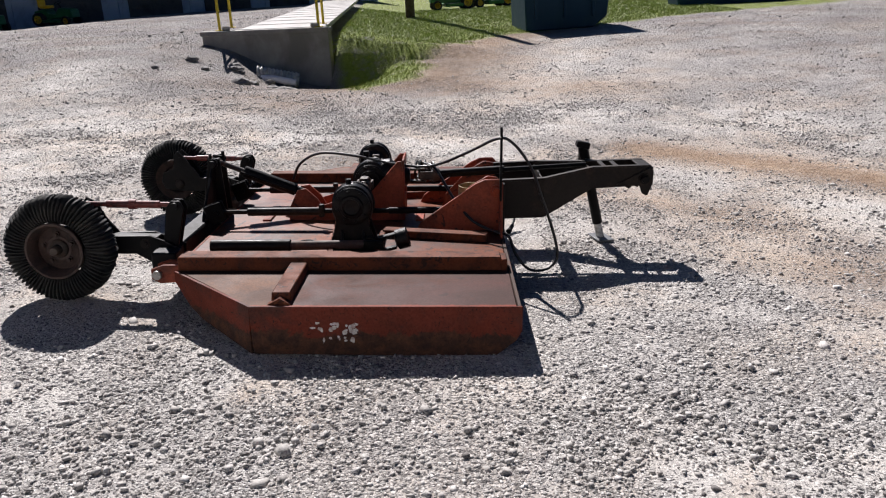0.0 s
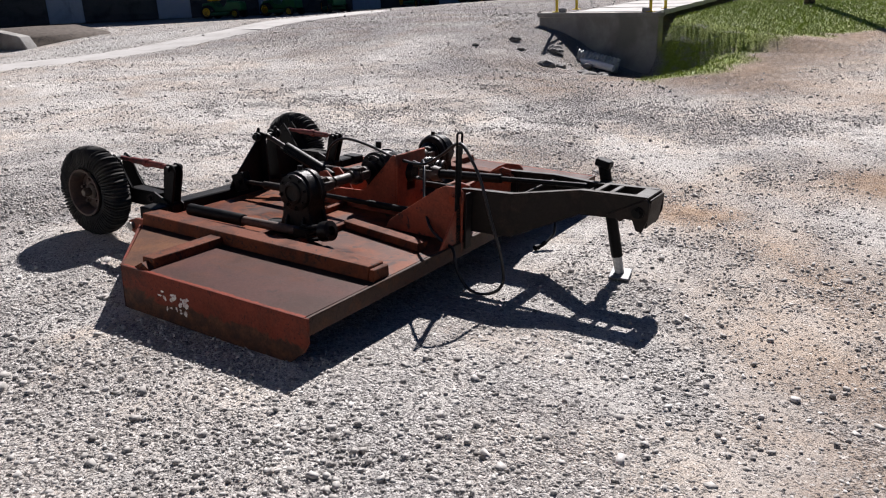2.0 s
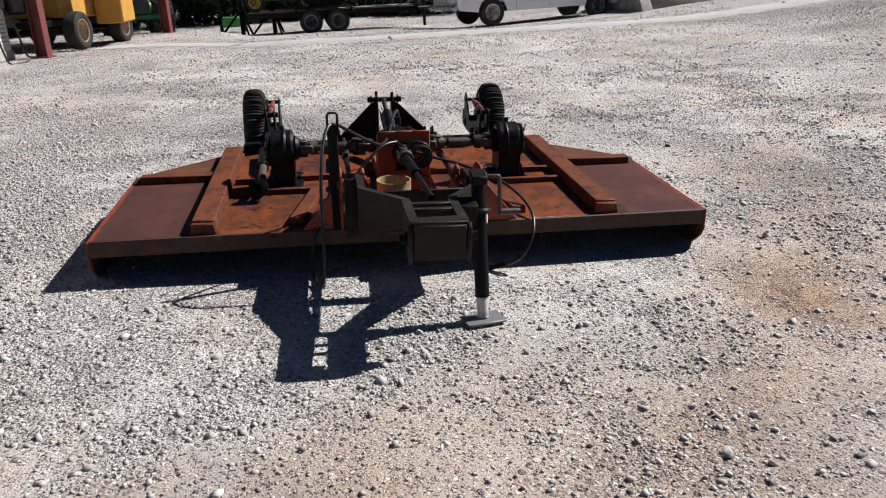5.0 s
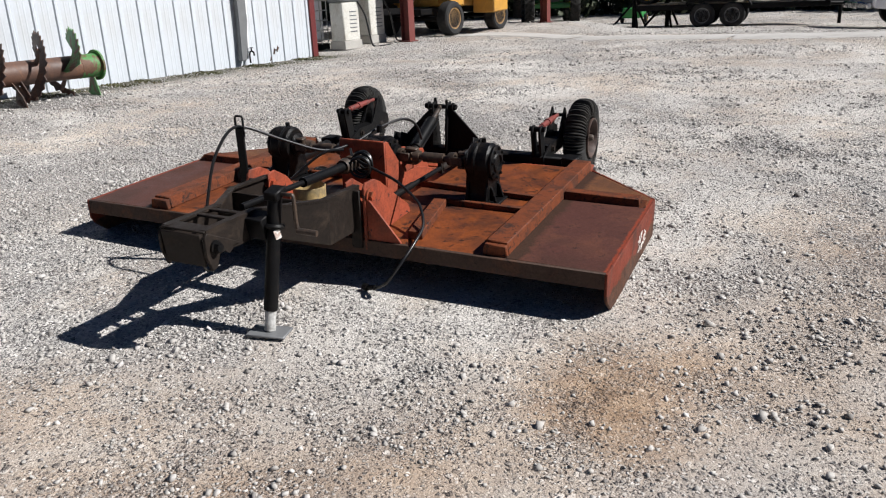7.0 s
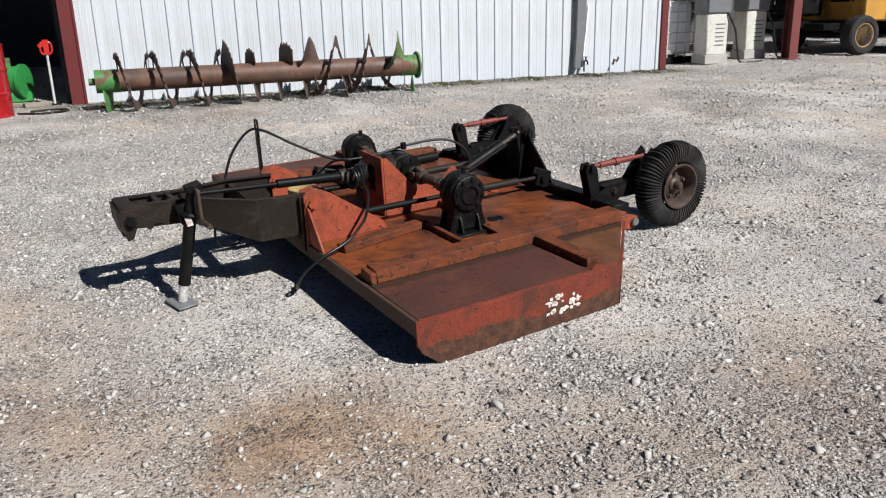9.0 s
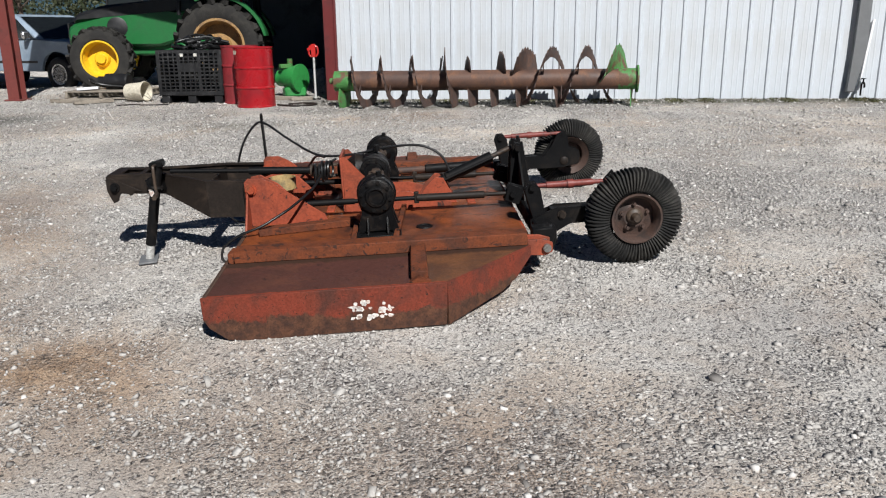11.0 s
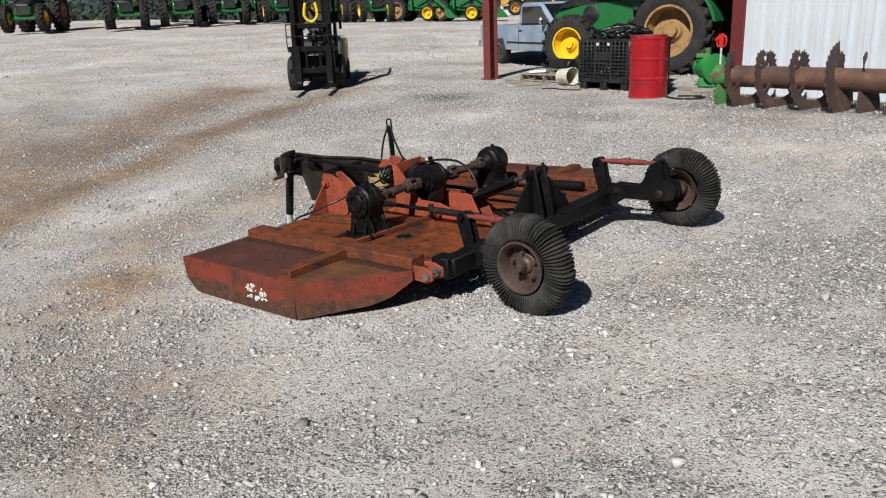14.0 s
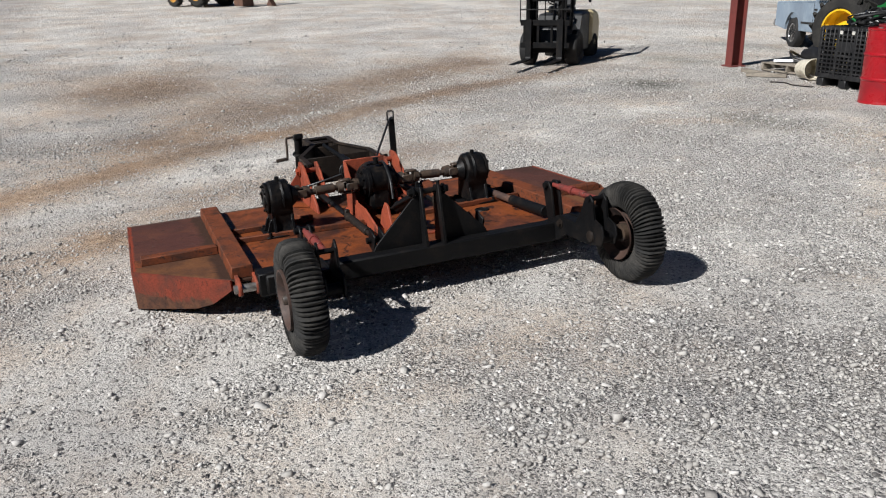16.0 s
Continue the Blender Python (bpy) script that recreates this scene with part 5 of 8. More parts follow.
slab("wall_bay_back", [(-9.6, -0.1), (-9.5, -0.1), (-9.5, EAVE + 1.6), (-9.6, EAVE + 1.6)], 9.66, 14.75, SHADEWALL, "wall added behind the tractor bay, near-black in place of deep shade", "wall")
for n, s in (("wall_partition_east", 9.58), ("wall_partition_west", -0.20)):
    slab(n, [(-0.15, 0.0), (-0.15, EAVE), (-11.9, EAVE + 2.1), (-11.9, 0.0)], s - 0.06, s + 0.06, SHADEWALL if s > 0 else SIDING, "shed partition wall", "wall")


def steel_post(s, d):
    root = empty("steel_post", shed_at(s, d), "rust-red steel I-beam post of the open shed", "post", "shed posts")
    bm = B()
    h = EAVE - 0.05
    box(bm, (0, 0.10, h / 2), (0.20, 0.014, h), bev=0.002)
    box(bm, (0, -0.10, h / 2), (0.20, 0.014, h), bev=0.002)
    part("flange", bm, POST, root)
    bm = B()
    box(bm, (0, 0, h / 2), (0.012, 0.186, h), bev=0.001)
    part("web", bm, POST, root)
    bm = B()
    box(bm, (0, 0, 0.012), (0.30, 0.30, 0.024), bev=0.004)
    part("base_plate", bm, POST, root)
    return root


for s, d in ((14.92, 0.0), (-3.00, -0.03), (-9.10, 0.08)):
    steel_post(s, d)

# ---- in front of the shed ----
# old auger rotor with broken flighting
rotor = empty("auger_rotor", Matrix.Translation((0, 0, 0)), "long rusted auger rotor with jagged broken flights and green ends", "auger")
ra, rb = Vector((0.40, -2.30, 0)), Vector((-3.86, -1.56, 0))
ra.z, rb.z = gz(ra.x, ra.y) + 0.375, gz(rb.x, rb.y) + 0.385
rd = (rb - ra)
RL = rd.length
rotor.matrix_world = Matrix.Translation(ra) @ Matrix((rd.normalized(), Vector((0, 0, 1)).cross(rd.normalized()).normalized(), Vector((0, 0, 1)))).transposed().to_4x4()
bm = cyl(B(), (0.30, 0, 0), (RL - 0.22, 0, 0), 0.142, n=32)
part("tube", bm, RUSTPIPE, rotor, "brown rusted centre pipe")
bm = cyl(B(), (0.02, 0, 0), (0.31, 0, 0), 0.146, n=32)
cyl(bm, (-0.06, 0, 0), (0.02, 0, 0), 0.045, n=14)
part("end_sleeve", bm, OLDGREEN, rotor, "chipped green end sleeve")
bm = cyl(B(), (RL - 0.23, 0, 0), (RL + 0.02, 0, 0), 0.146, n=32)
cyl(bm, (RL + 0.02, 0, 0), (RL + 0.045, 0, 0), 0.19, n=24)
part("end_sleeve", bm, OLDGREEN, rotor, "chipped green end sleeve")


def flight(x0, a0, sweep, pitch, r0, r1, seed, lean=0.0):
    """A torn ribbon of auger flighting with a jagged rim."""
    rng = random.Random(seed)
    bm = B()
    n = max(8, int(abs(sweep) / 6))
    rows = []
    for i in range(n + 1):
        t = i / n
        a = radians(a0 + sweep * t)
        x = x0 + pitch * t
        edge = min(1.0, 6 * t + 0.25, 6 * (1 - t) + 0.25)
        ro = r0 + (r1 - r0) * edge + (0.022 if i % 2 else -0.014) + rng.uniform(-0.018, 0.010)
        ri = r0 + rng.uniform(-0.006, 0.006)
        row = []
        for dx in (-0.006, 0.006):
            for r in (ri, ro):
                row.append(bm.verts.new((x + dx + lean * (r - r0), r * math.cos(a), r * math.sin(a))))
        rows.append(row)
    for a, b in zip(rows, rows[1:]):
        bm.faces.new((a[0], a[1], b[1], b[0]))
        bm.faces.new((a[2], b[2], b[3], a[3]))
        bm.faces.new((a[1], a[3], b[3], b[1]))
        bm.faces.new((a[0], b[0], b[2], a[2]))
    bm.faces.new((rows[0][0], rows[0][2], rows[0][3], rows[0][1]))
    bm.faces.new((rows[-1][0], rows[-1][1], rows[-1][3], rows[-1][2]))
    return bm


def flight_strut(x, a, r1):
    bm = B()
    t = radians(a)
    c = (x, 0.5 * (0.13 + r1) * math.cos(t), 0.5 * (0.13 + r1) * math.sin(t))
    box(bm, c, (0.016, 0.07, r1 - 0.13), (a - 90, 0, 0), 0.004)
    return bm


# ring-like ribbons stand off the tube at both ends, solid torn paddles in the middle
for x0, a0, sw, pitch, r0, r1, sd in ((0.27, 90, 352, 0.42, 0.29, 0.42, 1), (0.70, 90, 352, 0.45, 0.29, 0.43, 2), (1.16, 90, 352, 0.44, 0.29, 0.435, 5), (2.76, 255, -330, 0.80, 0.33, 0.445, 6), (3.24, 255, -330, 0.80, 0.33, 0.45, 7)):
    fl = part("flight", flight(x0, a0, sw, pitch, r0 - 0.02, r1, sd, 0.10), RUSTDARK, rotor, "jagged rusted flight ribbon", None)
    for k in range(4):
        t = 0.08 + 0.28 * k
        part("strut", flight_strut(x0 + pitch * t, a0 + sw * t, 0.36), RUSTDARK, fl, smooth=None)
for x0, a0, sw, pitch, r0, r1, sd in ((1.60, 60, 240, 0.22, 0.14, 0.43, 3), (1.92, 60, 70, 0.10, 0.14, 0.32, 12), (1.98, 235, 80, 0.12, 0.14, 0.40, 13), (2.38, 60, 80, 0.14, 0.14, 0.38, 14), (2.30, 240, 70, 0.10, 0.14, 0.42, 15), (2.62, 150, -120, 0.34, 0.14, 0.43, 16), (2.66, 240, 75, 0.14, 0.14, 0.43, 17), (3.20, 220, 90, 0.16, 0.14, 0.43, 18)):
    part("flight", flight(x0, a0, sw, pitch, r0, r1, sd, 0.06), RUSTDARK, rotor, "torn rusted paddle", None)
for x0, a0, sw, pitch, r1, sd in ((0.10, 225, 90, 0.10, 0.40, 21), (RL - 0.50, 190, -160, 0.42, 0.46, 22), (RL - 0.06, 245, 60, 0.05, 0.41, 23)):
    part("flight", flight(x0, a0, sw, pitch, 0.14, r1, sd), OLDGREEN, rotor, "green painted end paddle", None)


def steel_drum(x, y, mat, label):
    root = empty("steel_drum", Matrix.Translation((x, y, gz(x, y) - 0.004)), label, "drum", "drums")
    prof = [(0.0, 0.02), (0.275, 0.02), (0.280, 0.0), (0.291, 0.0), (0.291, 0.02), (0.284, 0.03)]
    for z in (0.285, 0.575):
        prof += [(0.284, z - 0.022), (0.294, z - 0.008), (0.294, z + 0.008), (0.284, z + 0.022)]
    prof += [(0.284, 0.852), (0.291, 0.862), (0.291, 0.880), (0.280, 0.880), (0.277, 0.862), (0.0, 0.862)]
    part("body", lathe(B(), prof, (0, 0, 0), (0, 0, 1), 44), mat, root, smooth=30)
    bm = cyl(B(), (0.19, 0.0, 0.862), (0.19, 0.0, 0.876), 0.032, n=14)
    part("bung", bm, STEEL, root)
    bm = cyl(B(), (-0.16, 0.1, 0.862), (-0.16, 0.1, 0.872), 0.018, n=12)
    part("vent_plug", bm, STEEL, root)
    return root


d1 = steel_drum(1.62, -2.66, DRUM, "glossy red steel oil drum standing on gravel")
bm = B()
box(bm, (0.235, 0.172, 0.80), (0.085, 0.004, 0.055), (0, 0, -53.8), 0)
part("sticker", bm, WHITEPLASTIC, d1, "small white sticker")
steel_drum(1.93, -3.22, DRUM_SHADE, "second red steel drum behind the first, shade in its maroon colour")


def bulk_crate(x, y, turn):
    root = empty("bulk_crate", Matrix.Translation((x, y, gz(x, y))) @ Matrix.Rotation(radians(turn), 4, "Z"), "black plastic bulk crate heaped with old hoses", "crate")
    W, D, H = 1.02, 1.12, 0.80
    for n, c, sz in (("side_wall", (0, D / 2, 0), (W, 0)), ("side_wall", (0, -D / 2, 0), (W, 0)), ("side_wall", (W / 2, 0, 90), (D, 0)), ("side_wall", (-W / 2, 0, 90), (D, 0))):
        bm = B()
        L = sz[0]
        for z, h in ((0.145, 0.06), (0.20, 0.022), (0.255, 0.022), (0.31, 0.022), (0.365, 0.022), (0.42, 0.03), (0.48, 0.022), (0.535, 0.022), (0.59, 0.022), (0.645, 0.022), (0.70, 0.03), (H - 0.02, 0.05)):
            box(bm, (0, 0, z), (L, 0.026, h), bev=0.003)
        for i in range(13):
            box(bm, (-L / 2 + 0.02 + (L - 0.04) * i / 12, 0, 0.45), (0.022 if i % 4 else 0.05, 0.034, 0.68), bev=0.003)
        box(bm, (0, 0, 0.55), (L * 0.34, 0.03, 0.12), bev=0.003)
        bmesh.ops.transform(bm, matrix=Matrix.Translation((c[0], c[1], 0)) @ Matrix.Rotation(radians(c[2]), 4, "Z"), verts=bm.verts)
        wl = part(n, bm, BLACKPLASTIC, root)
        if c[1] > 0:
            for dx in (-0.12, 0.10):
                t = B()
                box(t, (dx, D / 2 + 0.022, H - 0.07), (0.05, 0.006, 0.045), bev=0)
                part("label_tag", t, PUMPWHITE, wl)
    bm = B()
    box(bm, (0, 0, 0.12), (W - 0.02, D - 0.02, 0.03))
    for px in (-0.43, 0, 0.43):
        box(bm, (px, 0, 0.052), (0.13, D, 0.104), bev=0.006)
    part("pallet_base", bm, BLACKPLASTIC, root)
    bm = B()
    box(bm, (0, 0, 0.70), (W - 0.06, D - 0.06, 0.10), bev=0.02)
    part("inner_load", bm, BLACKPLASTIC, root)
    rng = random.Random(5)
    for i in range(38):
        bm = B()
        a = rng.uniform(0, 6.28)
        pts = []
        for k in range(7):
            a += rng.uniform(0.5, 1.2)
            rr = rng.uniform(0.15, 0.46)
            pts.append((rr * math.cos(a), rr * math.sin(a), 0.80 + rng.uniform(0.0, 0.40) * (0.75 - rr)))
        pipe(bm, pts, rng.choice((0.012, 0.016, 0.022)), 7, 5)
        part("old_hose", bm, HOSE if i % 13 else GREEN, root, "" if i % 13 else "green hose end")
    return root


bulk_crate(2.64, -3.74, -8)


def pallet(x, y, turn):
    root = empty("pallet", Matrix.Translation((x, y, gz(x, y))) @ Matrix.Rotation(radians(turn), 4, "Z"), "grey weathered wooden pallet on the gravel", "pallet")
    for i in range(7):
        bm = B()
        box(bm, (0, -0.5 + i * 1.0 / 6, 0.125), (1.25, 0.10, 0.02), bev=0.003)
        part("plank", bm, WOOD, root)
    for i in range(3):
        bm = B()
        box(bm, (-0.58 + 0.58 * i, 0, 0.068), (0.045, 1.1, 0.09), bev=0.004)
        part("stringer", bm, WOOD, root)
    for i in range(3):
        bm = B()
        box(bm, (0, -0.48 + 0.48 * i, 0.012), (1.25, 0.10, 0.02), bev=0.003)
        part("plank", bm, WOOD, root)
    return root


pal = pallet(4.35, -4.45, -6)
tp = Vector((4.35, -4.45, gz(4.35, -4.45) + 0.135))
parts_heap = empty("scrap_hydraulics", Matrix.Translation(tp), "black hydraulic motor and scrap parts on a pallet", "machine part")
bm = cyl(B(), (-0.30, 0.1, 0.13), (0.12, 0.0, 0.13), 0.13, n=20, bev=0.02)
cyl(bm, (0.12, 0.0, 0.13), (0.26, -0.03, 0.13), 0.085, n=18, bev=0.01)
part("motor", bm, BLACKPLASTIC, parts_heap)
bm = B()
box(bm, (-0.48, 0.16, 0.10), (0.20, 0.26, 0.20), (0, 0, 20), 0.03)
part("bracket", bm, BLACK, parts_heap)
bm = pipe(B(), [(-0.2, 0.2, 0.05), (0.1, 0.35, 0.10), (0.3, 0.25, 0.18), (0.35, 0.0, 0.10), (0.2, -0.2, 0.02)], 0.02, 8)
part("old_hose", bm, HOSE, parts_heap)
book = empty("white_board", Matrix.Translation(tp + Vector((0.35, 0.25, 0.002))), "flat white plastic panel on the pallet", "panel")
bm = B()
box(bm, (0, 0, 0.025), (0.34, 0.24, 0.045), (4, 3, 15), 0.008)
part("sheet", bm, WHITECAR, book)


def bucket(x, y):
    z = gz(x, y)
    root = empty("plastic_bucket", Matrix.Translation((x, y, z)), "dirty cream plastic bucket lying on its side", "bucket")
    bm = lathe(B(), [(0.0, 0.0), (0.13, 0.0), (0.134, 0.02), (0.148, 0.30), (0.158, 0.305), (0.158, 0.34), (0.150, 0.345), (0.146, 0.33), (0.128, 0.02), (0.0, 0.015)], (0.16, -0.05, 0.15), (-0.94, 0.33, 0.05), 32)
    part("shell", bm, WHITEPLASTIC, root)
    bm = pipe(B(), [(-0.12, 0.20, 0.15), (-0.20, 0.10, 0.06), (-0.24, 0.05, 0.03), (-0.20, -0.02, 0.05), (-0.13, -0.08, 0.14)], 0.004, 6)
    part("handle", bm, STEEL, root)


bucket(3.70, -3.62)

# small green gear housing and a lever jack inside the doorway
gear = empty("green_housing", Matrix.Translation((1.22, -3.98, gz(1.22, -3.98))), "bright green cast gear housing on the floor", "machine part")
bm = lathe(B(), [(0.08, -0.30), (0.13, -0.29), (0.14, -0.18), (0.20, -0.09), (0.21, 0.10), (0.235, 0.11), (0.235, 0.15), (0.16, 0.16)], (0, 0, 0.30), (-0.8, 0.45, 0), 30)
part("bell", bm, LEAFGREEN, gear)
bm = B()
box(bm, (0.0, 0, 0.08), (0.36, 0.26, 0.16), (0, 0, 20), 0.03)
part("foot", bm, LEAFGREEN, gear)
bm = cyl(B(), (0.05, 0, 0.46), (0.05, 0, 0.62), 0.045, n=14)
box(bm, (0.12, 0.05, 0.50), (0.2, 0.1, 0.07), (0, 0, 30), 0.01)
part("valve", bm, OLDGREEN, gear)

hand = empty("lever_jack", Matrix.Translation((0.80, -3.36, gz(0.80, -3.36))), "red-handled upright steel lever jack", "jack")
bm = cyl(B(), (0, 0, 0), (0, 0, 0.74), 0.018, n=12)
part("bar", bm, GALV, hand)
bm = pipe(B(), [(-0.04, 0, 0.68), (-0.07, 0, 0.73), (-0.06, 0, 0.82), (0.0, 0, 0.84), (0.06, 0, 0.82), (0.07, 0, 0.73), (0.04, 0, 0.68), (-0.04, 0, 0.68)], 0.015, 8)
box(bm, (0, 0, 0.77), (0.07, 0.05, 0.20))
box(bm, (0.05, 0, 0.80), (0.10, 0.04, 0.05), (0, 25, 0))
part("grip", bm, REDPAINT, hand, "red grip")
bm = B()
box(bm, (0, 0, 0.012), (0.16, 0.12, 0.024))
part("base", bm, BLACK, hand)

# odds and ends lying before the doorway
for pts, r in (([(1.30, -2.62), (1.05, -2.46), (0.80, -2.52), (0.72, -2.68), (0.90, -2.78), (1.15, -2.72)], 0.016), ([(3.05, -3.05), (3.35, -3.00), (3.62, -3.10), (3.85, -3.02)], 0.011)):
    root = empty("ground_hose", Matrix(), "brown-black hose lying loose on the gravel", "hose", "loose hoses")
    part("hose", pipe(B(), [(x, y, gz(x, y) + r * 0.8) for x, y in pts], r, 8), TONGUE, root)
for x, y, a, L in ((1.02, -3.30, 12, 0.34), (1.30, -3.42, -20, 0.42), (4.35, -3.45, 35, 0.6), (4.75, -3.60, -15, 0.75)):
    root = empty("wood_block", Matrix.Translation((x, y, gz(x, y))) @ Matrix.Rotation(radians(a), 4, "Z"), "grey weathered offcut of timber on the ground", "timber", "timber offcuts")
    part("board", box(B(), (0, 0, 0.032), (L, 0.10, 0.06), (2, 0, 0), 0.006), WOOD, root)
# ---- vehicles ----
def tractor_wheel(parent, c, R, w, rim_r, lugs, side, paint=None):
    """A tyre with chevron bars on a dished yellow rim; axle along y."""
    x, y, z = c
    m = Matrix.Translation(c) @ (Matrix() if side > 0 else Matrix.Rotation(math.pi, 4, "Z"))
    h = w / 2
    rim = B()
    lathe(rim, [(0.0, 0.02), (rim_r * 0.35, 0.02), (rim_r * 0.45, -0.05), (rim_r * 0.80, -0.06), (rim_r * 0.9, h * 0.55), (rim_r * 1.02, h * 0.82), (rim_r * 1.02, h * 0.9), (rim_r * 0.93, h * 0.9), (rim_r * 0.88, -h * 0.8), (0.0, -h * 0.8)], (0, 0, 0), (0, 1, 0), 32)
    rim.transform(m)
    wheel = part("wheel", rim, paint or YELLOW, parent, "yellow dished wheel with a lugged tyre")
    t = B()
    lathe(t, [(rim_r * 0.95, h * 0.8), (rim_r * 1.1, h * 0.98), (R * 0.80, h), (R * 0.90, h * 0.9), (R * 0.935, h * 0.6), (R * 0.94, 0), (R * 0.935, -h * 0.6), (R * 0.90, -h * 0.9), (R * 0.80, -h), (rim_r * 1.1, -h * 0.98), (rim_r * 0.95, -h * 0.8)], (0, 0, 0), (0, 1, 0), 44, close=True)
    for i in range(lugs):
        for q in (-1, 1):
            a = 2 * math.pi * (i + (0.5 if q > 0 else 0)) / lugs
            rad = R * 0.955
            mm = Matrix.Rotation(a, 4, "Y") @ Matrix.Translation((0, q * h * 0.47, rad)) @ Matrix.Rotation(radians(q * 40), 4, "Z") @ Matrix.Diagonal((R * 0.085, w * 0.62, R * 0.11, 1))
            bmesh.ops.create_cube(t, size=1.0, matrix=mm)
    t.transform(m)
    part("tyre", t, DUSTYTYRE, wheel, "dusty black lugged tyre", 30)
    hb = cyl(B(), (0, -0.02, 0), (0, h * 0.45, 0), rim_r * 0.30, rim_r * 0.24, n=18)
    hb.transform(m)
    part("hub", hb, paint or YELLOW, wheel)
    return wheel


def make_tractor(m, label, wb=2.40, rf=0.575, rr=0.86, loader=False, group=""):
    """Origin on the ground between the rear wheels; x forward."""
    root = empty("tractor", m, label, "tractor", group)
    for s in (-1, 1):
        tractor_wheel(root, (0, s * 0.86, rr), rr, 0.46, 0.47, 20, s, TANRIM)
        tractor_wheel(root, (wb, s * 0.84, rf), rf, 0.36, 0.33, 18, s)
        bm = B()
        prof = []
        for i in range(11):
            a = radians(170 - 10.5 * i)
            prof.append((math.cos(a) * (rr + 0.10), rr + math.sin(a) * (rr + 0.10)))
        inner = [(p[0] * 0.94, rr + (p[1] - rr) * 0.94) for p in prof[::-1]]
        prism(bm, prof + inner, "y", *ypts(s, 0.60, 1.06), 0.006)
        part("fender", bm, GREEN, root)
        bm = B()
        box(bm, (-0.45, s * 0.95, rr * 2 - 0.05), (0.06, 0.16, 0.09), bev=0.015)
        part("tail_light", bm, TAILRED, root)
    bm = B()
    hood = [(0.55, 0.95), (0.55, 1.40), (1.0, 1.42), (2.2, 1.32), (2.78, 1.20), (2.86, 1.08), (2.86, 0.80), (1.2, 0.78)]
    prism(bm, hood, "y", -0.36, 0.36, 0.05)
    part("hood", bm, GREEN, root, "green engine hood")
    # Upper hood is black because the shed's shade is put into its colour.
    bm = prism(B(), [(0.57, 1.40), (0.57, 1.63), (1.0, 1.66), (2.2, 1.54), (2.70, 1.38), (2.80, 1.20), (2.2, 1.325), (1.0, 1.425)], "y", -0.33, 0.33, 0.06)
    part("hood_top", bm, BLACKPLASTIC, root, "upper hood, shed shade put into its black")
    for s in (-1, 1):
        bm = lathe(B(), [(0.0, 0.012), (0.17, 0.010), (0.19, 0.0)], (1.95, s * 0.36, 1.14), (0, s, 0), 20)
        part("side_screen", bm, BLACKPLASTIC, root)
    bm = B()
    box(bm, (2.865, 0, 1.02), (0.02, 0.56, 0.40), bev=0.01)
    part("grille", bm, BLACKPLASTIC, root)
    bm = B()
    box(bm, (1.2, 0, 0.78), (2.6, 0.44, 0.34), bev=0.04)
    box(bm, (0, 0, rr), (0.5, 1.3, 0.36), bev=0.05)
    box(bm, (wb, 0, rf + 0.02), (0.24, 1.4, 0.20), bev=0.04)
    part("chassis", bm, GREEN, root)
    for x, y in ((-0.62, 0.62), (-0.62, -0.62), (0.75, 0.60), (0.75, -0.60)):
        part("cab_post", cyl(B(), (x, y, 1.35), (x * 0.86, y * 0.95, 2.66), 0.04, n=10), BLACKPLASTIC, root)
    bm = B()
    prism(bm, [(-0.60, 1.40), (0.73, 1.40), (0.63, 2.62), (-0.52, 2.62)], "y", -0.585, 0.585, 0.02)
    part("cab_glass", bm, GLASS, root)
    bm = B()
    box(bm, (0.05, 0, 2.74), (1.55, 1.42, 0.20), bev=0.07)
    part("cab_roof", bm, GREEN, root)
    bm = cyl(B(), (0.95, -0.42, 1.5), (0.95, -0.42, 2.55), 0.045, n=12)
    part("exhaust", bm, BLACK, root)
    bm = B()
    for i in range(3):
        box(bm, (0.55, 0.66, 0.50 + 0.28 * i), (0.30, 0.22, 0.03))
    box(bm, (0.55, 0.60, 0.80), (0.05, 0.06, 0.7))
    part("steps", bm, BLACK, root)
    if loader:
        for s in (-1, 1):
            bm = B()
            prism(bm, [(0.75, 1.75), (0.85, 1.92), (2.2, 1.62), (3.3, 0.72), (3.22, 0.58), (2.12, 1.42)], "y", *ypts(s, 0.52, 0.60), 0.008)
            cyl(bm, (1.2, s * 0.56, 1.05), (2.2, s * 0.56, 1.45), 0.045, n=12)
            part("loader_arm", bm, GREEN, root)
            bm = B()
            box(bm, (0.85, s * 0.54, 1.30), (0.16, 0.10, 1.1), bev=0.02)
            part("loader_tower", bm, GREEN, root)
        bm = B()
        prism(bm, [(3.20, 0.75), (3.30, 0.25), (3.45, 0.12), (4.0, 0.12), (4.0, 0.15), (3.48, 0.18), (3.34, 0.30), (3.26, 0.76)], "y", -0.95, 0.95, 0.004)
        for s in (-1, 1):
            prism(bm, [(3.22, 0.75), (3.30, 0.25), (3.45, 0.12), (4.0, 0.12), (3.6, 0.6)], "y", s * 0.95 - 0.01, s * 0.95 + 0.01)
        part("bucket", bm, GREEN, root)
    return root


# the tractor parked in the open bay
tz = gz(3.9, -6.3)
make_tractor(Matrix.Translation((2.86, -6.66, tz)) @ Matrix.Rotation(radians(4), 4, "Z"), "large green farm tractor with yellow wheels in the shed", wb=2.16, rr=0.80)


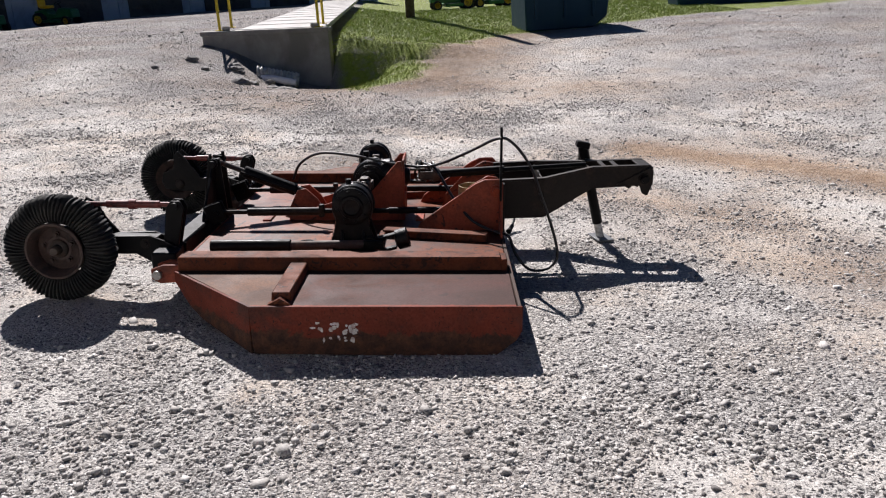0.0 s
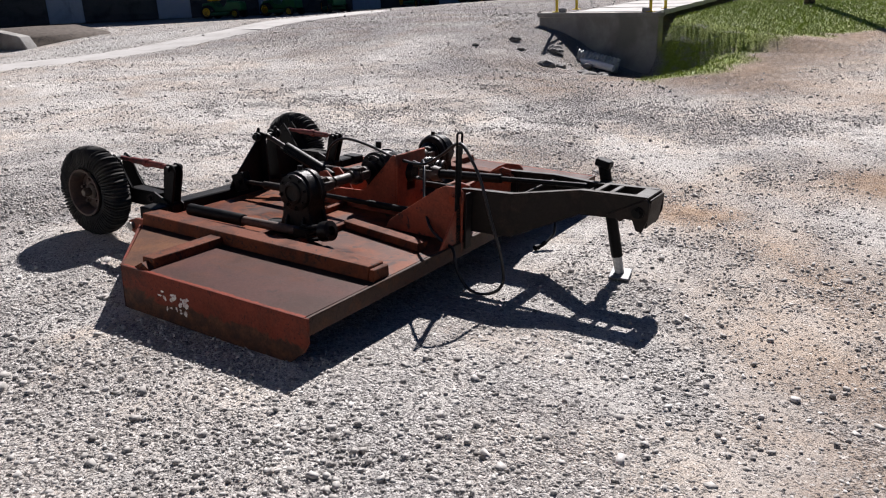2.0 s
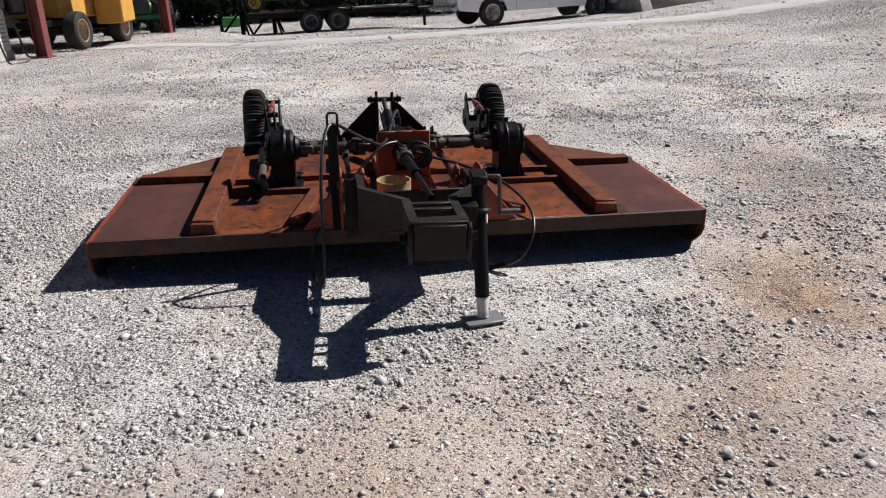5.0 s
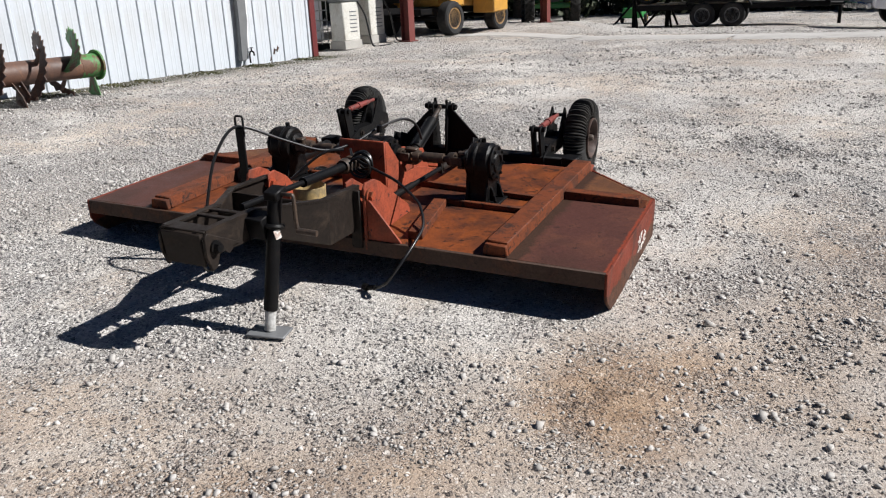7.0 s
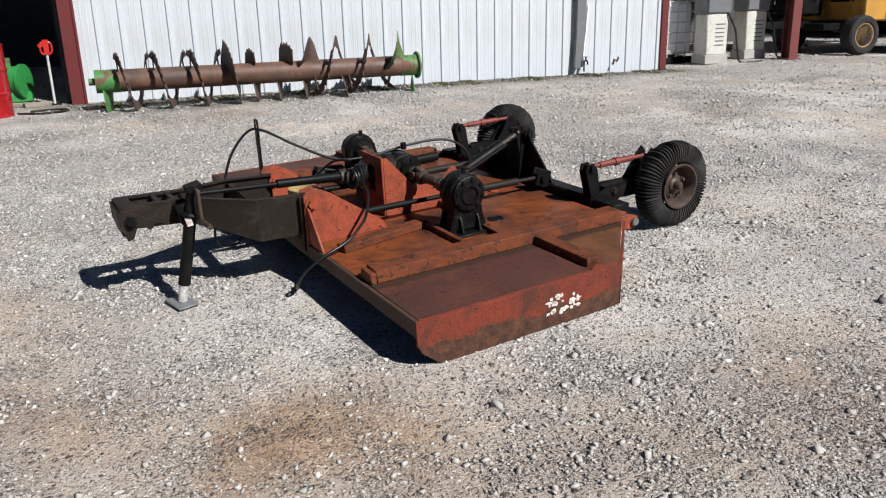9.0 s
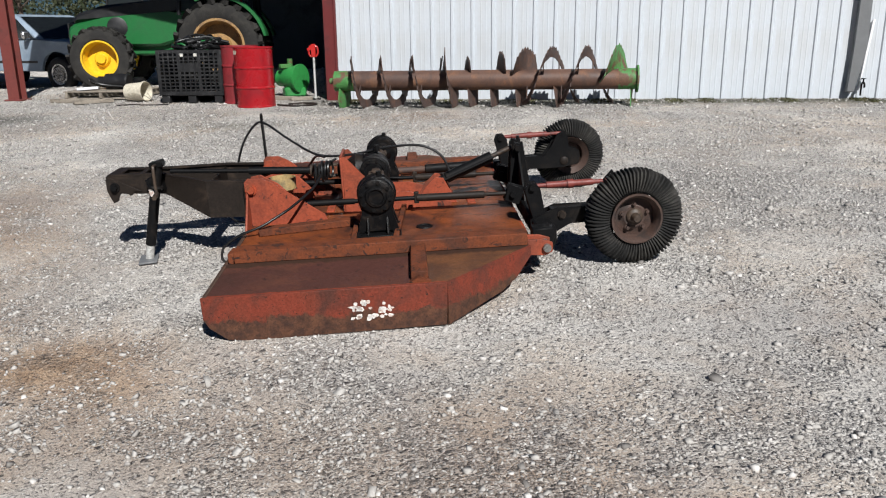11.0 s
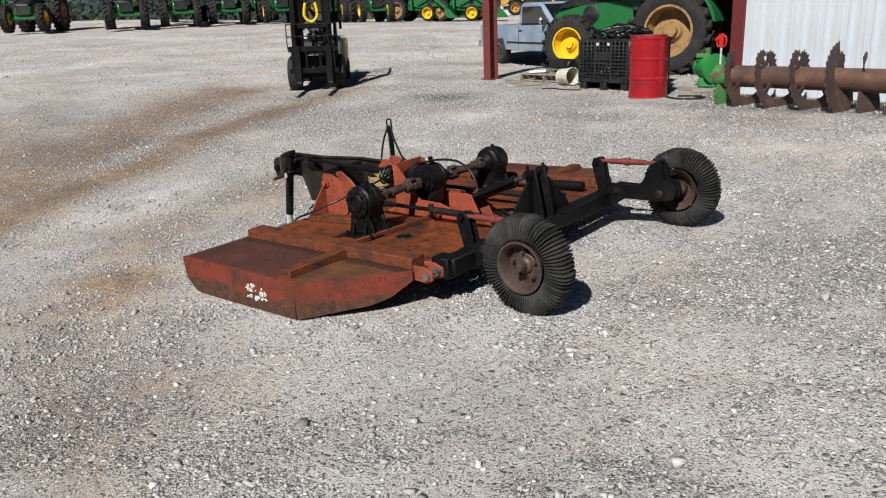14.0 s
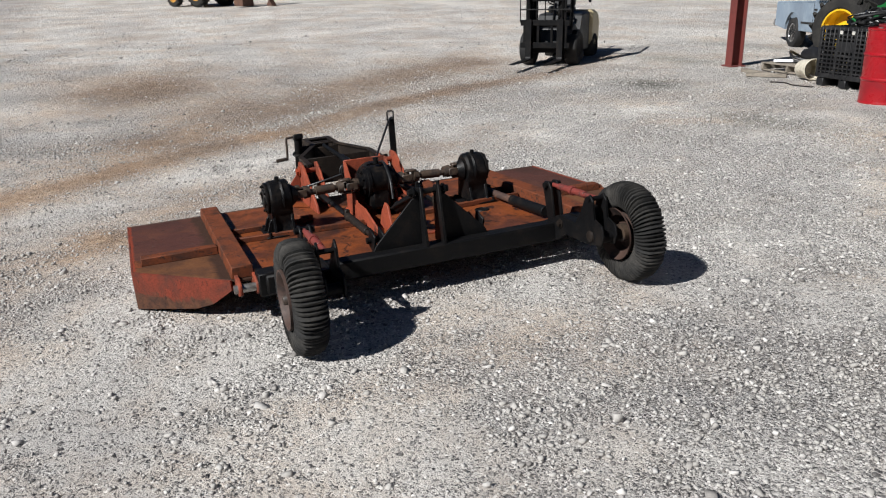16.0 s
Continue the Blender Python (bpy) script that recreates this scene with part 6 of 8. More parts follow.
def arch_outline(length, wheels, r, floor, pts_top):
    """A side outline whose lower edge is cut by wheel arches."""
    out = list(pts_top)
    for cx in wheels:
        out.append((cx + r, floor))
        for i in range(1, 10):
            a = math.pi * i / 10
            out.append((cx + r * math.cos(a), floor + r * 0.98 * math.sin(a)))
        out.append((cx - r, floor))
    return out


def road_wheel(parent, c, R, w, side, hub=GALV):
    m = Matrix.Translation(c) @ (Matrix() if side > 0 else Matrix.Rotation(math.pi, 4, "Z"))
    h = w / 2
    t = lathe(B(), [(R * 0.60, h * 0.8), (R * 0.68, h), (R * 0.88, h), (R * 0.97, h * 0.8), (R, h * 0.4), (R, -h * 0.4), (R * 0.97, -h * 0.8), (R * 0.88, -h), (R * 0.60, -h)], (0, 0, 0), (0, 1, 0), 32)
    t.transform(m)
    wh = part("wheel", t, TYRE, parent, "road wheel with a black tyre")
    r = lathe(B(), [(0.0, h * 0.72), (R * 0.16, h * 0.72), (R * 0.20, h * 0.55), (R * 0.40, h * 0.42), (R * 0.50, h * 0.55), (R * 0.55, h * 0.85), (R * 0.61, h * 0.88), (R * 0.61, h * 0.80)], (0, 0, 0), (0, 1, 0), 28)
    for i in range(8):
        a = math.pi * i / 4
        cyl(r, (R * 0.44 * math.cos(a), h * 0.45, R * 0.44 * math.sin(a)), (R * 0.44 * math.cos(a), h * 0.56, R * 0.44 * math.sin(a)), R * 0.05, n=8)
    r.transform(m)
    part("rim", r, hub, wh)
    return wh


def make_pickup(m, label, paint, crew=False, roof=1.74):
    """Origin on the ground midway between the axles; x forward."""
    root = empty("pickup_truck", m, label, "pickup truck")
    wb = 3.75 if crew else 3.34
    rw, fw = -wb / 2, wb / 2
    R = 0.40 if crew else 0.36
    tail, nose = rw - 1.12, fw + 0.92
    belt, cab0 = (1.16, rw + (0.62 if crew else 0.98)) if crew else (1.06, rw + 1.05)
    cab1 = fw - 0.62
    top = [(tail, 0.50), (tail, belt), (cab0, belt), (cab1 + 0.2, belt + 0.02), (nose - 0.12, belt - 0.05), (nose, belt - 0.14), (nose, 0.48)]
    W = 0.98 if crew else 0.94
    for s in (-1, 1):
        o = arch_outline(0, (fw, rw), R + 0.09, 0.42, top)
        bm = prism(B(), o, "y", *ypts(s, W - 0.07, W), 0.012)
        part("body_side", bm, paint, root)
    bm = B()
    box(bm, ((cab1 + nose) / 2 + 0.08, 0, belt - 0.02), (nose - cab1 - 0.24, 2 * W - 0.12, 0.06), (0, 2, 0), 0.02)
    part("hood", bm, paint, root)
    bm = B()
    box(bm, ((tail + cab0) / 2, 0, 0.62), (cab0 - tail, 2 * W - 0.16, 0.06))
    box(bm, (0, 0, 0.48), (wb - 0.9, 2 * W - 0.3, 0.14))
    part("bed_floor", bm, BLACK, root)
    bm = B()
    box(bm, (tail - 0.012, 0, (belt + 0.52) / 2 + 0.02), (0.05, 2 * W - 0.05, belt - 0.52), bev=0.012)
    part("tailgate", bm, paint, root)
    bm = B()
    box(bm, (cab0 + 0.02, 0, 0.85), (0.04, 2 * W - 0.15, 0.6))
    part("bed_front", bm, paint, root)
    cabw = W - 0.10
    bm = B()
    gh = [(cab0 + 0.02, belt), (cab0 + 0.07, roof - 0.05), (cab0 + 0.16, roof), (cab1 - 0.62, roof), (cab1 - 0.50, roof - 0.05), (cab1 + 0.20, belt)]
    prism(bm, gh, "y", -cabw, cabw, 0.06)
    part("cab", bm, paint, root)
    doors = 2 if crew else 1
    x0, x1 = cab0 + 0.16, cab1 - 0.02
    for s in (-1, 1):
        for d in range(doors):
            a, b = x0 + (x1 - x0) * d / doors + 0.03, x0 + (x1 - x0) * (d + 1) / doors - 0.03
            top_b = b - (0.46 if d == doors - 1 else 0.0)
            gl = prism(B(), [(a, belt + 0.06), (a + 0.03, roof - 0.10), (top_b, roof - 0.10), (b, belt + 0.06)], "y", *ypts(s, cabw - 0.01, cabw + 0.006))
            part("side_window", gl, GLASS, root, smooth=None)
            dr = B()
            box(dr, (a - 0.02, s * (W + 0.001), 0.80), (0.012, 0.006, 0.62), bev=0)
            part("door_seam", dr, BLACKPLASTIC, root, smooth=None)
            dr = B()
            box(dr, (a + 0.10, s * (W + 0.012), belt - 0.13), (0.16, 0.025, 0.035), bev=0.008)
            part("door_handle", dr, BLACKPLASTIC, root)
        mr = B()
        box(mr, (cab1 - 0.06, s * (W + 0.10), belt + 0.12), (0.10, 0.20, 0.17), bev=0.03)
        part("mirror", mr, CHROME, root)
        tl = B()
        box(tl, (tail - 0.005, s * (W - 0.09), belt - 0.20), (0.08, 0.14, 0.30), bev=0.02)
        part("tail_lamp", tl, TAILRED, root)
        hl = B()
        box(hl, (nose - 0.02, s * (W - 0.22), belt - 0.26), (0.08, 0.32, 0.17), bev=0.02)
        part("headlight", hl, LAMPGLASS, root)
        st = B()
        box(st, ((rw + fw) / 2, s * (W + 0.002), 0.62), (wb - 1.1, 0.012, 0.05), bev=0.004)
        part("side_moulding", st, BLACKPLASTIC if not crew else paint, root)
        for wx in (rw, fw):
            road_wheel(root, (wx, s * (W - 0.13), R), R, 0.24, s, CHROME)
    ws = B()
    a, b = Vector((cab1 - 0.49, 0, roof - 0.06)), Vector((cab1 + 0.16, 0, belt + 0.05))
    d = (b - a).normalized()
    nrm = Vector((-d.z, 0, d.x)) * (1 if d.x > 0 else -1)
    off = nrm * 0.012 if nrm.z > 0 else -nrm * 0.012
    vs = [ws.verts.new(p + off) for p in (a + Vector((0, -cabw + 0.1, 0)), a + Vector((0, cabw - 0.1, 0)), b + Vector((0, cabw - 0.06, 0)), b + Vector((0, -cabw + 0.06, 0)))]
    f = ws.faces.new(vs)
    bmesh.ops.solidify(ws, geom=[f], thickness=0.008)
    part("windscreen", ws, GLASS, root, smooth=None)
    bm = B()
    box(bm, (cab0 + 0.04, 0, belt + 0.33), (0.02, cabw * 1.5, 0.34), bev=0)
    part("rear_window", bm, GLASS, root)
    bm = B()
    box(bm, (tail - 0.12, 0, 0.56), (0.16, 2 * W - 0.04, 0.17), bev=0.03)
    part("rear_bumper", bm, CHROME, root)
    bm = B()
    box(bm, (nose + 0.06, 0, 0.55), (0.16, 2 * W - 0.02, 0.20), bev=0.04)
    part("front_bumper", bm, CHROME, root)
    bm = B()
    box(bm, (nose + 0.005, 0, belt - 0.30), (0.04, 1.15, 0.26), bev=0.02)
    part("grille", bm, BLACKPLASTIC, root)
    return root


def heading(p, q, z=None):
    """A pose on the ground midway from p to q, facing q."""
    c = ((p[0] + q[0]) / 2, (p[1] + q[1]) / 2)
    return Matrix.Translation((*c, gz(*c) if z is None else z)) @ Matrix.Rotation(math.atan2(q[1] - p[1], q[0] - p[0]), 4, "Z")


make_pickup(heading((9.46, -10.36), (6.40, -8.93)), "faded light-blue single-cab pickup parked on gravel", FADEDBLUE, roof=1.63)
make_pickup(heading((-20.95, 9.0), (-21.85, 12.5)), "white crew-cab pickup parked by a trailer", WHITECAR, crew=True, roof=1.92)


def make_forklift(m):
    root = empty("forklift", m, "black and cream counterbalance forklift facing out on gravel", "forklift")
    for s in (-1, 1):
        road_wheel(root, (0.0, s * 0.47, 0.34), 0.34, 0.24, s, BLACK)
        road_wheel(root, (-1.55, s * 0.44, 0.28), 0.28, 0.20, s, BLACK)
        bm = B()
        for x, w in ((0.42, 0.09), (0.33, 0.07)):
            box(bm, (x, s * (0.36 if w > 0.08 else 0.30), 1.25), (0.08, w, 2.2), bev=0.006)
        cyl(bm, (0.30, s * 0.24, 0.25), (0.30, s * 0.24, 2.1), 0.035, n=12)
        part("mast_rail", bm, BLACK, root)
        bm = B()
        prism(bm, [(0.52, 0.92), (0.56, 0.92), (0.575, 0.20), (0.60, 0.155), (1.62, 0.135), (1.62, 0.125), (0.55, 0.125), (0.535, 0.18)], "y", *ypts(s, 0.26, 0.38), 0.004)
        part("fork", bm, BLACK, root, "long steel fork")
        bm = B()
        prism(bm, [(-0.15, 0.70), (0.12, 0.70), (0.20, 0.60), (0.20, 0.46), (-0.40, 0.46)], "y", *ypts(s, 0.34, 0.56), 0.02)
        part("fender", bm, BLACK, root)
        bm = pipe(B(), [(0.16, s * 0.44, 0.75), (0.10, s * 0.44, 1.5), (-0.02, s * 0.42, 2.12), (-1.25, s * 0.42, 2.14), (-1.42, s * 0.42, 1.2)], 0.032, 8, smooth=False)
        part("guard_post", bm, BLACK, root)
        bm = cyl(B(), (0.22, s * 0.36, 1.95), (0.30, s * 0.36, 1.95), 0.075, n=16)
        part("work_light", bm, LAMPGLASS, root)
    for z in (0.32, 0.82, 1.30, 2.25):
        bm = box(B(), (0.38, 0, z), (0.05, 0.70, 0.10), bev=0.006)
        part("mast_cross_member", bm, BLACK, root)
    bm = B()
    for z in (0.42, 0.85):
        box(bm, (0.49, 0, z), (0.05, 1.00, 0.11), bev=0.006)
    for y in (-0.42, -0.14, 0.14, 0.42):
        box(bm, (0.49, y, 0.63), (0.04, 0.05, 0.40), bev=0.004)
    part("carriage", bm, BLACK, root)
    bm = B()
    for i in range(7):
        cyl(bm, (0.50, -0.51 + 0.17 * i, 0.86), (0.50, -0.51 + 0.17 * i, 1.34), 0.011, n=6)
    for z in (1.10, 1.34):
        cyl(bm, (0.50, -0.52, z), (0.50, 0.52, z), 0.013, n=6)
    part("load_backrest", bm, BLACK, root)
    bm = B()
    prism(bm, [(0.20, 0.26), (0.20, 0.72), (-0.05, 0.86), (-0.35, 0.62), (-0.50, 0.62), (-0.55, 0.98), (-1.30, 1.02), (-1.30, 0.24)], "y", -0.46, 0.46, 0.03)
    part("body", bm, BLACKPLASTIC, root, "grimy black machine body")
    bm = B()
    prism(bm, [(-1.25, 0.28), (-1.25, 1.06), (-1.80, 1.04), (-1.98, 0.85), (-1.98, 0.40), (-1.85, 0.24)], "y", -0.52, 0.52, 0.07)
    part("counterweight", bm, CREAM, root)
    bm = B()
    box(bm, (-0.72, 0, 1.08), (0.48, 0.48, 0.14), bev=0.04)
    box(bm, (-0.95, 0, 1.38), (0.12, 0.46, 0.52), (0, -8, 0), 0.04)
    part("seat", bm, SEATBLACK, root)
    bm = cyl(B(), (-0.12, 0, 0.80), (-0.26, 0, 1.20), 0.025, n=10)
    ring(bm, (-0.27, 0, 1.22), (-0.35, 0, 0.94), 0.16, 0.014, 24, 6)
    part("steering_wheel", bm, SEATBLACK, root)
    bm = B()
    for i in range(6):
        box(bm, (-0.12 - 0.22 * i, 0, 2.14), (0.03, 0.86, 0.03), bev=0.004)
    part("overhead_guard", bm, BLACK, root)
    bm = pipe(B(), [(0.34, 0.10, 1.75), (0.36, 0.13, 1.50), (0.36, 0.0, 1.38), (0.36, -0.13, 1.50), (0.34, -0.10, 1.75)], 0.03, 8)
    part("hose_reel", bm, YELLOW, root, "yellow hose loop")
    return root


make_forklift(Matrix.Translation((9.12, -2.36, gz(9.12, -2.36))) @ Matrix.Rotation(math.atan2(0.72, -0.69), 4, "Z"))

# a line of tractors across the yard, and a wheel loader
def east(x, y, turn):
    return Matrix.Translation((x, y, gz(x, y) - 0.01)) @ Matrix.Rotation(radians(turn), 4, "Z")


far_a = make_tractor(east(37.2, -12.6, 152), "green farm tractor with yellow wheels in a distant row", wb=2.65, rf=0.66, rr=0.92, group="row of tractors")
for x, y, turn in ((36.6, -15.4, 150), (35.9, -18.0, 148), (34.9, -20.6, 150), (34.0, -23.2, 152), (32.6, -25.6, 150), (39.5, -9.2, 140), (41.0, -18.5, 150), (39.5, -22.5, 150), (38.0, -26.5, 150)):
    copy_thing(far_a, east(x, y, turn))
far_b = make_tractor(east(32.0, -28.2, 200), "green loader tractor in a distant row", wb=2.1, rf=0.46, rr=0.70, loader=True, group="row of tractors")
for x, y, turn in ((29.9, -29.7, 205), (29.2, -47.2, 195), (52.5, -13.2, 150), (8.4, -18.4, 165)):
    copy_thing(far_b, east(x, y, turn))


def roadside(p, q):
    """A long red and white sign board over a low pale wall, far beyond the yard."""
    d = Vector((q[0] - p[0], q[1] - p[1], 0))
    m = Matrix.Translation((p[0], p[1], gz(*p) - 0.1)) @ Matrix.Rotation(math.atan2(d.y, d.x), 4, "Z")
    L = d.length
    root = empty("sign_board", m, "long red and white sign board on posts", "sign")
    part("red_board", box(B(), (L / 2, 0, 2.33), (L, 0.06, 0.26)), REDPAINT, root, "red board")
    part("white_board", box(B(), (L / 2, 0, 2.08), (L, 0.06, 0.23)), WHITECAR, root, "white board")
    for k in range(4):
        part("post", cyl(B(), (L * (0.08 + 0.28 * k), -0.08, 0), (L * (0.08 + 0.28 * k), -0.08, 2.4), 0.05, n=10), SPOUT, root)
    low = empty("low_wall", m @ Matrix.Translation((0, 1.2, 0)), "low pale block wall beyond the loaders", "wall")
    part("wall", box(B(), (L / 2, 0, 0.50), (L * 1.05, 0.2, 1.0), bev=0.01), PALECONC, low)
    part("coping", box(B(), (L / 2, 0, 1.03), (L * 1.06, 0.26, 0.06), bev=0.01), CONCRETE, low)


roadside((36.55, -51.37), (40.05, -49.0))
copy_thing(far_a, east(-28.6, -3.2, 20))["label"] = "green tractor parked below dark trees"


def wheel_loader(m):
    root = empty("wheel_loader", m, "yellow articulated wheel loader with a black cab across the yard", "wheel loader")
    for s in (-1, 1):
        for x in (-1.05, 1.10):
            tractor_wheel(root, (x, s * 0.80, 0.56), 0.56, 0.42, 0.32, 16, s, INDUSTRIAL)
            part("fender", prism(B(), [(x - 0.66, 0.95), (x - 0.45, 1.22), (x + 0.45, 1.22), (x + 0.62, 1.02), (x + 0.58, 0.98), (x + 0.42, 1.16), (x - 0.42, 1.16), (x - 0.60, 0.93)], "y", *ypts(s, 0.58, 1.02)), INDUSTRIAL if x < 0 else BLACKPLASTIC, root)
    bm = prism(B(), [(-2.15, 0.70), (-2.20, 1.25), (-2.0, 1.60), (-0.45, 1.66), (-0.45, 1.05), (-1.6, 0.95)], "y", -0.60, 0.60, 0.06)
    part("hood", bm, INDUSTRIAL, root, "yellow rear engine hood")
    part("side_panel", prism(B(), [(-1.75, 1.30), (-1.65, 1.72), (-0.45, 1.74), (-0.45, 1.34)], "y", -0.63, 0.63, 0.02), BLACKPLASTIC, root, "black upper side panel")
    bm = prism(B(), [(-2.0, 0.45), (-2.0, 0.72), (1.7, 0.72), (1.7, 0.45)], "y", -0.36, 0.36, 0.03)
    box(bm, (0.1, 0, 0.80), (0.7, 1.3, 0.50), bev=0.04)
    part("chassis", bm, BLACKPLASTIC, root)
    bm = prism(B(), [(-0.58, 1.62), (0.52, 1.45), (0.42, 2.66), (-0.52, 2.70)], "y", -0.60, 0.60, 0.03)
    part("cab_glass", bm, GLASS, root)
    for x0, x1 in ((-0.60, -0.54), (0.54, 0.43), (-0.08, -0.08)):
        for c in (-0.61, 0.61):
            part("cab_post", cyl(B(), (x0, c, 1.30), (x1, c * 0.98, 2.72), 0.045, n=8), BLACKPLASTIC, root)
    part("cab_door", box(B(), (-0.02, 0, 1.32), (1.12, 1.24, 0.46), bev=0.03), BLACKPLASTIC, root)
    part("cab_roof", box(B(), (-0.05, 0, 2.80), (1.30, 1.34, 0.15), bev=0.05), BLACKPLASTIC, root)
    for c in (-0.40, 0.40):
        part("lift_arm", prism(B(), [(0.62, 1.55), (0.80, 1.75), (1.75, 1.15), (2.45, 0.48), (2.35, 0.34), (1.55, 0.92)], "y", c - 0.07, c + 0.07), INDUSTRIAL, root)
        part("lift_ram", cyl(B(), (0.70, c * 0.7, 0.85), (1.75, c * 0.7, 1.05), 0.06, n=10), BLACKPLASTIC, root)
    part("tilt_linkage", prism(B(), [(0.85, 1.70), (1.35, 1.95), (2.10, 1.05), (2.50, 0.75), (2.40, 0.65), (1.95, 0.92), (1.30, 1.70)], "y", -0.10, 0.10), BLACKPLASTIC, root)
    bm = prism(B(), [(2.35, 1.05), (2.32, 0.30), (2.50, 0.08), (3.15, 0.05), (3.15, 0.09), (2.55, 0.14), (2.42, 0.32), (2.43, 1.05)], "y", -1.05, 1.05, 0.004)
    part("bucket", bm, BLACK, root)
    return root


wheel_loader(east(32.9, -43.1, 215))

# the faded yellow harvester body under the west bays
def yellow_machine(m):
    root = empty("forage_wagon", m, "sun-faded yellow farm machine with a big box hopper", "farm machine")
    for s in (-1, 1):
        for x in (-1.0, 1.0):
            road_wheel(root, (x, s * 0.95, 0.39), 0.39, 0.30, s, TANRIM)
    bm = B()
    prism(bm, [(-0.78, 0.66), (-0.78, 2.9), (1.75, 2.9), (1.75, 0.80), (1.2, 0.62)], "y", -0.80, 0.95, 0.03)
    part("hopper", bm, INDUSTRIAL, root, "large faded yellow hopper box")
    for y in (-0.45, 0.10, 0.65):
        bm = box(B(), (-0.795, y, 1.75), (0.03, 0.05, 2.0), bev=0.004)
        part("hopper_rib", bm, INDUSTRIAL, root)
    bm = prism(B(), [(0.12, 0.46), (0.12, 2.6), (0.78, 2.6), (0.78, 0.50)], "y", -1.45, -0.83, 0.03)
    side = part("side_box", bm, INDUSTRIAL, root, "bright yellow box panel on the side")
    bm = B()
    box(bm, (0.45, -1.453, 1.45), (0.5, 0.008, 0.9), bev=0.002)
    part("access_door", bm, INDUSTRIAL, side)
    bm = B()
    box(bm, (-0.803, -0.22, 1.12), (0.012, 0.62, 0.16), bev=0)
    part("name_bar", bm, BLACK, root, "dark painted name bar")
    bm = B()
    box(bm, (0.1, 0, 0.55), (3.0, 0.8, 0.14), bev=0.01)
    box(bm, (-2.0, 0.2, 0.60), (1.6, 0.14, 0.14), bev=0.01)
    part("frame", bm, BLACK, root)
    for x in (-1.0, 1.0):
        part("axle", cyl(B(), (x, -0.9, 0.39), (x, 0.9, 0.39), 0.06, n=12), BLACK, root)
    bm = B()
    box(bm, (-1.35, 0.35, 1.05), (0.6, 0.7, 0.55), bev=0.05)
    part("drive_gear", bm, BLACK, root, "dark gear casing before the hopper")
    bm = pipe(B(), [(-1.2, -0.1, 1.2), (-1.6, 0.1, 1.7), (-1.9, 0.4, 1.9), (-2.2, 0.7, 1.6)], 0.06, 8)
    part("feed_pipe", bm, INDUSTRIAL, root)
    return root


yellow_machine(heading((-14.0, -1.95), (-16.0, -1.55)))

# fuel corner under the west bays
def fuel_pump(s, d, label):
    root = empty("fuel_pump", shed_at(s, d), label, "fuel pump", "fuel pumps")
    bm = B()
    box(bm, (0, 0, 0.53), (0.48, 0.36, 0.74), bev=0.02)
    part("cabinet", bm, PUMPWHITE, root)
    bm = B()
    box(bm, (0, 0, 0.085), (0.52, 0.40, 0.17), bev=0.01)
    part("plinth", bm, CONCRETE, root)
    bm = B()
    box(bm, (0, 0, 1.29), (0.56, 0.42, 0.78), bev=0.03)
    part("head", bm, SPOUT, root)
    bm = B()
    for i in range(6):
        box(bm, (-0.05, 0.182, 0.34 + 0.075 * i), (0.20, 0.004, 0.022), bev=0)
    tagged(part("notice_lines", bm, SPOUT, root), kind="stuff")
    bm = pipe(B(), [(-0.20, 0.19, 0.90), (-0.33, 0.26, 0.62), (-0.36, 0.32, 0.25), (-0.40, 0.38, 0.03), (-0.62, 0.52, 0.03), (-0.85, 0.45, 0.03)], 0.018, 8)
    part("fuel_hose", bm, HOSE, root)
    return root


fuel_pump(-1.45, -0.42, "grimy white fuel pump with a grey head")
fuel_pump(-2.62, -0.72, "grimy white fuel pump with looped hose")


def cage_tank(s, d):
    root = empty("cage_tank", shed_at(s, d), "white plastic liquid tank in a steel cage", "tank")
    bm = B()
    box(bm, (0, 0, 0.66), (0.98, 1.1, 1.0), bev=0.08)
    part("bottle", bm, WHITECAR, root)
    for i in range(6):
        bm = B()
        z = 0.20 + 0.19 * i
        pipe(bm, [(-0.52, -0.58, z), (0.52, -0.58, z), (0.52, 0.58, z), (-0.52, 0.58, z), (-0.52, -0.58, z)], 0.011, 6, smooth=False)
        part("cage_bar", bm, GALV, root)
    for i in range(6):
        bm = cyl(B(), (-0.5 + 0.2 * i, 0.58, 0.12), (-0.5 + 0.2 * i, 0.58, 1.18), 0.011, n=6)
        part("cage_bar", bm, GALV, root)
    bm = B()
    box(bm, (0, 0, 0.07), (1.05, 1.18, 0.12), bev=0.01)
    part("pallet", bm, BLACK, root)
    return root


cage_tank(-0.92, -1.45)

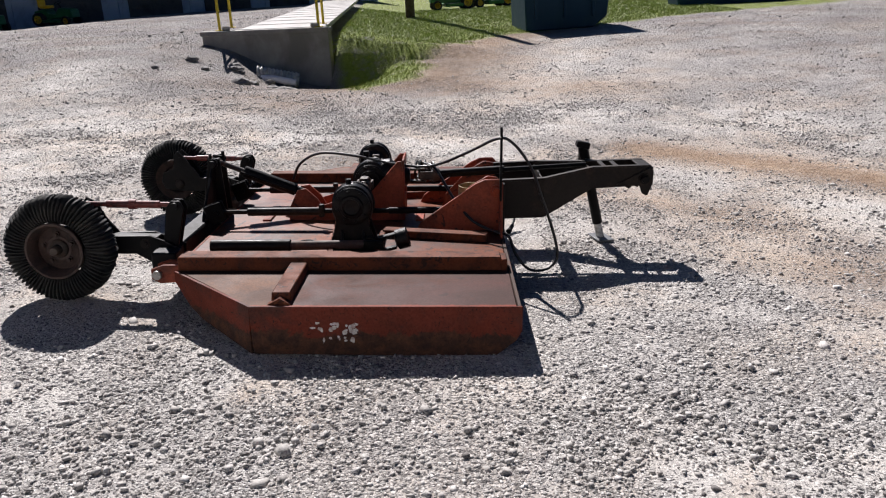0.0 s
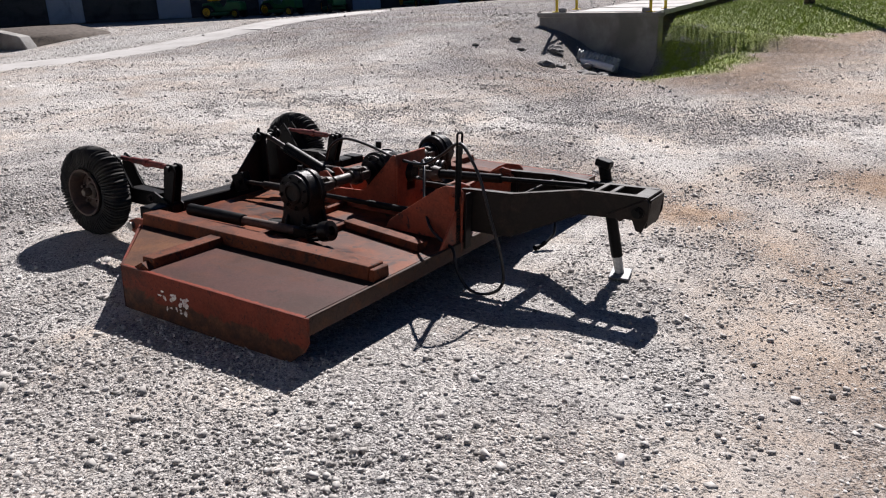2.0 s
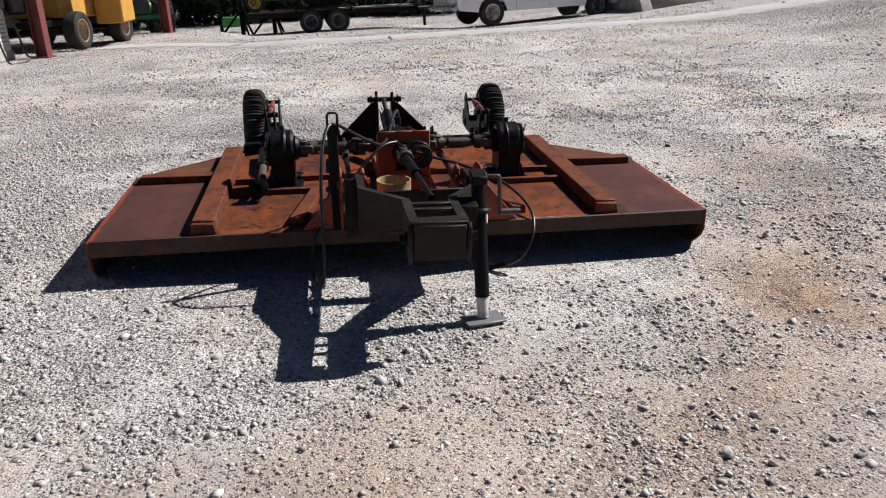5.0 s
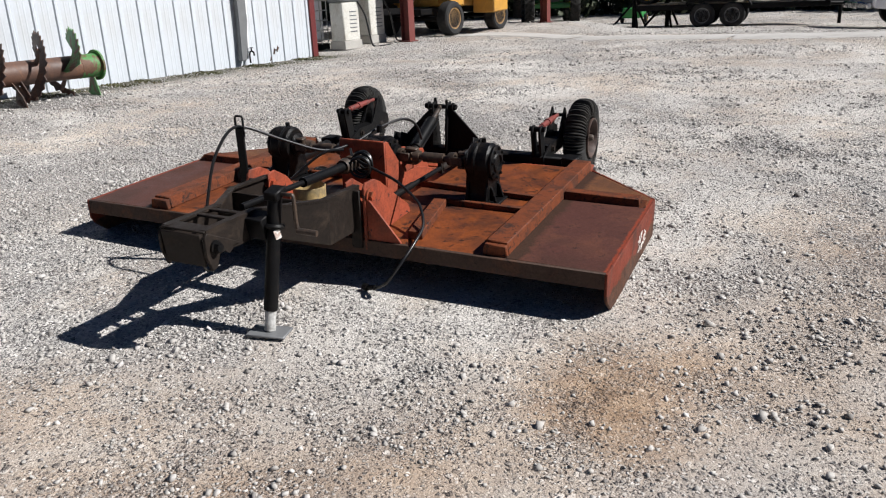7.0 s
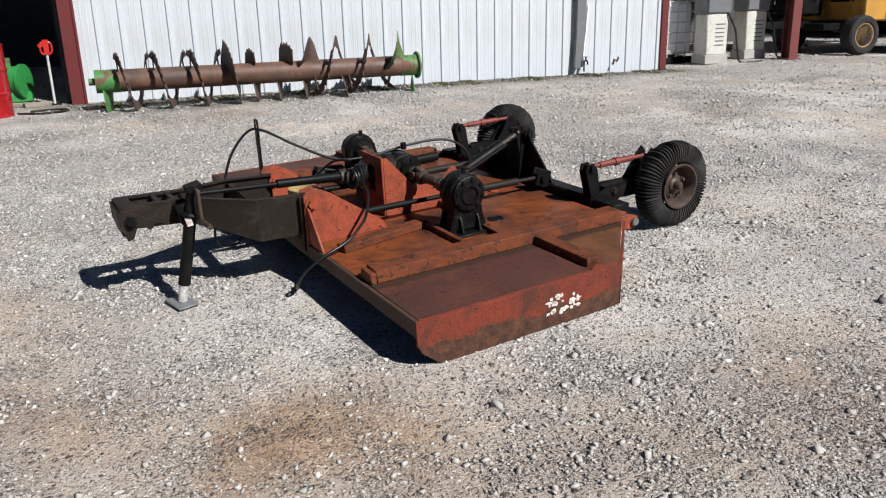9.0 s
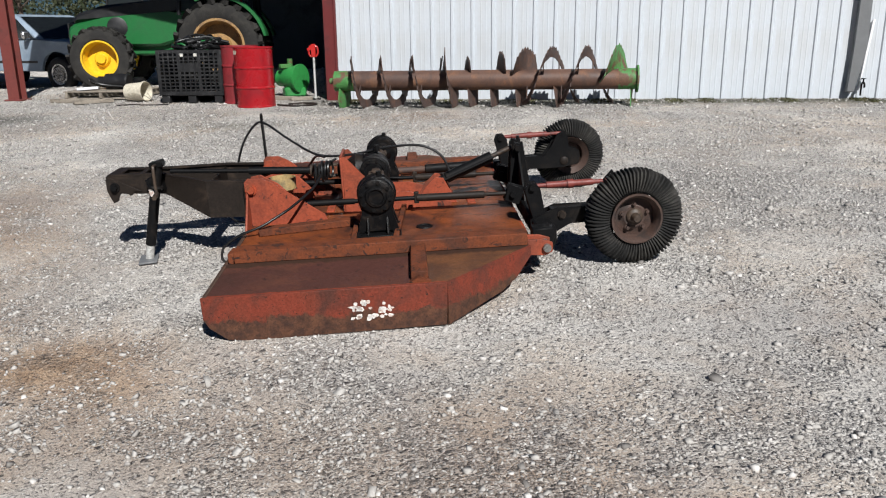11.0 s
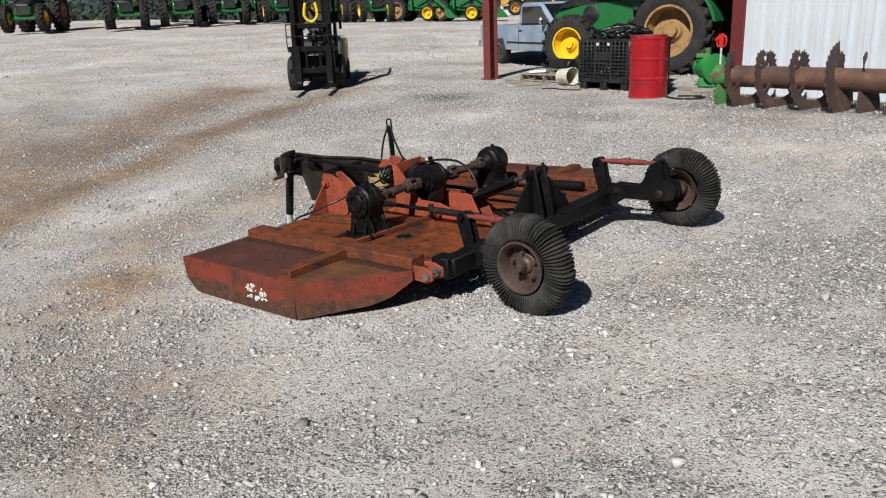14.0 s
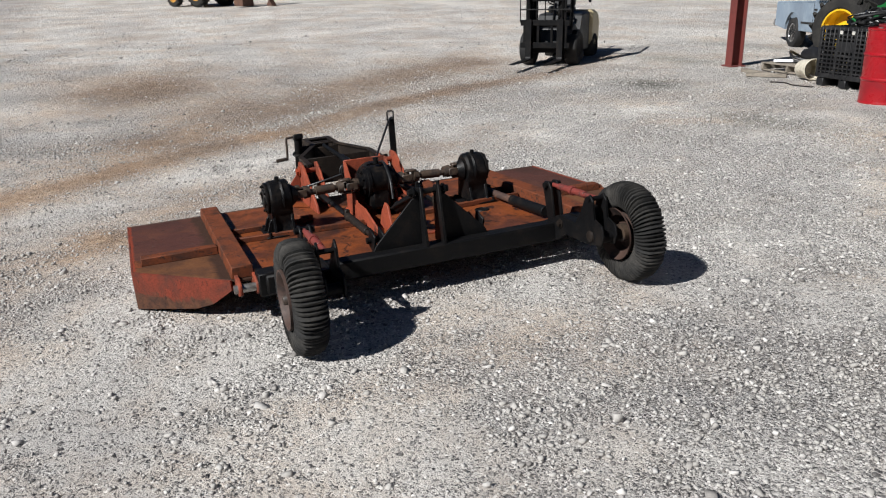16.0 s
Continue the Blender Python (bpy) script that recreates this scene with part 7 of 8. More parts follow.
# flat-deck trailer behind the white pickup
def make_trailer(m):
    root = empty("equipment_trailer", m, "black tandem-axle equipment trailer loaded with green machinery", "trailer")
    for s in (-1, 1):
        for x in (-0.42, 0.42):
            road_wheel(root, (x, s * 1.0, 0.36), 0.36, 0.22, s, SPOUT)
        bm = prism(B(), [(-0.95, 0.62), (-0.85, 0.80), (0.85, 0.80), (0.95, 0.62), (0.90, 0.62), (0.82, 0.76), (-0.82, 0.76), (-0.90, 0.62)], "y", *ypts(s, 0.86, 1.14), 0.004)
        part("mudguard", bm, BLACK, root)
        bm = B()
        box(bm, (0.3, s * 0.84, 0.60), (5.4, 0.10, 0.16), bev=0.01)
        part("side_rail", bm, BLACK, root)
    for i in range(8):
        part("deck_board", box(B(), (0.3, -0.74 + 0.21 * i, 0.70), (5.3, 0.19, 0.04), bev=0.004), WOOD, root)
    bm = B()
    cyl(bm, (2.9, 0.75, 0.60), (4.3, 0.0, 0.55), 0.06, n=10)
    cyl(bm, (2.9, -0.75, 0.60), (4.3, 0.0, 0.55), 0.06, n=10)
    box(bm, (4.35, 0, 0.56), (0.3, 0.12, 0.12), bev=0.02)
    part("drawbar", bm, BLACK, root)
    bm = cyl(B(), (3.3, 0.0, 0.0), (3.3, 0.0, 0.9), 0.05, n=10)
    part("jack_leg", bm, BLACK, root)
    for y in (-0.55, 0.55):
        bm = B()
        for q in (-0.16, 0.16):
            cyl(bm, (-2.35, y + q, 0.60), (-2.55, y + q, 1.75), 0.03, n=8)
        for k in range(5):
            cyl(bm, (-2.38 - 0.04 * k, y - 0.16, 0.75 + 0.22 * k), (-2.38 - 0.04 * k, y + 0.16, 0.75 + 0.22 * k), 0.02, n=6)
        part("ramp", bm, BLACK, root, "folded-up ladder ramp")
    return root


tr = heading((-22.58, 3.69), (-22.60, 4.52))
make_trailer(tr)
hop = empty("spreader_hopper", tr @ Matrix.Translation((0.1, 0, 0.72)), "black steel spreader hopper riding on a trailer", "farm implement")
bm = prism(B(), [(-0.45, 0.05), (0.45, 0.05), (0.95, 0.55), (0.95, 1.15), (-0.95, 1.15), (-0.95, 0.55)], "y", -0.8, 0.8, 0.04)
part("hopper", bm, BLACK, hop)
bm = B()
box(bm, (0, 0, 1.17), (2.0, 1.72, 0.08), bev=0.02)
part("rim", bm, BLACK, hop)
load = empty("tillage_frame", tr @ Matrix.Translation((2.2, 0, 0.72)), "folded green tillage frame chained on a trailer", "farm implement")
rng = random.Random(12)
for i in range(9):
    bm = B()
    x = -1.1 + 0.30 * i
    box(bm, (x, 0, 0.35 + 0.1 * (i % 3)), (0.08, 1.5, 0.08), (rng.uniform(-12, 12), 0, rng.uniform(-25, 25)), 0.01)
    cyl(bm, (x, 0.5, 0.02), (x + 0.3, 0.2, 0.9), 0.03, n=8)
    part("frame_bar", bm, GREEN, load)
for i in range(4):
    bm = lathe(B(), [(0.05, -0.08), (0.24, -0.10), (0.27, -0.05), (0.27, 0.05), (0.24, 0.10), (0.05, 0.08)], (1.0 - 0.55 * i, 0.72, 0.26), (0, 1, 0), 24)
    part("gauge_wheel", bm, TYRE, load)
ut = empty("utility_vehicle", tr @ Matrix.Translation((-1.4, 0, 0.72)), "small green and yellow utility vehicle on the trailer", "utility vehicle")
bm = B()
prism(bm, [(-1.1, 0.30), (-1.1, 0.85), (-0.1, 0.85), (0.1, 0.55), (0.5, 0.55), (0.7, 0.85), (1.25, 0.75), (1.3, 0.35)], "y", -0.66, 0.66, 0.05)
part("body", bm, GREEN, ut)
bm = B()
box(bm, (0.25, 0, 0.75), (0.4, 1.1, 0.35), bev=0.06)
part("seat", bm, YELLOW, ut)
for s in (-1, 1):
    for x in (-0.7, 0.9):
        road_wheel(ut, (x, s * 0.6, 0.30), 0.30, 0.24, s, YELLOW)
    bm = pipe(B(), [(0.9, s * 0.6, 0.8), (0.5, s * 0.6, 1.6), (-0.1, s * 0.6, 1.62), (-0.2, s * 0.6, 0.85)], 0.025, 8, smooth=False)
    part("roll_bar", bm, BLACK, ut)

# two crossed stands near the trees
def stand(x, y):
    root = empty("hay_rake_mast", Matrix.Translation((x, y, gz(x, y))), "black upright implement mast on splayed legs", "farm implement", "implement masts")
    bm = cyl(B(), (0, 0, 0), (0, 0, 1.7), 0.07, n=8)
    part("mast", bm, BLACK, root)
    for a in (20, 160, 270):
        bm = cyl(B(), (0, 0, 0.8), (0.7 * math.cos(radians(a)), 0.7 * math.sin(radians(a)), 0.02), 0.035, n=8)
        part("leg", bm, BLACK, root)


stand(-22.6, 1.5)
stand(-22.8, 2.5)
small = empty("garden_cart", Matrix.Translation((-25.6, 0.9, gz(-25.6, 0.9))), "small bright green garden cart", "cart")
bm = B()
box(bm, (0, 0, 0.35), (0.8, 0.7, 0.34), bev=0.04)
part("tub", bm, LEAFGREEN, small)
for s in (-1, 1):
    road_wheel(small, (0, s * 0.42, 0.16), 0.16, 0.1, s, YELLOW)

# old yellow digger far out on the gravel
def digger(m):
    root = empty("digger", m, "rust-stained yellow digger with its bucket set down on gravel", "digger")
    for c in (-0.78, 0.78):
        tractor_wheel(root, (0.0, c, 0.62), 0.62, 0.42, 0.34, 18, 1 if c > 0 else -1, INDUSTRIAL)
        tractor_wheel(root, (-1.75, c, 0.50), 0.50, 0.30, 0.28, 16, 1 if c > 0 else -1, INDUSTRIAL)
    bm = B()
    prism(bm, [(-2.5, 0.62), (-2.5, 1.35), (-0.7, 1.55), (-0.4, 1.15), (0.75, 1.10), (0.95, 0.55), (0.3, 0.42), (-0.4, 0.50)], "y", -0.42, 0.42, 0.04)
    part("body", bm, INDUSTRIAL, root)
    for c in (-0.62, 0.62):
        part("fender", prism(B(), [(-0.66, 0.95), (-0.45, 1.32), (0.40, 1.32), (0.64, 0.98), (0.60, 0.94), (0.36, 1.26), (-0.40, 1.26), (-0.60, 0.92)], "y", c - 0.16, c + 0.16), INDUSTRIAL, root)
        part("hydraulic_ram", cyl(B(), (0.70, c * 0.5, 0.72), (1.90, c * 0.5, 1.10), 0.055, n=12), RUSTPIPE, root)
    part("seat", box(B(), (-0.25, 0, 1.45), (0.45, 0.45, 0.55), bev=0.06), BLACK, root)
    bm = box(B(), (1.25, 0, 0.66), (1.30, 0.52, 0.20), (0, -6, 0), 0.02)
    box(bm, (1.05, 0.0, 0.95), (0.14, 0.36, 0.75), (0, 14, 0), 0.02)
    part("swing_frame", bm, INDUSTRIAL, root)
    bm = prism(B(), [(1.90, 0.72), (2.02, 1.55), (1.70, 3.15), (1.95, 3.25), (2.30, 1.62), (2.36, 0.76)], "y", -0.13, 0.13, 0.02)
    part("dipper_arm", bm, INDUSTRIAL, root)
    part("boom", prism(B(), [(0.85, 1.15), (0.95, 1.30), (1.20, 2.55), (1.75, 3.30), (1.92, 3.15), (1.45, 2.45), (1.20, 1.15)], "y", -0.12, 0.12, 0.02), INDUSTRIAL, root)
    bm = prism(B(), [(1.92, 0.02), (1.90, 0.50), (2.02, 0.86), (2.40, 0.90), (2.52, 0.50), (2.56, 0.0)], "y", -0.34, 0.34, 0.03)
    part("bucket", bm, RUSTPIPE, root, "rusty brown bucket")
    bm = pipe(B(), [(2.35, 0.1, 1.05), (2.75, 0.40, 0.82), (3.25, 0.75, 0.32)], 0.05, 10)
    part("stabiliser", bm, RUSTPIPE, root)
    part("foot_pad", prism(B(), [(3.05, 0.0), (3.14, 0.14), (3.25, 0.34), (3.36, 0.12), (3.48, 0.0)], "y", 0.62, 0.90, 0.02), RUSTPIPE, root)
    return root


digger(east(35.55, 1.15, 213))

# ---- the ramp wall, grass bank and far yard ----
WX, WY = Vector((2.70, -0.41, 0)).normalized(), Vector((0.41, 2.70, 0)).normalized()
RAMP = Matrix((WX, WY, Vector((0, 0, 1)))).transposed().to_4x4()
RAMP.translation = (-5.06, 16.66, 0)
bm = prism(B(), [(0.0, 0.30), (0.62, -0.25), (1.35, -0.85), (2.73, -0.95), (2.73, 0.56), (0.0, 0.56)], "y", 0.0, 0.22, 0.01)
rw = tagged(link("retaining_wall", bm, CONCRETE), "stained concrete retaining wall in shade", "wall", kind="structure")
rw.matrix_world = RAMP
bm = B()
box(bm, (1.36, 0.11, 0.60), (2.78, 0.30, 0.09), bev=0.012)
part("coping", bm, CONCRETE, rw)
for i in range(14):
    L = 1.80
    y0 = 0.24 + i * L
    y1, z0 = y0 + L - 0.010, 0.555 + 0.010 * i
    bm = prism(B(), [(0.78 - 0.235 * y0, y0), (2.65 - 0.235 * y0, y0), (2.65 - 0.235 * y1, y1), (0.78 - 0.235 * y1, y1)], "z", z0, z0 + 0.10, 0.006)
    part("slab", bm, PALECONC, rw, "pale concrete walkway slab")


def rail(x, y, n, dx, dy):
    root = empty("safety_rail", RAMP @ Matrix.Translation((x, y, 0.645)), "yellow painted pipe safety rail on the wall", "railing", "safety rails")
    for i in range(n):
        bm = cyl(B(), (dx * i, dy * i, 0), (dx * i, dy * i, 1.20), 0.03, n=12)
        p = part("rail_post", bm, SAFETY, root)
        bm = B()
        box(bm, (dx * i, dy * i, 0.012), (0.14, 0.14, 0.02))
        part("foot", bm, SAFETY, p)
    for z in (0.80, 1.20):
        bm = cyl(B(), (0, 0, z), (dx * (n - 1), dy * (n - 1), z), 0.026, n=12)
        part("rail_bar", bm, SAFETY, root)
    return root


rail(0.36, 0.12, 2, -0.30, 1.3)
rail(2.50, 0.12, 2, -0.30, 1.3)
for x, y in ((0.50, 0.13), (2.42, 0.10)):
    rk = empty("loose_block", RAMP @ Matrix.Translation((x, y, 0.645)), "small grey block lying on the coping", "block")
    bm = B()
    box(bm, (0, 0, 0.045), (0.16, 0.11, 0.09), (4, 6, 20), 0.02)
    part("stone", bm, CONCRETE, rk)

# crumpled white sheet lying by the gully
sheet = empty("crumpled_sheet", Matrix.Translation((-3.35, 15.6, gz(-3.35, 15.6) + 0.02)), "crumpled white corrugated pipe scrap on the rocks", "scrap")
bm = pipe(B(), [(-0.32, 0.0, 0.14), (-0.1, -0.02, 0.13), (0.15, -0.05, 0.08), (0.38, -0.06, 0.03)], 0.07, 14)
part("pipe", bm, WHITECAR, sheet)

# rubble on the gully sides
def rubble(seed, count):
    rng = np.random.default_rng(seed)
    for i in range(count):
        a, r = rng.random() * 6.28, abs(rng.normal(0, 1))
        x, y = -3.0 + 1.5 * r * math.cos(a), 14.9 + 0.75 * r * math.sin(a)
        if RAMP.inverted() @ Vector((x, y, 0)) and (RAMP.inverted() @ Vector((x, y, 0))).y > -0.05 or x > -2.9:
            continue
        s = rng.uniform(0.05, 0.16)
        bm = B()
        bmesh.ops.create_icosphere(bm, subdivisions=2, radius=1.0)
        k = rng.random() * 50
        for v in bm.verts:
            v.co *= 1 + 0.35 * noise.noise(v.co * 1.3 + Vector((k, 0, 0)))
        bmesh.ops.transform(bm, matrix=Matrix.Translation((x, y, gz(x, y) + s * 0.15)) @ Matrix.Rotation(k, 4, "Z") @ Matrix.Diagonal((s * 1.3, s, s * 0.6, 1)), verts=bm.verts)
        tagged(link("rock", bm, RUBBLE), "grey limestone rock on the gully bank", "rock", "gully rocks")


rubble(2, 30)


def culvert(a, b, r):
    """The end of a corrugated drain pipe lying in the gully."""
    a, b = Vector(a), Vector(b)
    root = empty("drain_pipe", Matrix.Translation(a), "pale corrugated drain pipe end before the concrete wall", "pipe")
    L = (b - a).length
    prof = [(r + 0.014 * math.sin(i * math.pi / 3), L * i / 66) for i in range(67)]
    prof += [(r - 0.03 + 0.010 * math.sin(i * math.pi / 3), L * i / 66) for i in range(66, -1, -1)]
    part("pipe_wall", lathe(B(), prof, (0, 0, 0), b - a, 28, close=True), GALV, root, smooth=60)


culvert((-3.80, 15.72, -0.16), (-3.02, 15.98, -0.36), 0.15)

# blue steel bin on the grass
def blue_bin(m):
    root = empty("steel_bin", m, "dark blue steel skip bin standing on grass", "bin")
    bm = prism(B(), [(0, 0.0), (1.70, 0.04), (2.05, 0.30), (2.15, 1.45), (-0.05, 1.45)], "y", 0.0, 1.9, 0.03)
    part("body", bm, BLUEBIN, root)
    for i in range(3):
        bm = B()
        box(bm, (0.25 + 0.72 * i, -0.03, 0.85), (0.08, 0.06, 1.1), bev=0.01)
        part("rib", bm, BLUEBIN, root)
    bm = B()
    box(bm, (1.05, 0.95, 1.50), (2.3, 2.0, 0.10), bev=0.02)
    part("rim", bm, BLUEBIN, root)
    return root


blue_bin(Matrix.Translation((2.0, 19.9, gz(2.0, 19.9))) @ Matrix.Rotation(radians(6), 4, "Z"))
dk = empty("low_trough", Matrix.Translation((7.6, 26.5, gz(7.6, 26.5))), "low dark steel trough on the far grass", "trough")
bm = prism(B(), [(0, 0), (3.5, 0), (3.6, 0.55), (-0.1, 0.55)], "y", 0, 1.2, 0.02)
part("body", bm, BLUEBIN, dk)


def ride_mower(m, group):
    root = empty("ride_on_mower", m, "green and yellow ride-on mower parked outside", "mower", group)
    bm = prism(B(), [(-0.8, 0.25), (-0.8, 0.62), (-0.25, 0.70), (-0.15, 0.45), (0.25, 0.42), (0.35, 0.72), (0.95, 0.66), (1.0, 0.30)], "y", -0.30, 0.30, 0.04)
    part("body", bm, GREEN, root)
    bm = B()
    box(bm, (0.05, 0, 0.20), (0.75, 1.15, 0.14), bev=0.05)
    part("deck", bm, GREEN, root)
    bm = B()
    box(bm, (-0.35, 0, 0.78), (0.45, 0.46, 0.12), bev=0.04)
    box(bm, (-0.58, 0, 0.98), (0.10, 0.46, 0.40), bev=0.04)
    part("seat", bm, YELLOW, root)
    for s in (-1, 1):
        road_wheel(root, (-0.5, s * 0.42, 0.28), 0.28, 0.26, s, YELLOW)
        road_wheel(root, (0.75, s * 0.42, 0.19), 0.19, 0.16, s, YELLOW)
    bm = ring(B(), (0.20, 0, 0.92), (-0.5, 0, 0.85), 0.16, 0.014, 20, 6)
    cyl(bm, (0.35, 0, 0.68), (0.20, 0, 0.92), 0.02, n=8)
    part("steering_wheel", bm, BLACK, root)
    return root


def north_at(x, y, turn):
    return Matrix.Translation((x, y, gz(x, y))) @ Matrix.Rotation(radians(turn), 4, "Z")


mw = ride_mower(north_at(0.35, 33.6, 190), "parked mowers")
for x, y, turn in ((2.0, 34.6, 200), (-21.0, 29.4, -40), (-18.6, 32.4, -25), (-16.8, 34.8, -10), (-22.5, 27.5, 5), (-24.0, 25.5, 20)):
    copy_thing(mw, north_at(x, y, turn))

# far white workshop in shade, with its roll-up doors
FAR = Matrix.Translation((-5.1, 53.0, gz(-20, 34))) @ Matrix.Rotation(radians(232), 4, "Z")
bm = B()
box(bm, (22, -4.0, 2.4), (46, 8.0, 4.8), bev=0)
hall = tagged(link("workshop_wall", bm, HALL), "far pale-blue metal workshop wall in shade", "building", kind="structure")
hall.matrix_world = FAR
for i in range(46):
    bm = B()
    box(bm, (-0.6 + i * 1.0, 0.02, 2.4), (0.07, 0.04, 4.75), bev=0.006)
    part("siding_rib", bm, HALL, hall)
# The doors hold the dark of open, shaded bays in their colour.
for x in (1.0, 5.4, 9.8, 14.2, 18.6, 23.0, 27.4, 31.8, 36.2, 40.6):
    bm = B()
    box(bm, (x + 1.2, 0.015, 1.6), (3.0, 0.09, 3.2), bev=0.01)
    dd = part("roller_door", bm, SHADEWALL, hall, "roller door, near-black in place of a shaded opening")
    for k in range(8):
        bm = B()
        box(bm, (x + 1.2, 0.066, 0.25 + 0.4 * k), (2.9, 0.02, 0.05), bev=0.006)
        part("door_slat", bm, SHADEWALL, dd)
bm = prism(B(), [(-8.4, 4.75), (0.7, 4.75), (0.7, 4.95), (-3.8, 6.3), (-8.4, 4.95)], "x", -1.4, 45.4, 0.02)
part("roof", bm, SPOUT, hall)

# pale concrete strip along the lane
CL = [(-14.2, -0.6), (-13.0, 2.4), (-12.6, 5.4), (-12.65, 8.4), (-12.75, 11.0), (-12.6, 13.0), (-12.35, 15.1), (-12.75, 18.2), (-13.8, 22.5)]
strip = None
for k, ((ax, ay), (bx, by)) in enumerate(zip(CL, CL[1:])):
    bm = B()
    rows = []
    n = 8
    nx, ny = Vector((by - ay, ax - bx)).normalized()
    for i in range(n + 1):
        t = 0.003 + 0.994 * i / n
        x, y = ax + (bx - ax) * t, ay + (by - ay) * t
        rows.append([bm.verts.new((x + nx * q, y + ny * q, gz(x + nx * q, y + ny * q) + h)) for q, h in ((-0.72, -0.05), (-0.60, 0.016), (0.0, 0.024), (0.60, 0.016), (0.72, -0.05))])
    for p, q in zip(rows, rows[1:]):
        for j in range(4):
            bm.faces.new((p[j], q[j], q[j + 1], p[j + 1]))
    if strip is None:
        strip = tagged(link("concrete_strip", bm, PALECONC), "pale concrete strip beside the gravel lane", "pavement", kind="structure")
    else:
        part("slab", bm, PALECONC, strip)

# low concrete loading edge with its earth ramp
bm = prism(B(), [(0.0, -0.2), (0.0, 0.55), (2.6, 0.62), (4.6, 0.40), (5.2, -0.2)], "y", 0.0, 0.35, 0.03)
lw = tagged(link("loading_edge", bm, CONCRETE), "low concrete loading edge with dark soil behind", "wall", kind="structure")
lw.matrix_world = Matrix.Translation((-23.8, 13.6, gz(-20.5, 13.2))) @ Matrix.Rotation(radians(-2), 4, "Z")
soil = B()
prism(soil, [(0.2, -0.2), (0.3, 0.50), (2.6, 0.55), (4.4, 0.36), (5.0, -0.2)], "y", 0.36, 3.0, 0.05)
part("soil_fill", soil, BARK, lw)


# ---- trees ----
def leaf_cloud(centres, per, size, seed, spread):
    rng = np.random.default_rng(seed)
    c = np.repeat(np.asarray(centres, float), per, axis=0)
    m = len(c)
    d = rng.normal(0, 1, (m, 3))
    d /= np.linalg.norm(d, axis=1)[:, None]
    p = c[:, :3] + d * (c[:, 3:4] * spread * rng.random((m, 1)) ** 0.45)
    u = rng.normal(0, 1, (m, 3))
    u /= np.linalg.norm(u, axis=1)[:, None]
    v = np.cross(u, d + 0.3 * rng.normal(0, 1, (m, 3)))
    v /= np.linalg.norm(v, axis=1)[:, None]
    s = size * rng.uniform(0.6, 1.4, (m, 1))
    quad = np.stack([p - u * s, p - v * s * 0.55, p + u * s, p + v * s * 0.55], 1).reshape(-1, 3)
    return quad, np.arange(4 * m).reshape(-1, 4)


def make_tree(m, seed, tall, label):
    root = empty("tree", m, label, "tree", "yard trees")
    rng = random.Random(seed)
    bm = B()
    tips = []
    trunk = [(0, 0, -0.2), (0.05, 0.03, tall * 0.18), (0.12, -0.05, tall * 0.36), (0.05, 0.05, tall * 0.55)]
    for a, b, r0, r1 in zip(trunk, trunk[1:], (0.30, 0.24, 0.18), (0.24, 0.18, 0.10)):
        cyl(bm, a, b, r0, r1, n=10)
    for i in range(11):
        z = tall * rng.uniform(0.24, 0.55)
        a = rng.uniform(0, 6.28)
        L = tall * rng.uniform(0.16, 0.30)
        p0 = Vector((0.06, 0, z))
        p1 = p0 + Vector((math.cos(a) * L * 0.6, math.sin(a) * L * 0.6, L * 0.45))
        p2 = p1 + Vector((math.cos(a + 0.4) * L * 0.5, math.sin(a + 0.4) * L * 0.5, L * 0.40))
        cyl(bm, p0, p1, 0.08, 0.05, n=7)
        cyl(bm, p1, p2, 0.05, 0.02, n=6)
        tips += [p1, p2, p1.lerp(p2, 0.5)]
    part("trunk", bm, BARK, root)
    cen = [(t.x, t.y, t.z, tall * rng.uniform(0.07, 0.13)) for t in tips]
    cen += [(rng.gauss(0, tall * 0.12), rng.gauss(0, tall * 0.12), tall * rng.uniform(0.5, 0.92), tall * rng.uniform(0.07, 0.12)) for _ in range(26)]
    v, f = leaf_cloud(cen, 46, 0.20, seed, 1.0)
    ob = scattered("crown", v, f, LEAF, "", "")
    del ob["kind"]
    ob.parent = root
    return root


t1 = make_tree(Matrix.Translation((-41, 2, gz(-41, 2))), 3, 8.5, "broad green shade tree behind the yard")
t2 = make_tree(Matrix.Translation((-33, -6, gz(-33, -6))), 8, 11.0, "tall dark green tree behind the yard")
place = random.Random(21)
for i in range(26):
    if i < 13:
        x, y = -36 - place.uniform(0, 14), -26 + 3.6 * i + place.uniform(-1, 1)
    else:
        a = radians(-62 + 4.4 * (i - 13) + place.uniform(-1.5, 1.5))
        r = place.uniform(62, 78)
        x, y = r * math.cos(a), r * math.sin(a)
    copy_thing(t2 if i % 3 else t1, Matrix.Translation((x, y, gz(x, y) - 0.1)) @ Matrix.Rotation(place.uniform(0, 6.28), 4, "Z"))["label"] = "tall dark green tree behind the yard"

# far woods closing the view all round
rng = np.random.default_rng(17)
cen = []
for i in range(330):
    a = 2 * math.pi * i / 330 + rng.normal(0, 0.01)
    r = 100 + rng.normal(0, 6)
    x, y = r * math.cos(a), r * math.sin(a)
    for k in range(5):
        cen.append((x + rng.normal(0, 2), y + rng.normal(0, 2), gz(x, y) + 0.9 + 1.9 * k + rng.normal(0, 0.6), 2.6 + rng.random()))
v, f = leaf_cloud(cen, 120, 0.30, 19, 1.0)
scattered("far_woods", v, f, LEAF, "dark green woods far behind the yard", "woods")

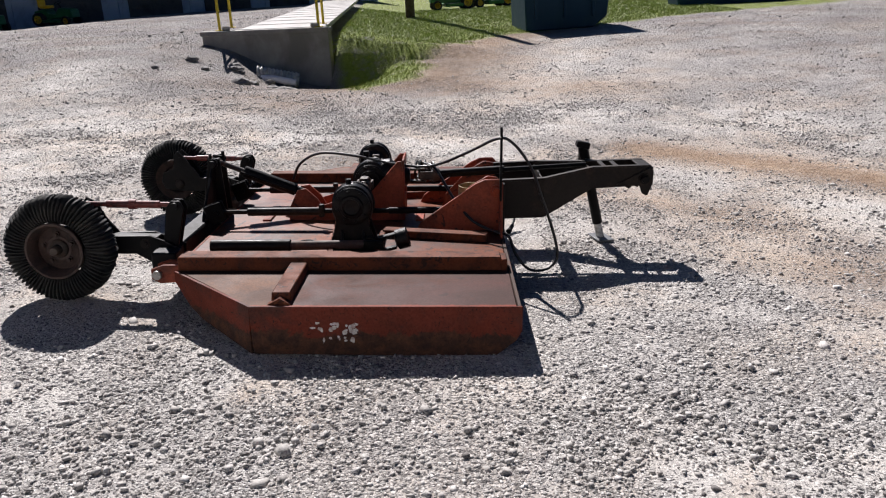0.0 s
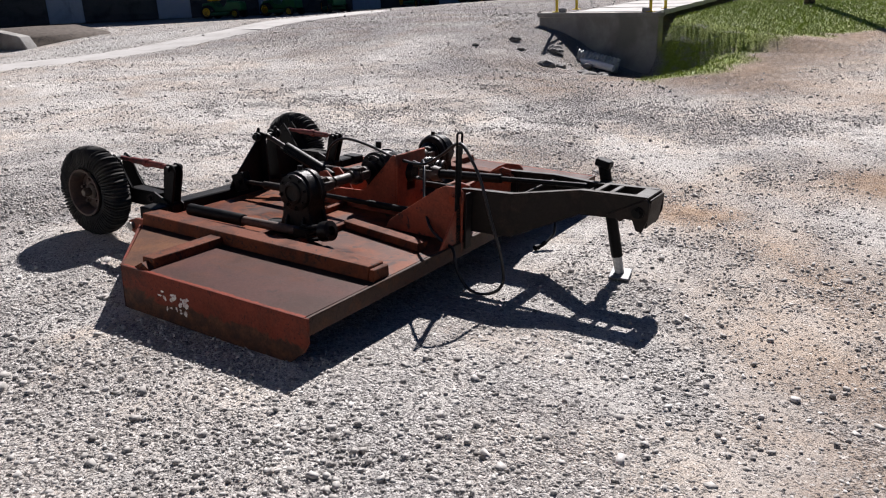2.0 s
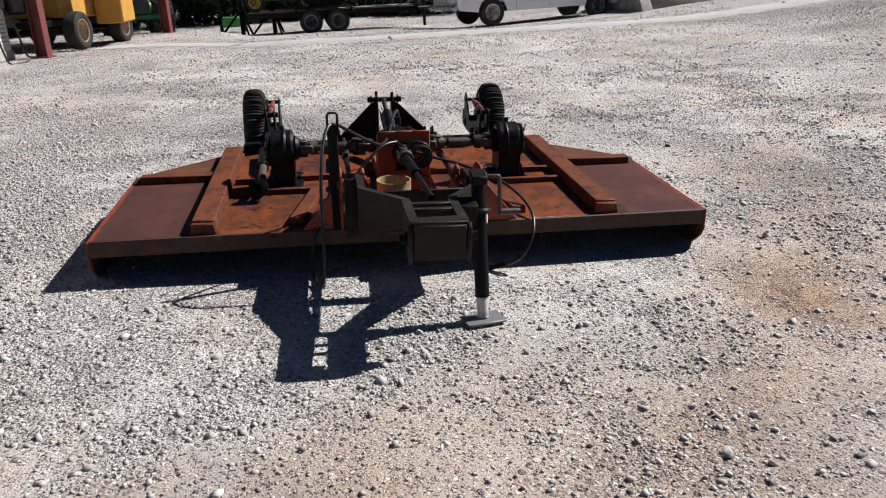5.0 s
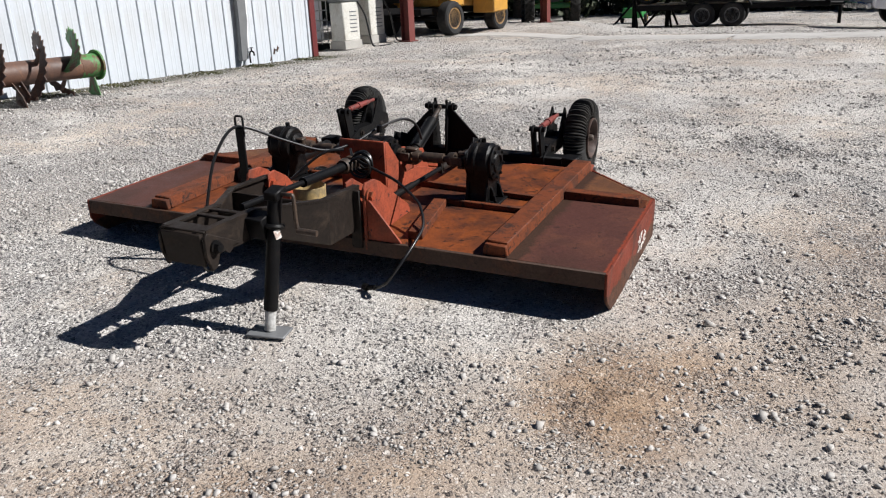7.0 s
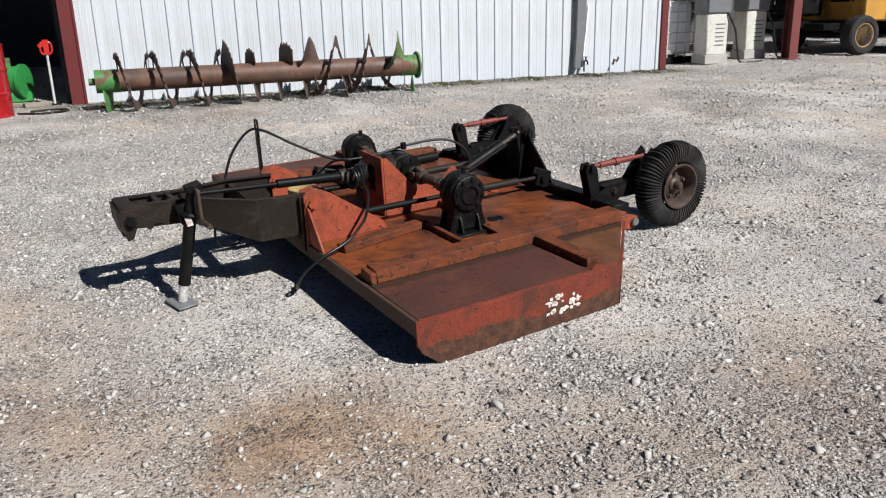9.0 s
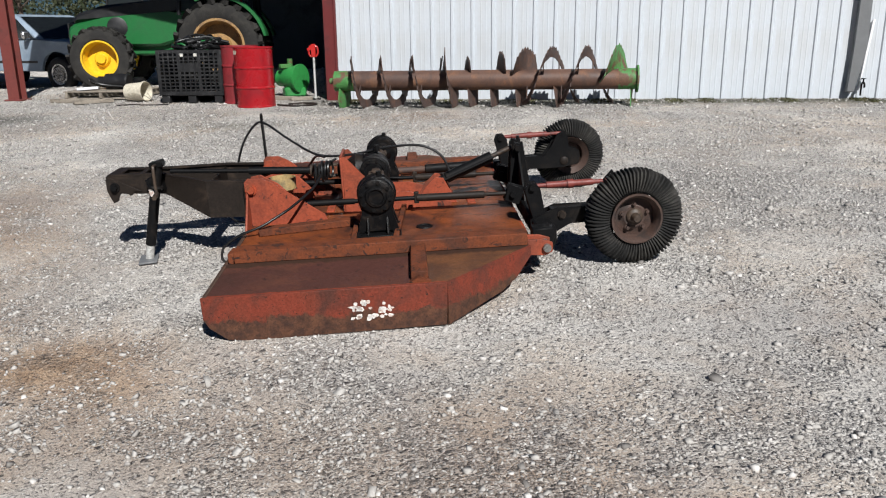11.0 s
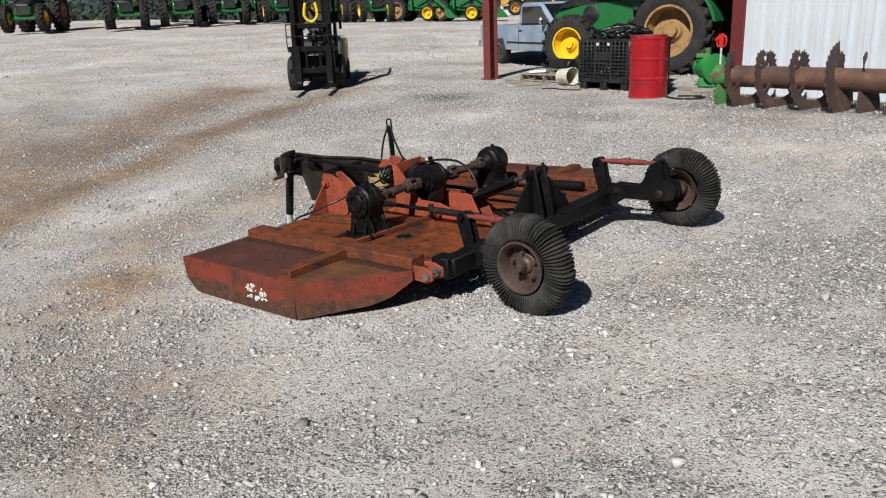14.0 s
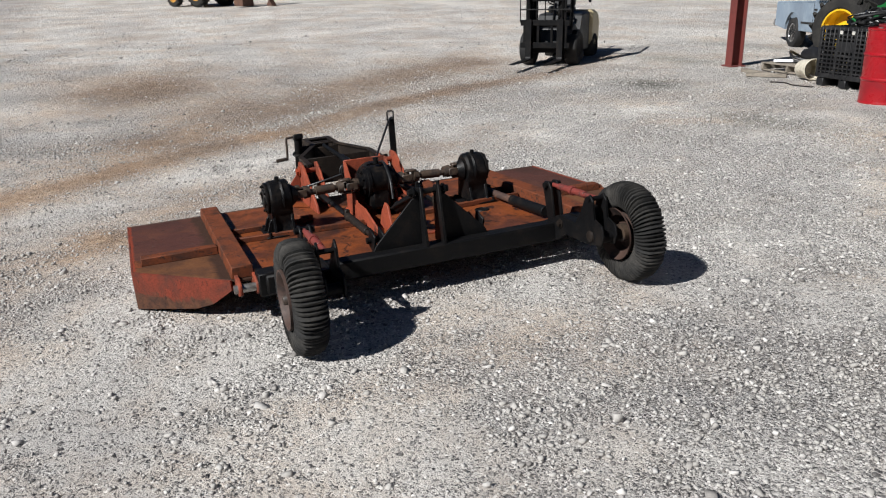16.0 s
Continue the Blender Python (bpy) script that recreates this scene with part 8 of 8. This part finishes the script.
# dark undergrowth below the western trees
rng = np.random.default_rng(23)
cen = []
for i in range(150):
    y = -34 + 54 * i / 150
    x = -34 - 0.10 * max(y, 0) + rng.normal(0, 1.0)
    for k in range(3):
        cen.append((x + rng.normal(0, 0.8), y + rng.normal(0, 0.5), gz(x, y) + 0.5 + 1.1 * k + rng.normal(0, 0.3), 1.0 + 0.5 * rng.random()))
v, f = leaf_cloud(cen, 90, 0.20, 29, 1.0)
scattered("undergrowth", v, f, LEAF, "dense dark green undergrowth below the trees", "bushes")

# wooden pole on the bank
pole = empty("utility_pole", north_at(-1.2, 27.6, 0), "weathered wooden utility pole standing in the grass", "utility pole")
bm = cyl(B(), (0, 0, -0.2), (0.05, 0, 9.2), 0.16, 0.11, n=16)
part("shaft", bm, BARK, pole)

# grass on the bank
def make_grass(count, seed):
    rng = np.random.default_rng(seed)
    x, y = rng.uniform(-3.6, 8.5, count), 12.3 + 22 * rng.random(count) ** 1.4
    keep = rng.random(count) < zone_grass(x, y) * 1.05 - 0.08
    x, y = x[keep], y[keep]
    m = len(x)
    h, a = rng.uniform(0.02, 0.055, m) * (1 + 0.6 * (rng.random(m) < 0.08)), rng.random(m) * 6.28
    lean = rng.normal(0, 0.035, (m, 2))
    wv = np.stack([np.cos(a), np.sin(a)], -1) * (0.006 + 0.0006 * (y - 12))[:, None]
    z = height(x, y)
    p = np.stack([x, y], -1)
    tri = np.stack([np.c_[p - wv, z - 0.005], np.c_[p + wv, z - 0.005], np.c_[p + lean, z + h]], 1).reshape(-1, 3)
    scattered("grass", tri, np.arange(3 * m).reshape(-1, 3), GRASS, "short green grass on the bank", "grass")


make_grass(150000, 31)

# moss and weeds at the foot of the shed wall
def make_weeds(count, seed):
    rng = np.random.default_rng(seed)
    s, d = rng.uniform(-0.2, 9.6, count), 0.05 + 0.60 * rng.random(count) ** 2.0
    clump = np.sin(s * 5.1) + np.sin(s * 11.7 + 2) + rng.normal(0, 0.5, count)
    s, d = s[clump > 0.7], d[clump > 0.7]
    x, y = -8.83 + 0.985 * s + 0.1725 * d, -1.59 - 0.1725 * s + 0.985 * d
    m = len(x)
    a, h = rng.random(m) * 6.28, rng.uniform(0.008, 0.035, m)
    wv = np.stack([np.cos(a), np.sin(a)], -1) * 0.012
    z, p, lean = height(x, y), np.stack([x, y], -1), rng.normal(0, 0.03, (m, 2))
    tri = np.stack([np.c_[p - wv, z - 0.005], np.c_[p + wv, z - 0.005], np.c_[p + lean, z + h]], 1).reshape(-1, 3)
    scattered("weeds", tri, np.arange(3 * m).reshape(-1, 3), MOSS, "low brown-green weeds along the foot of the shed wall", "weeds")


make_weeds(14000, 6)
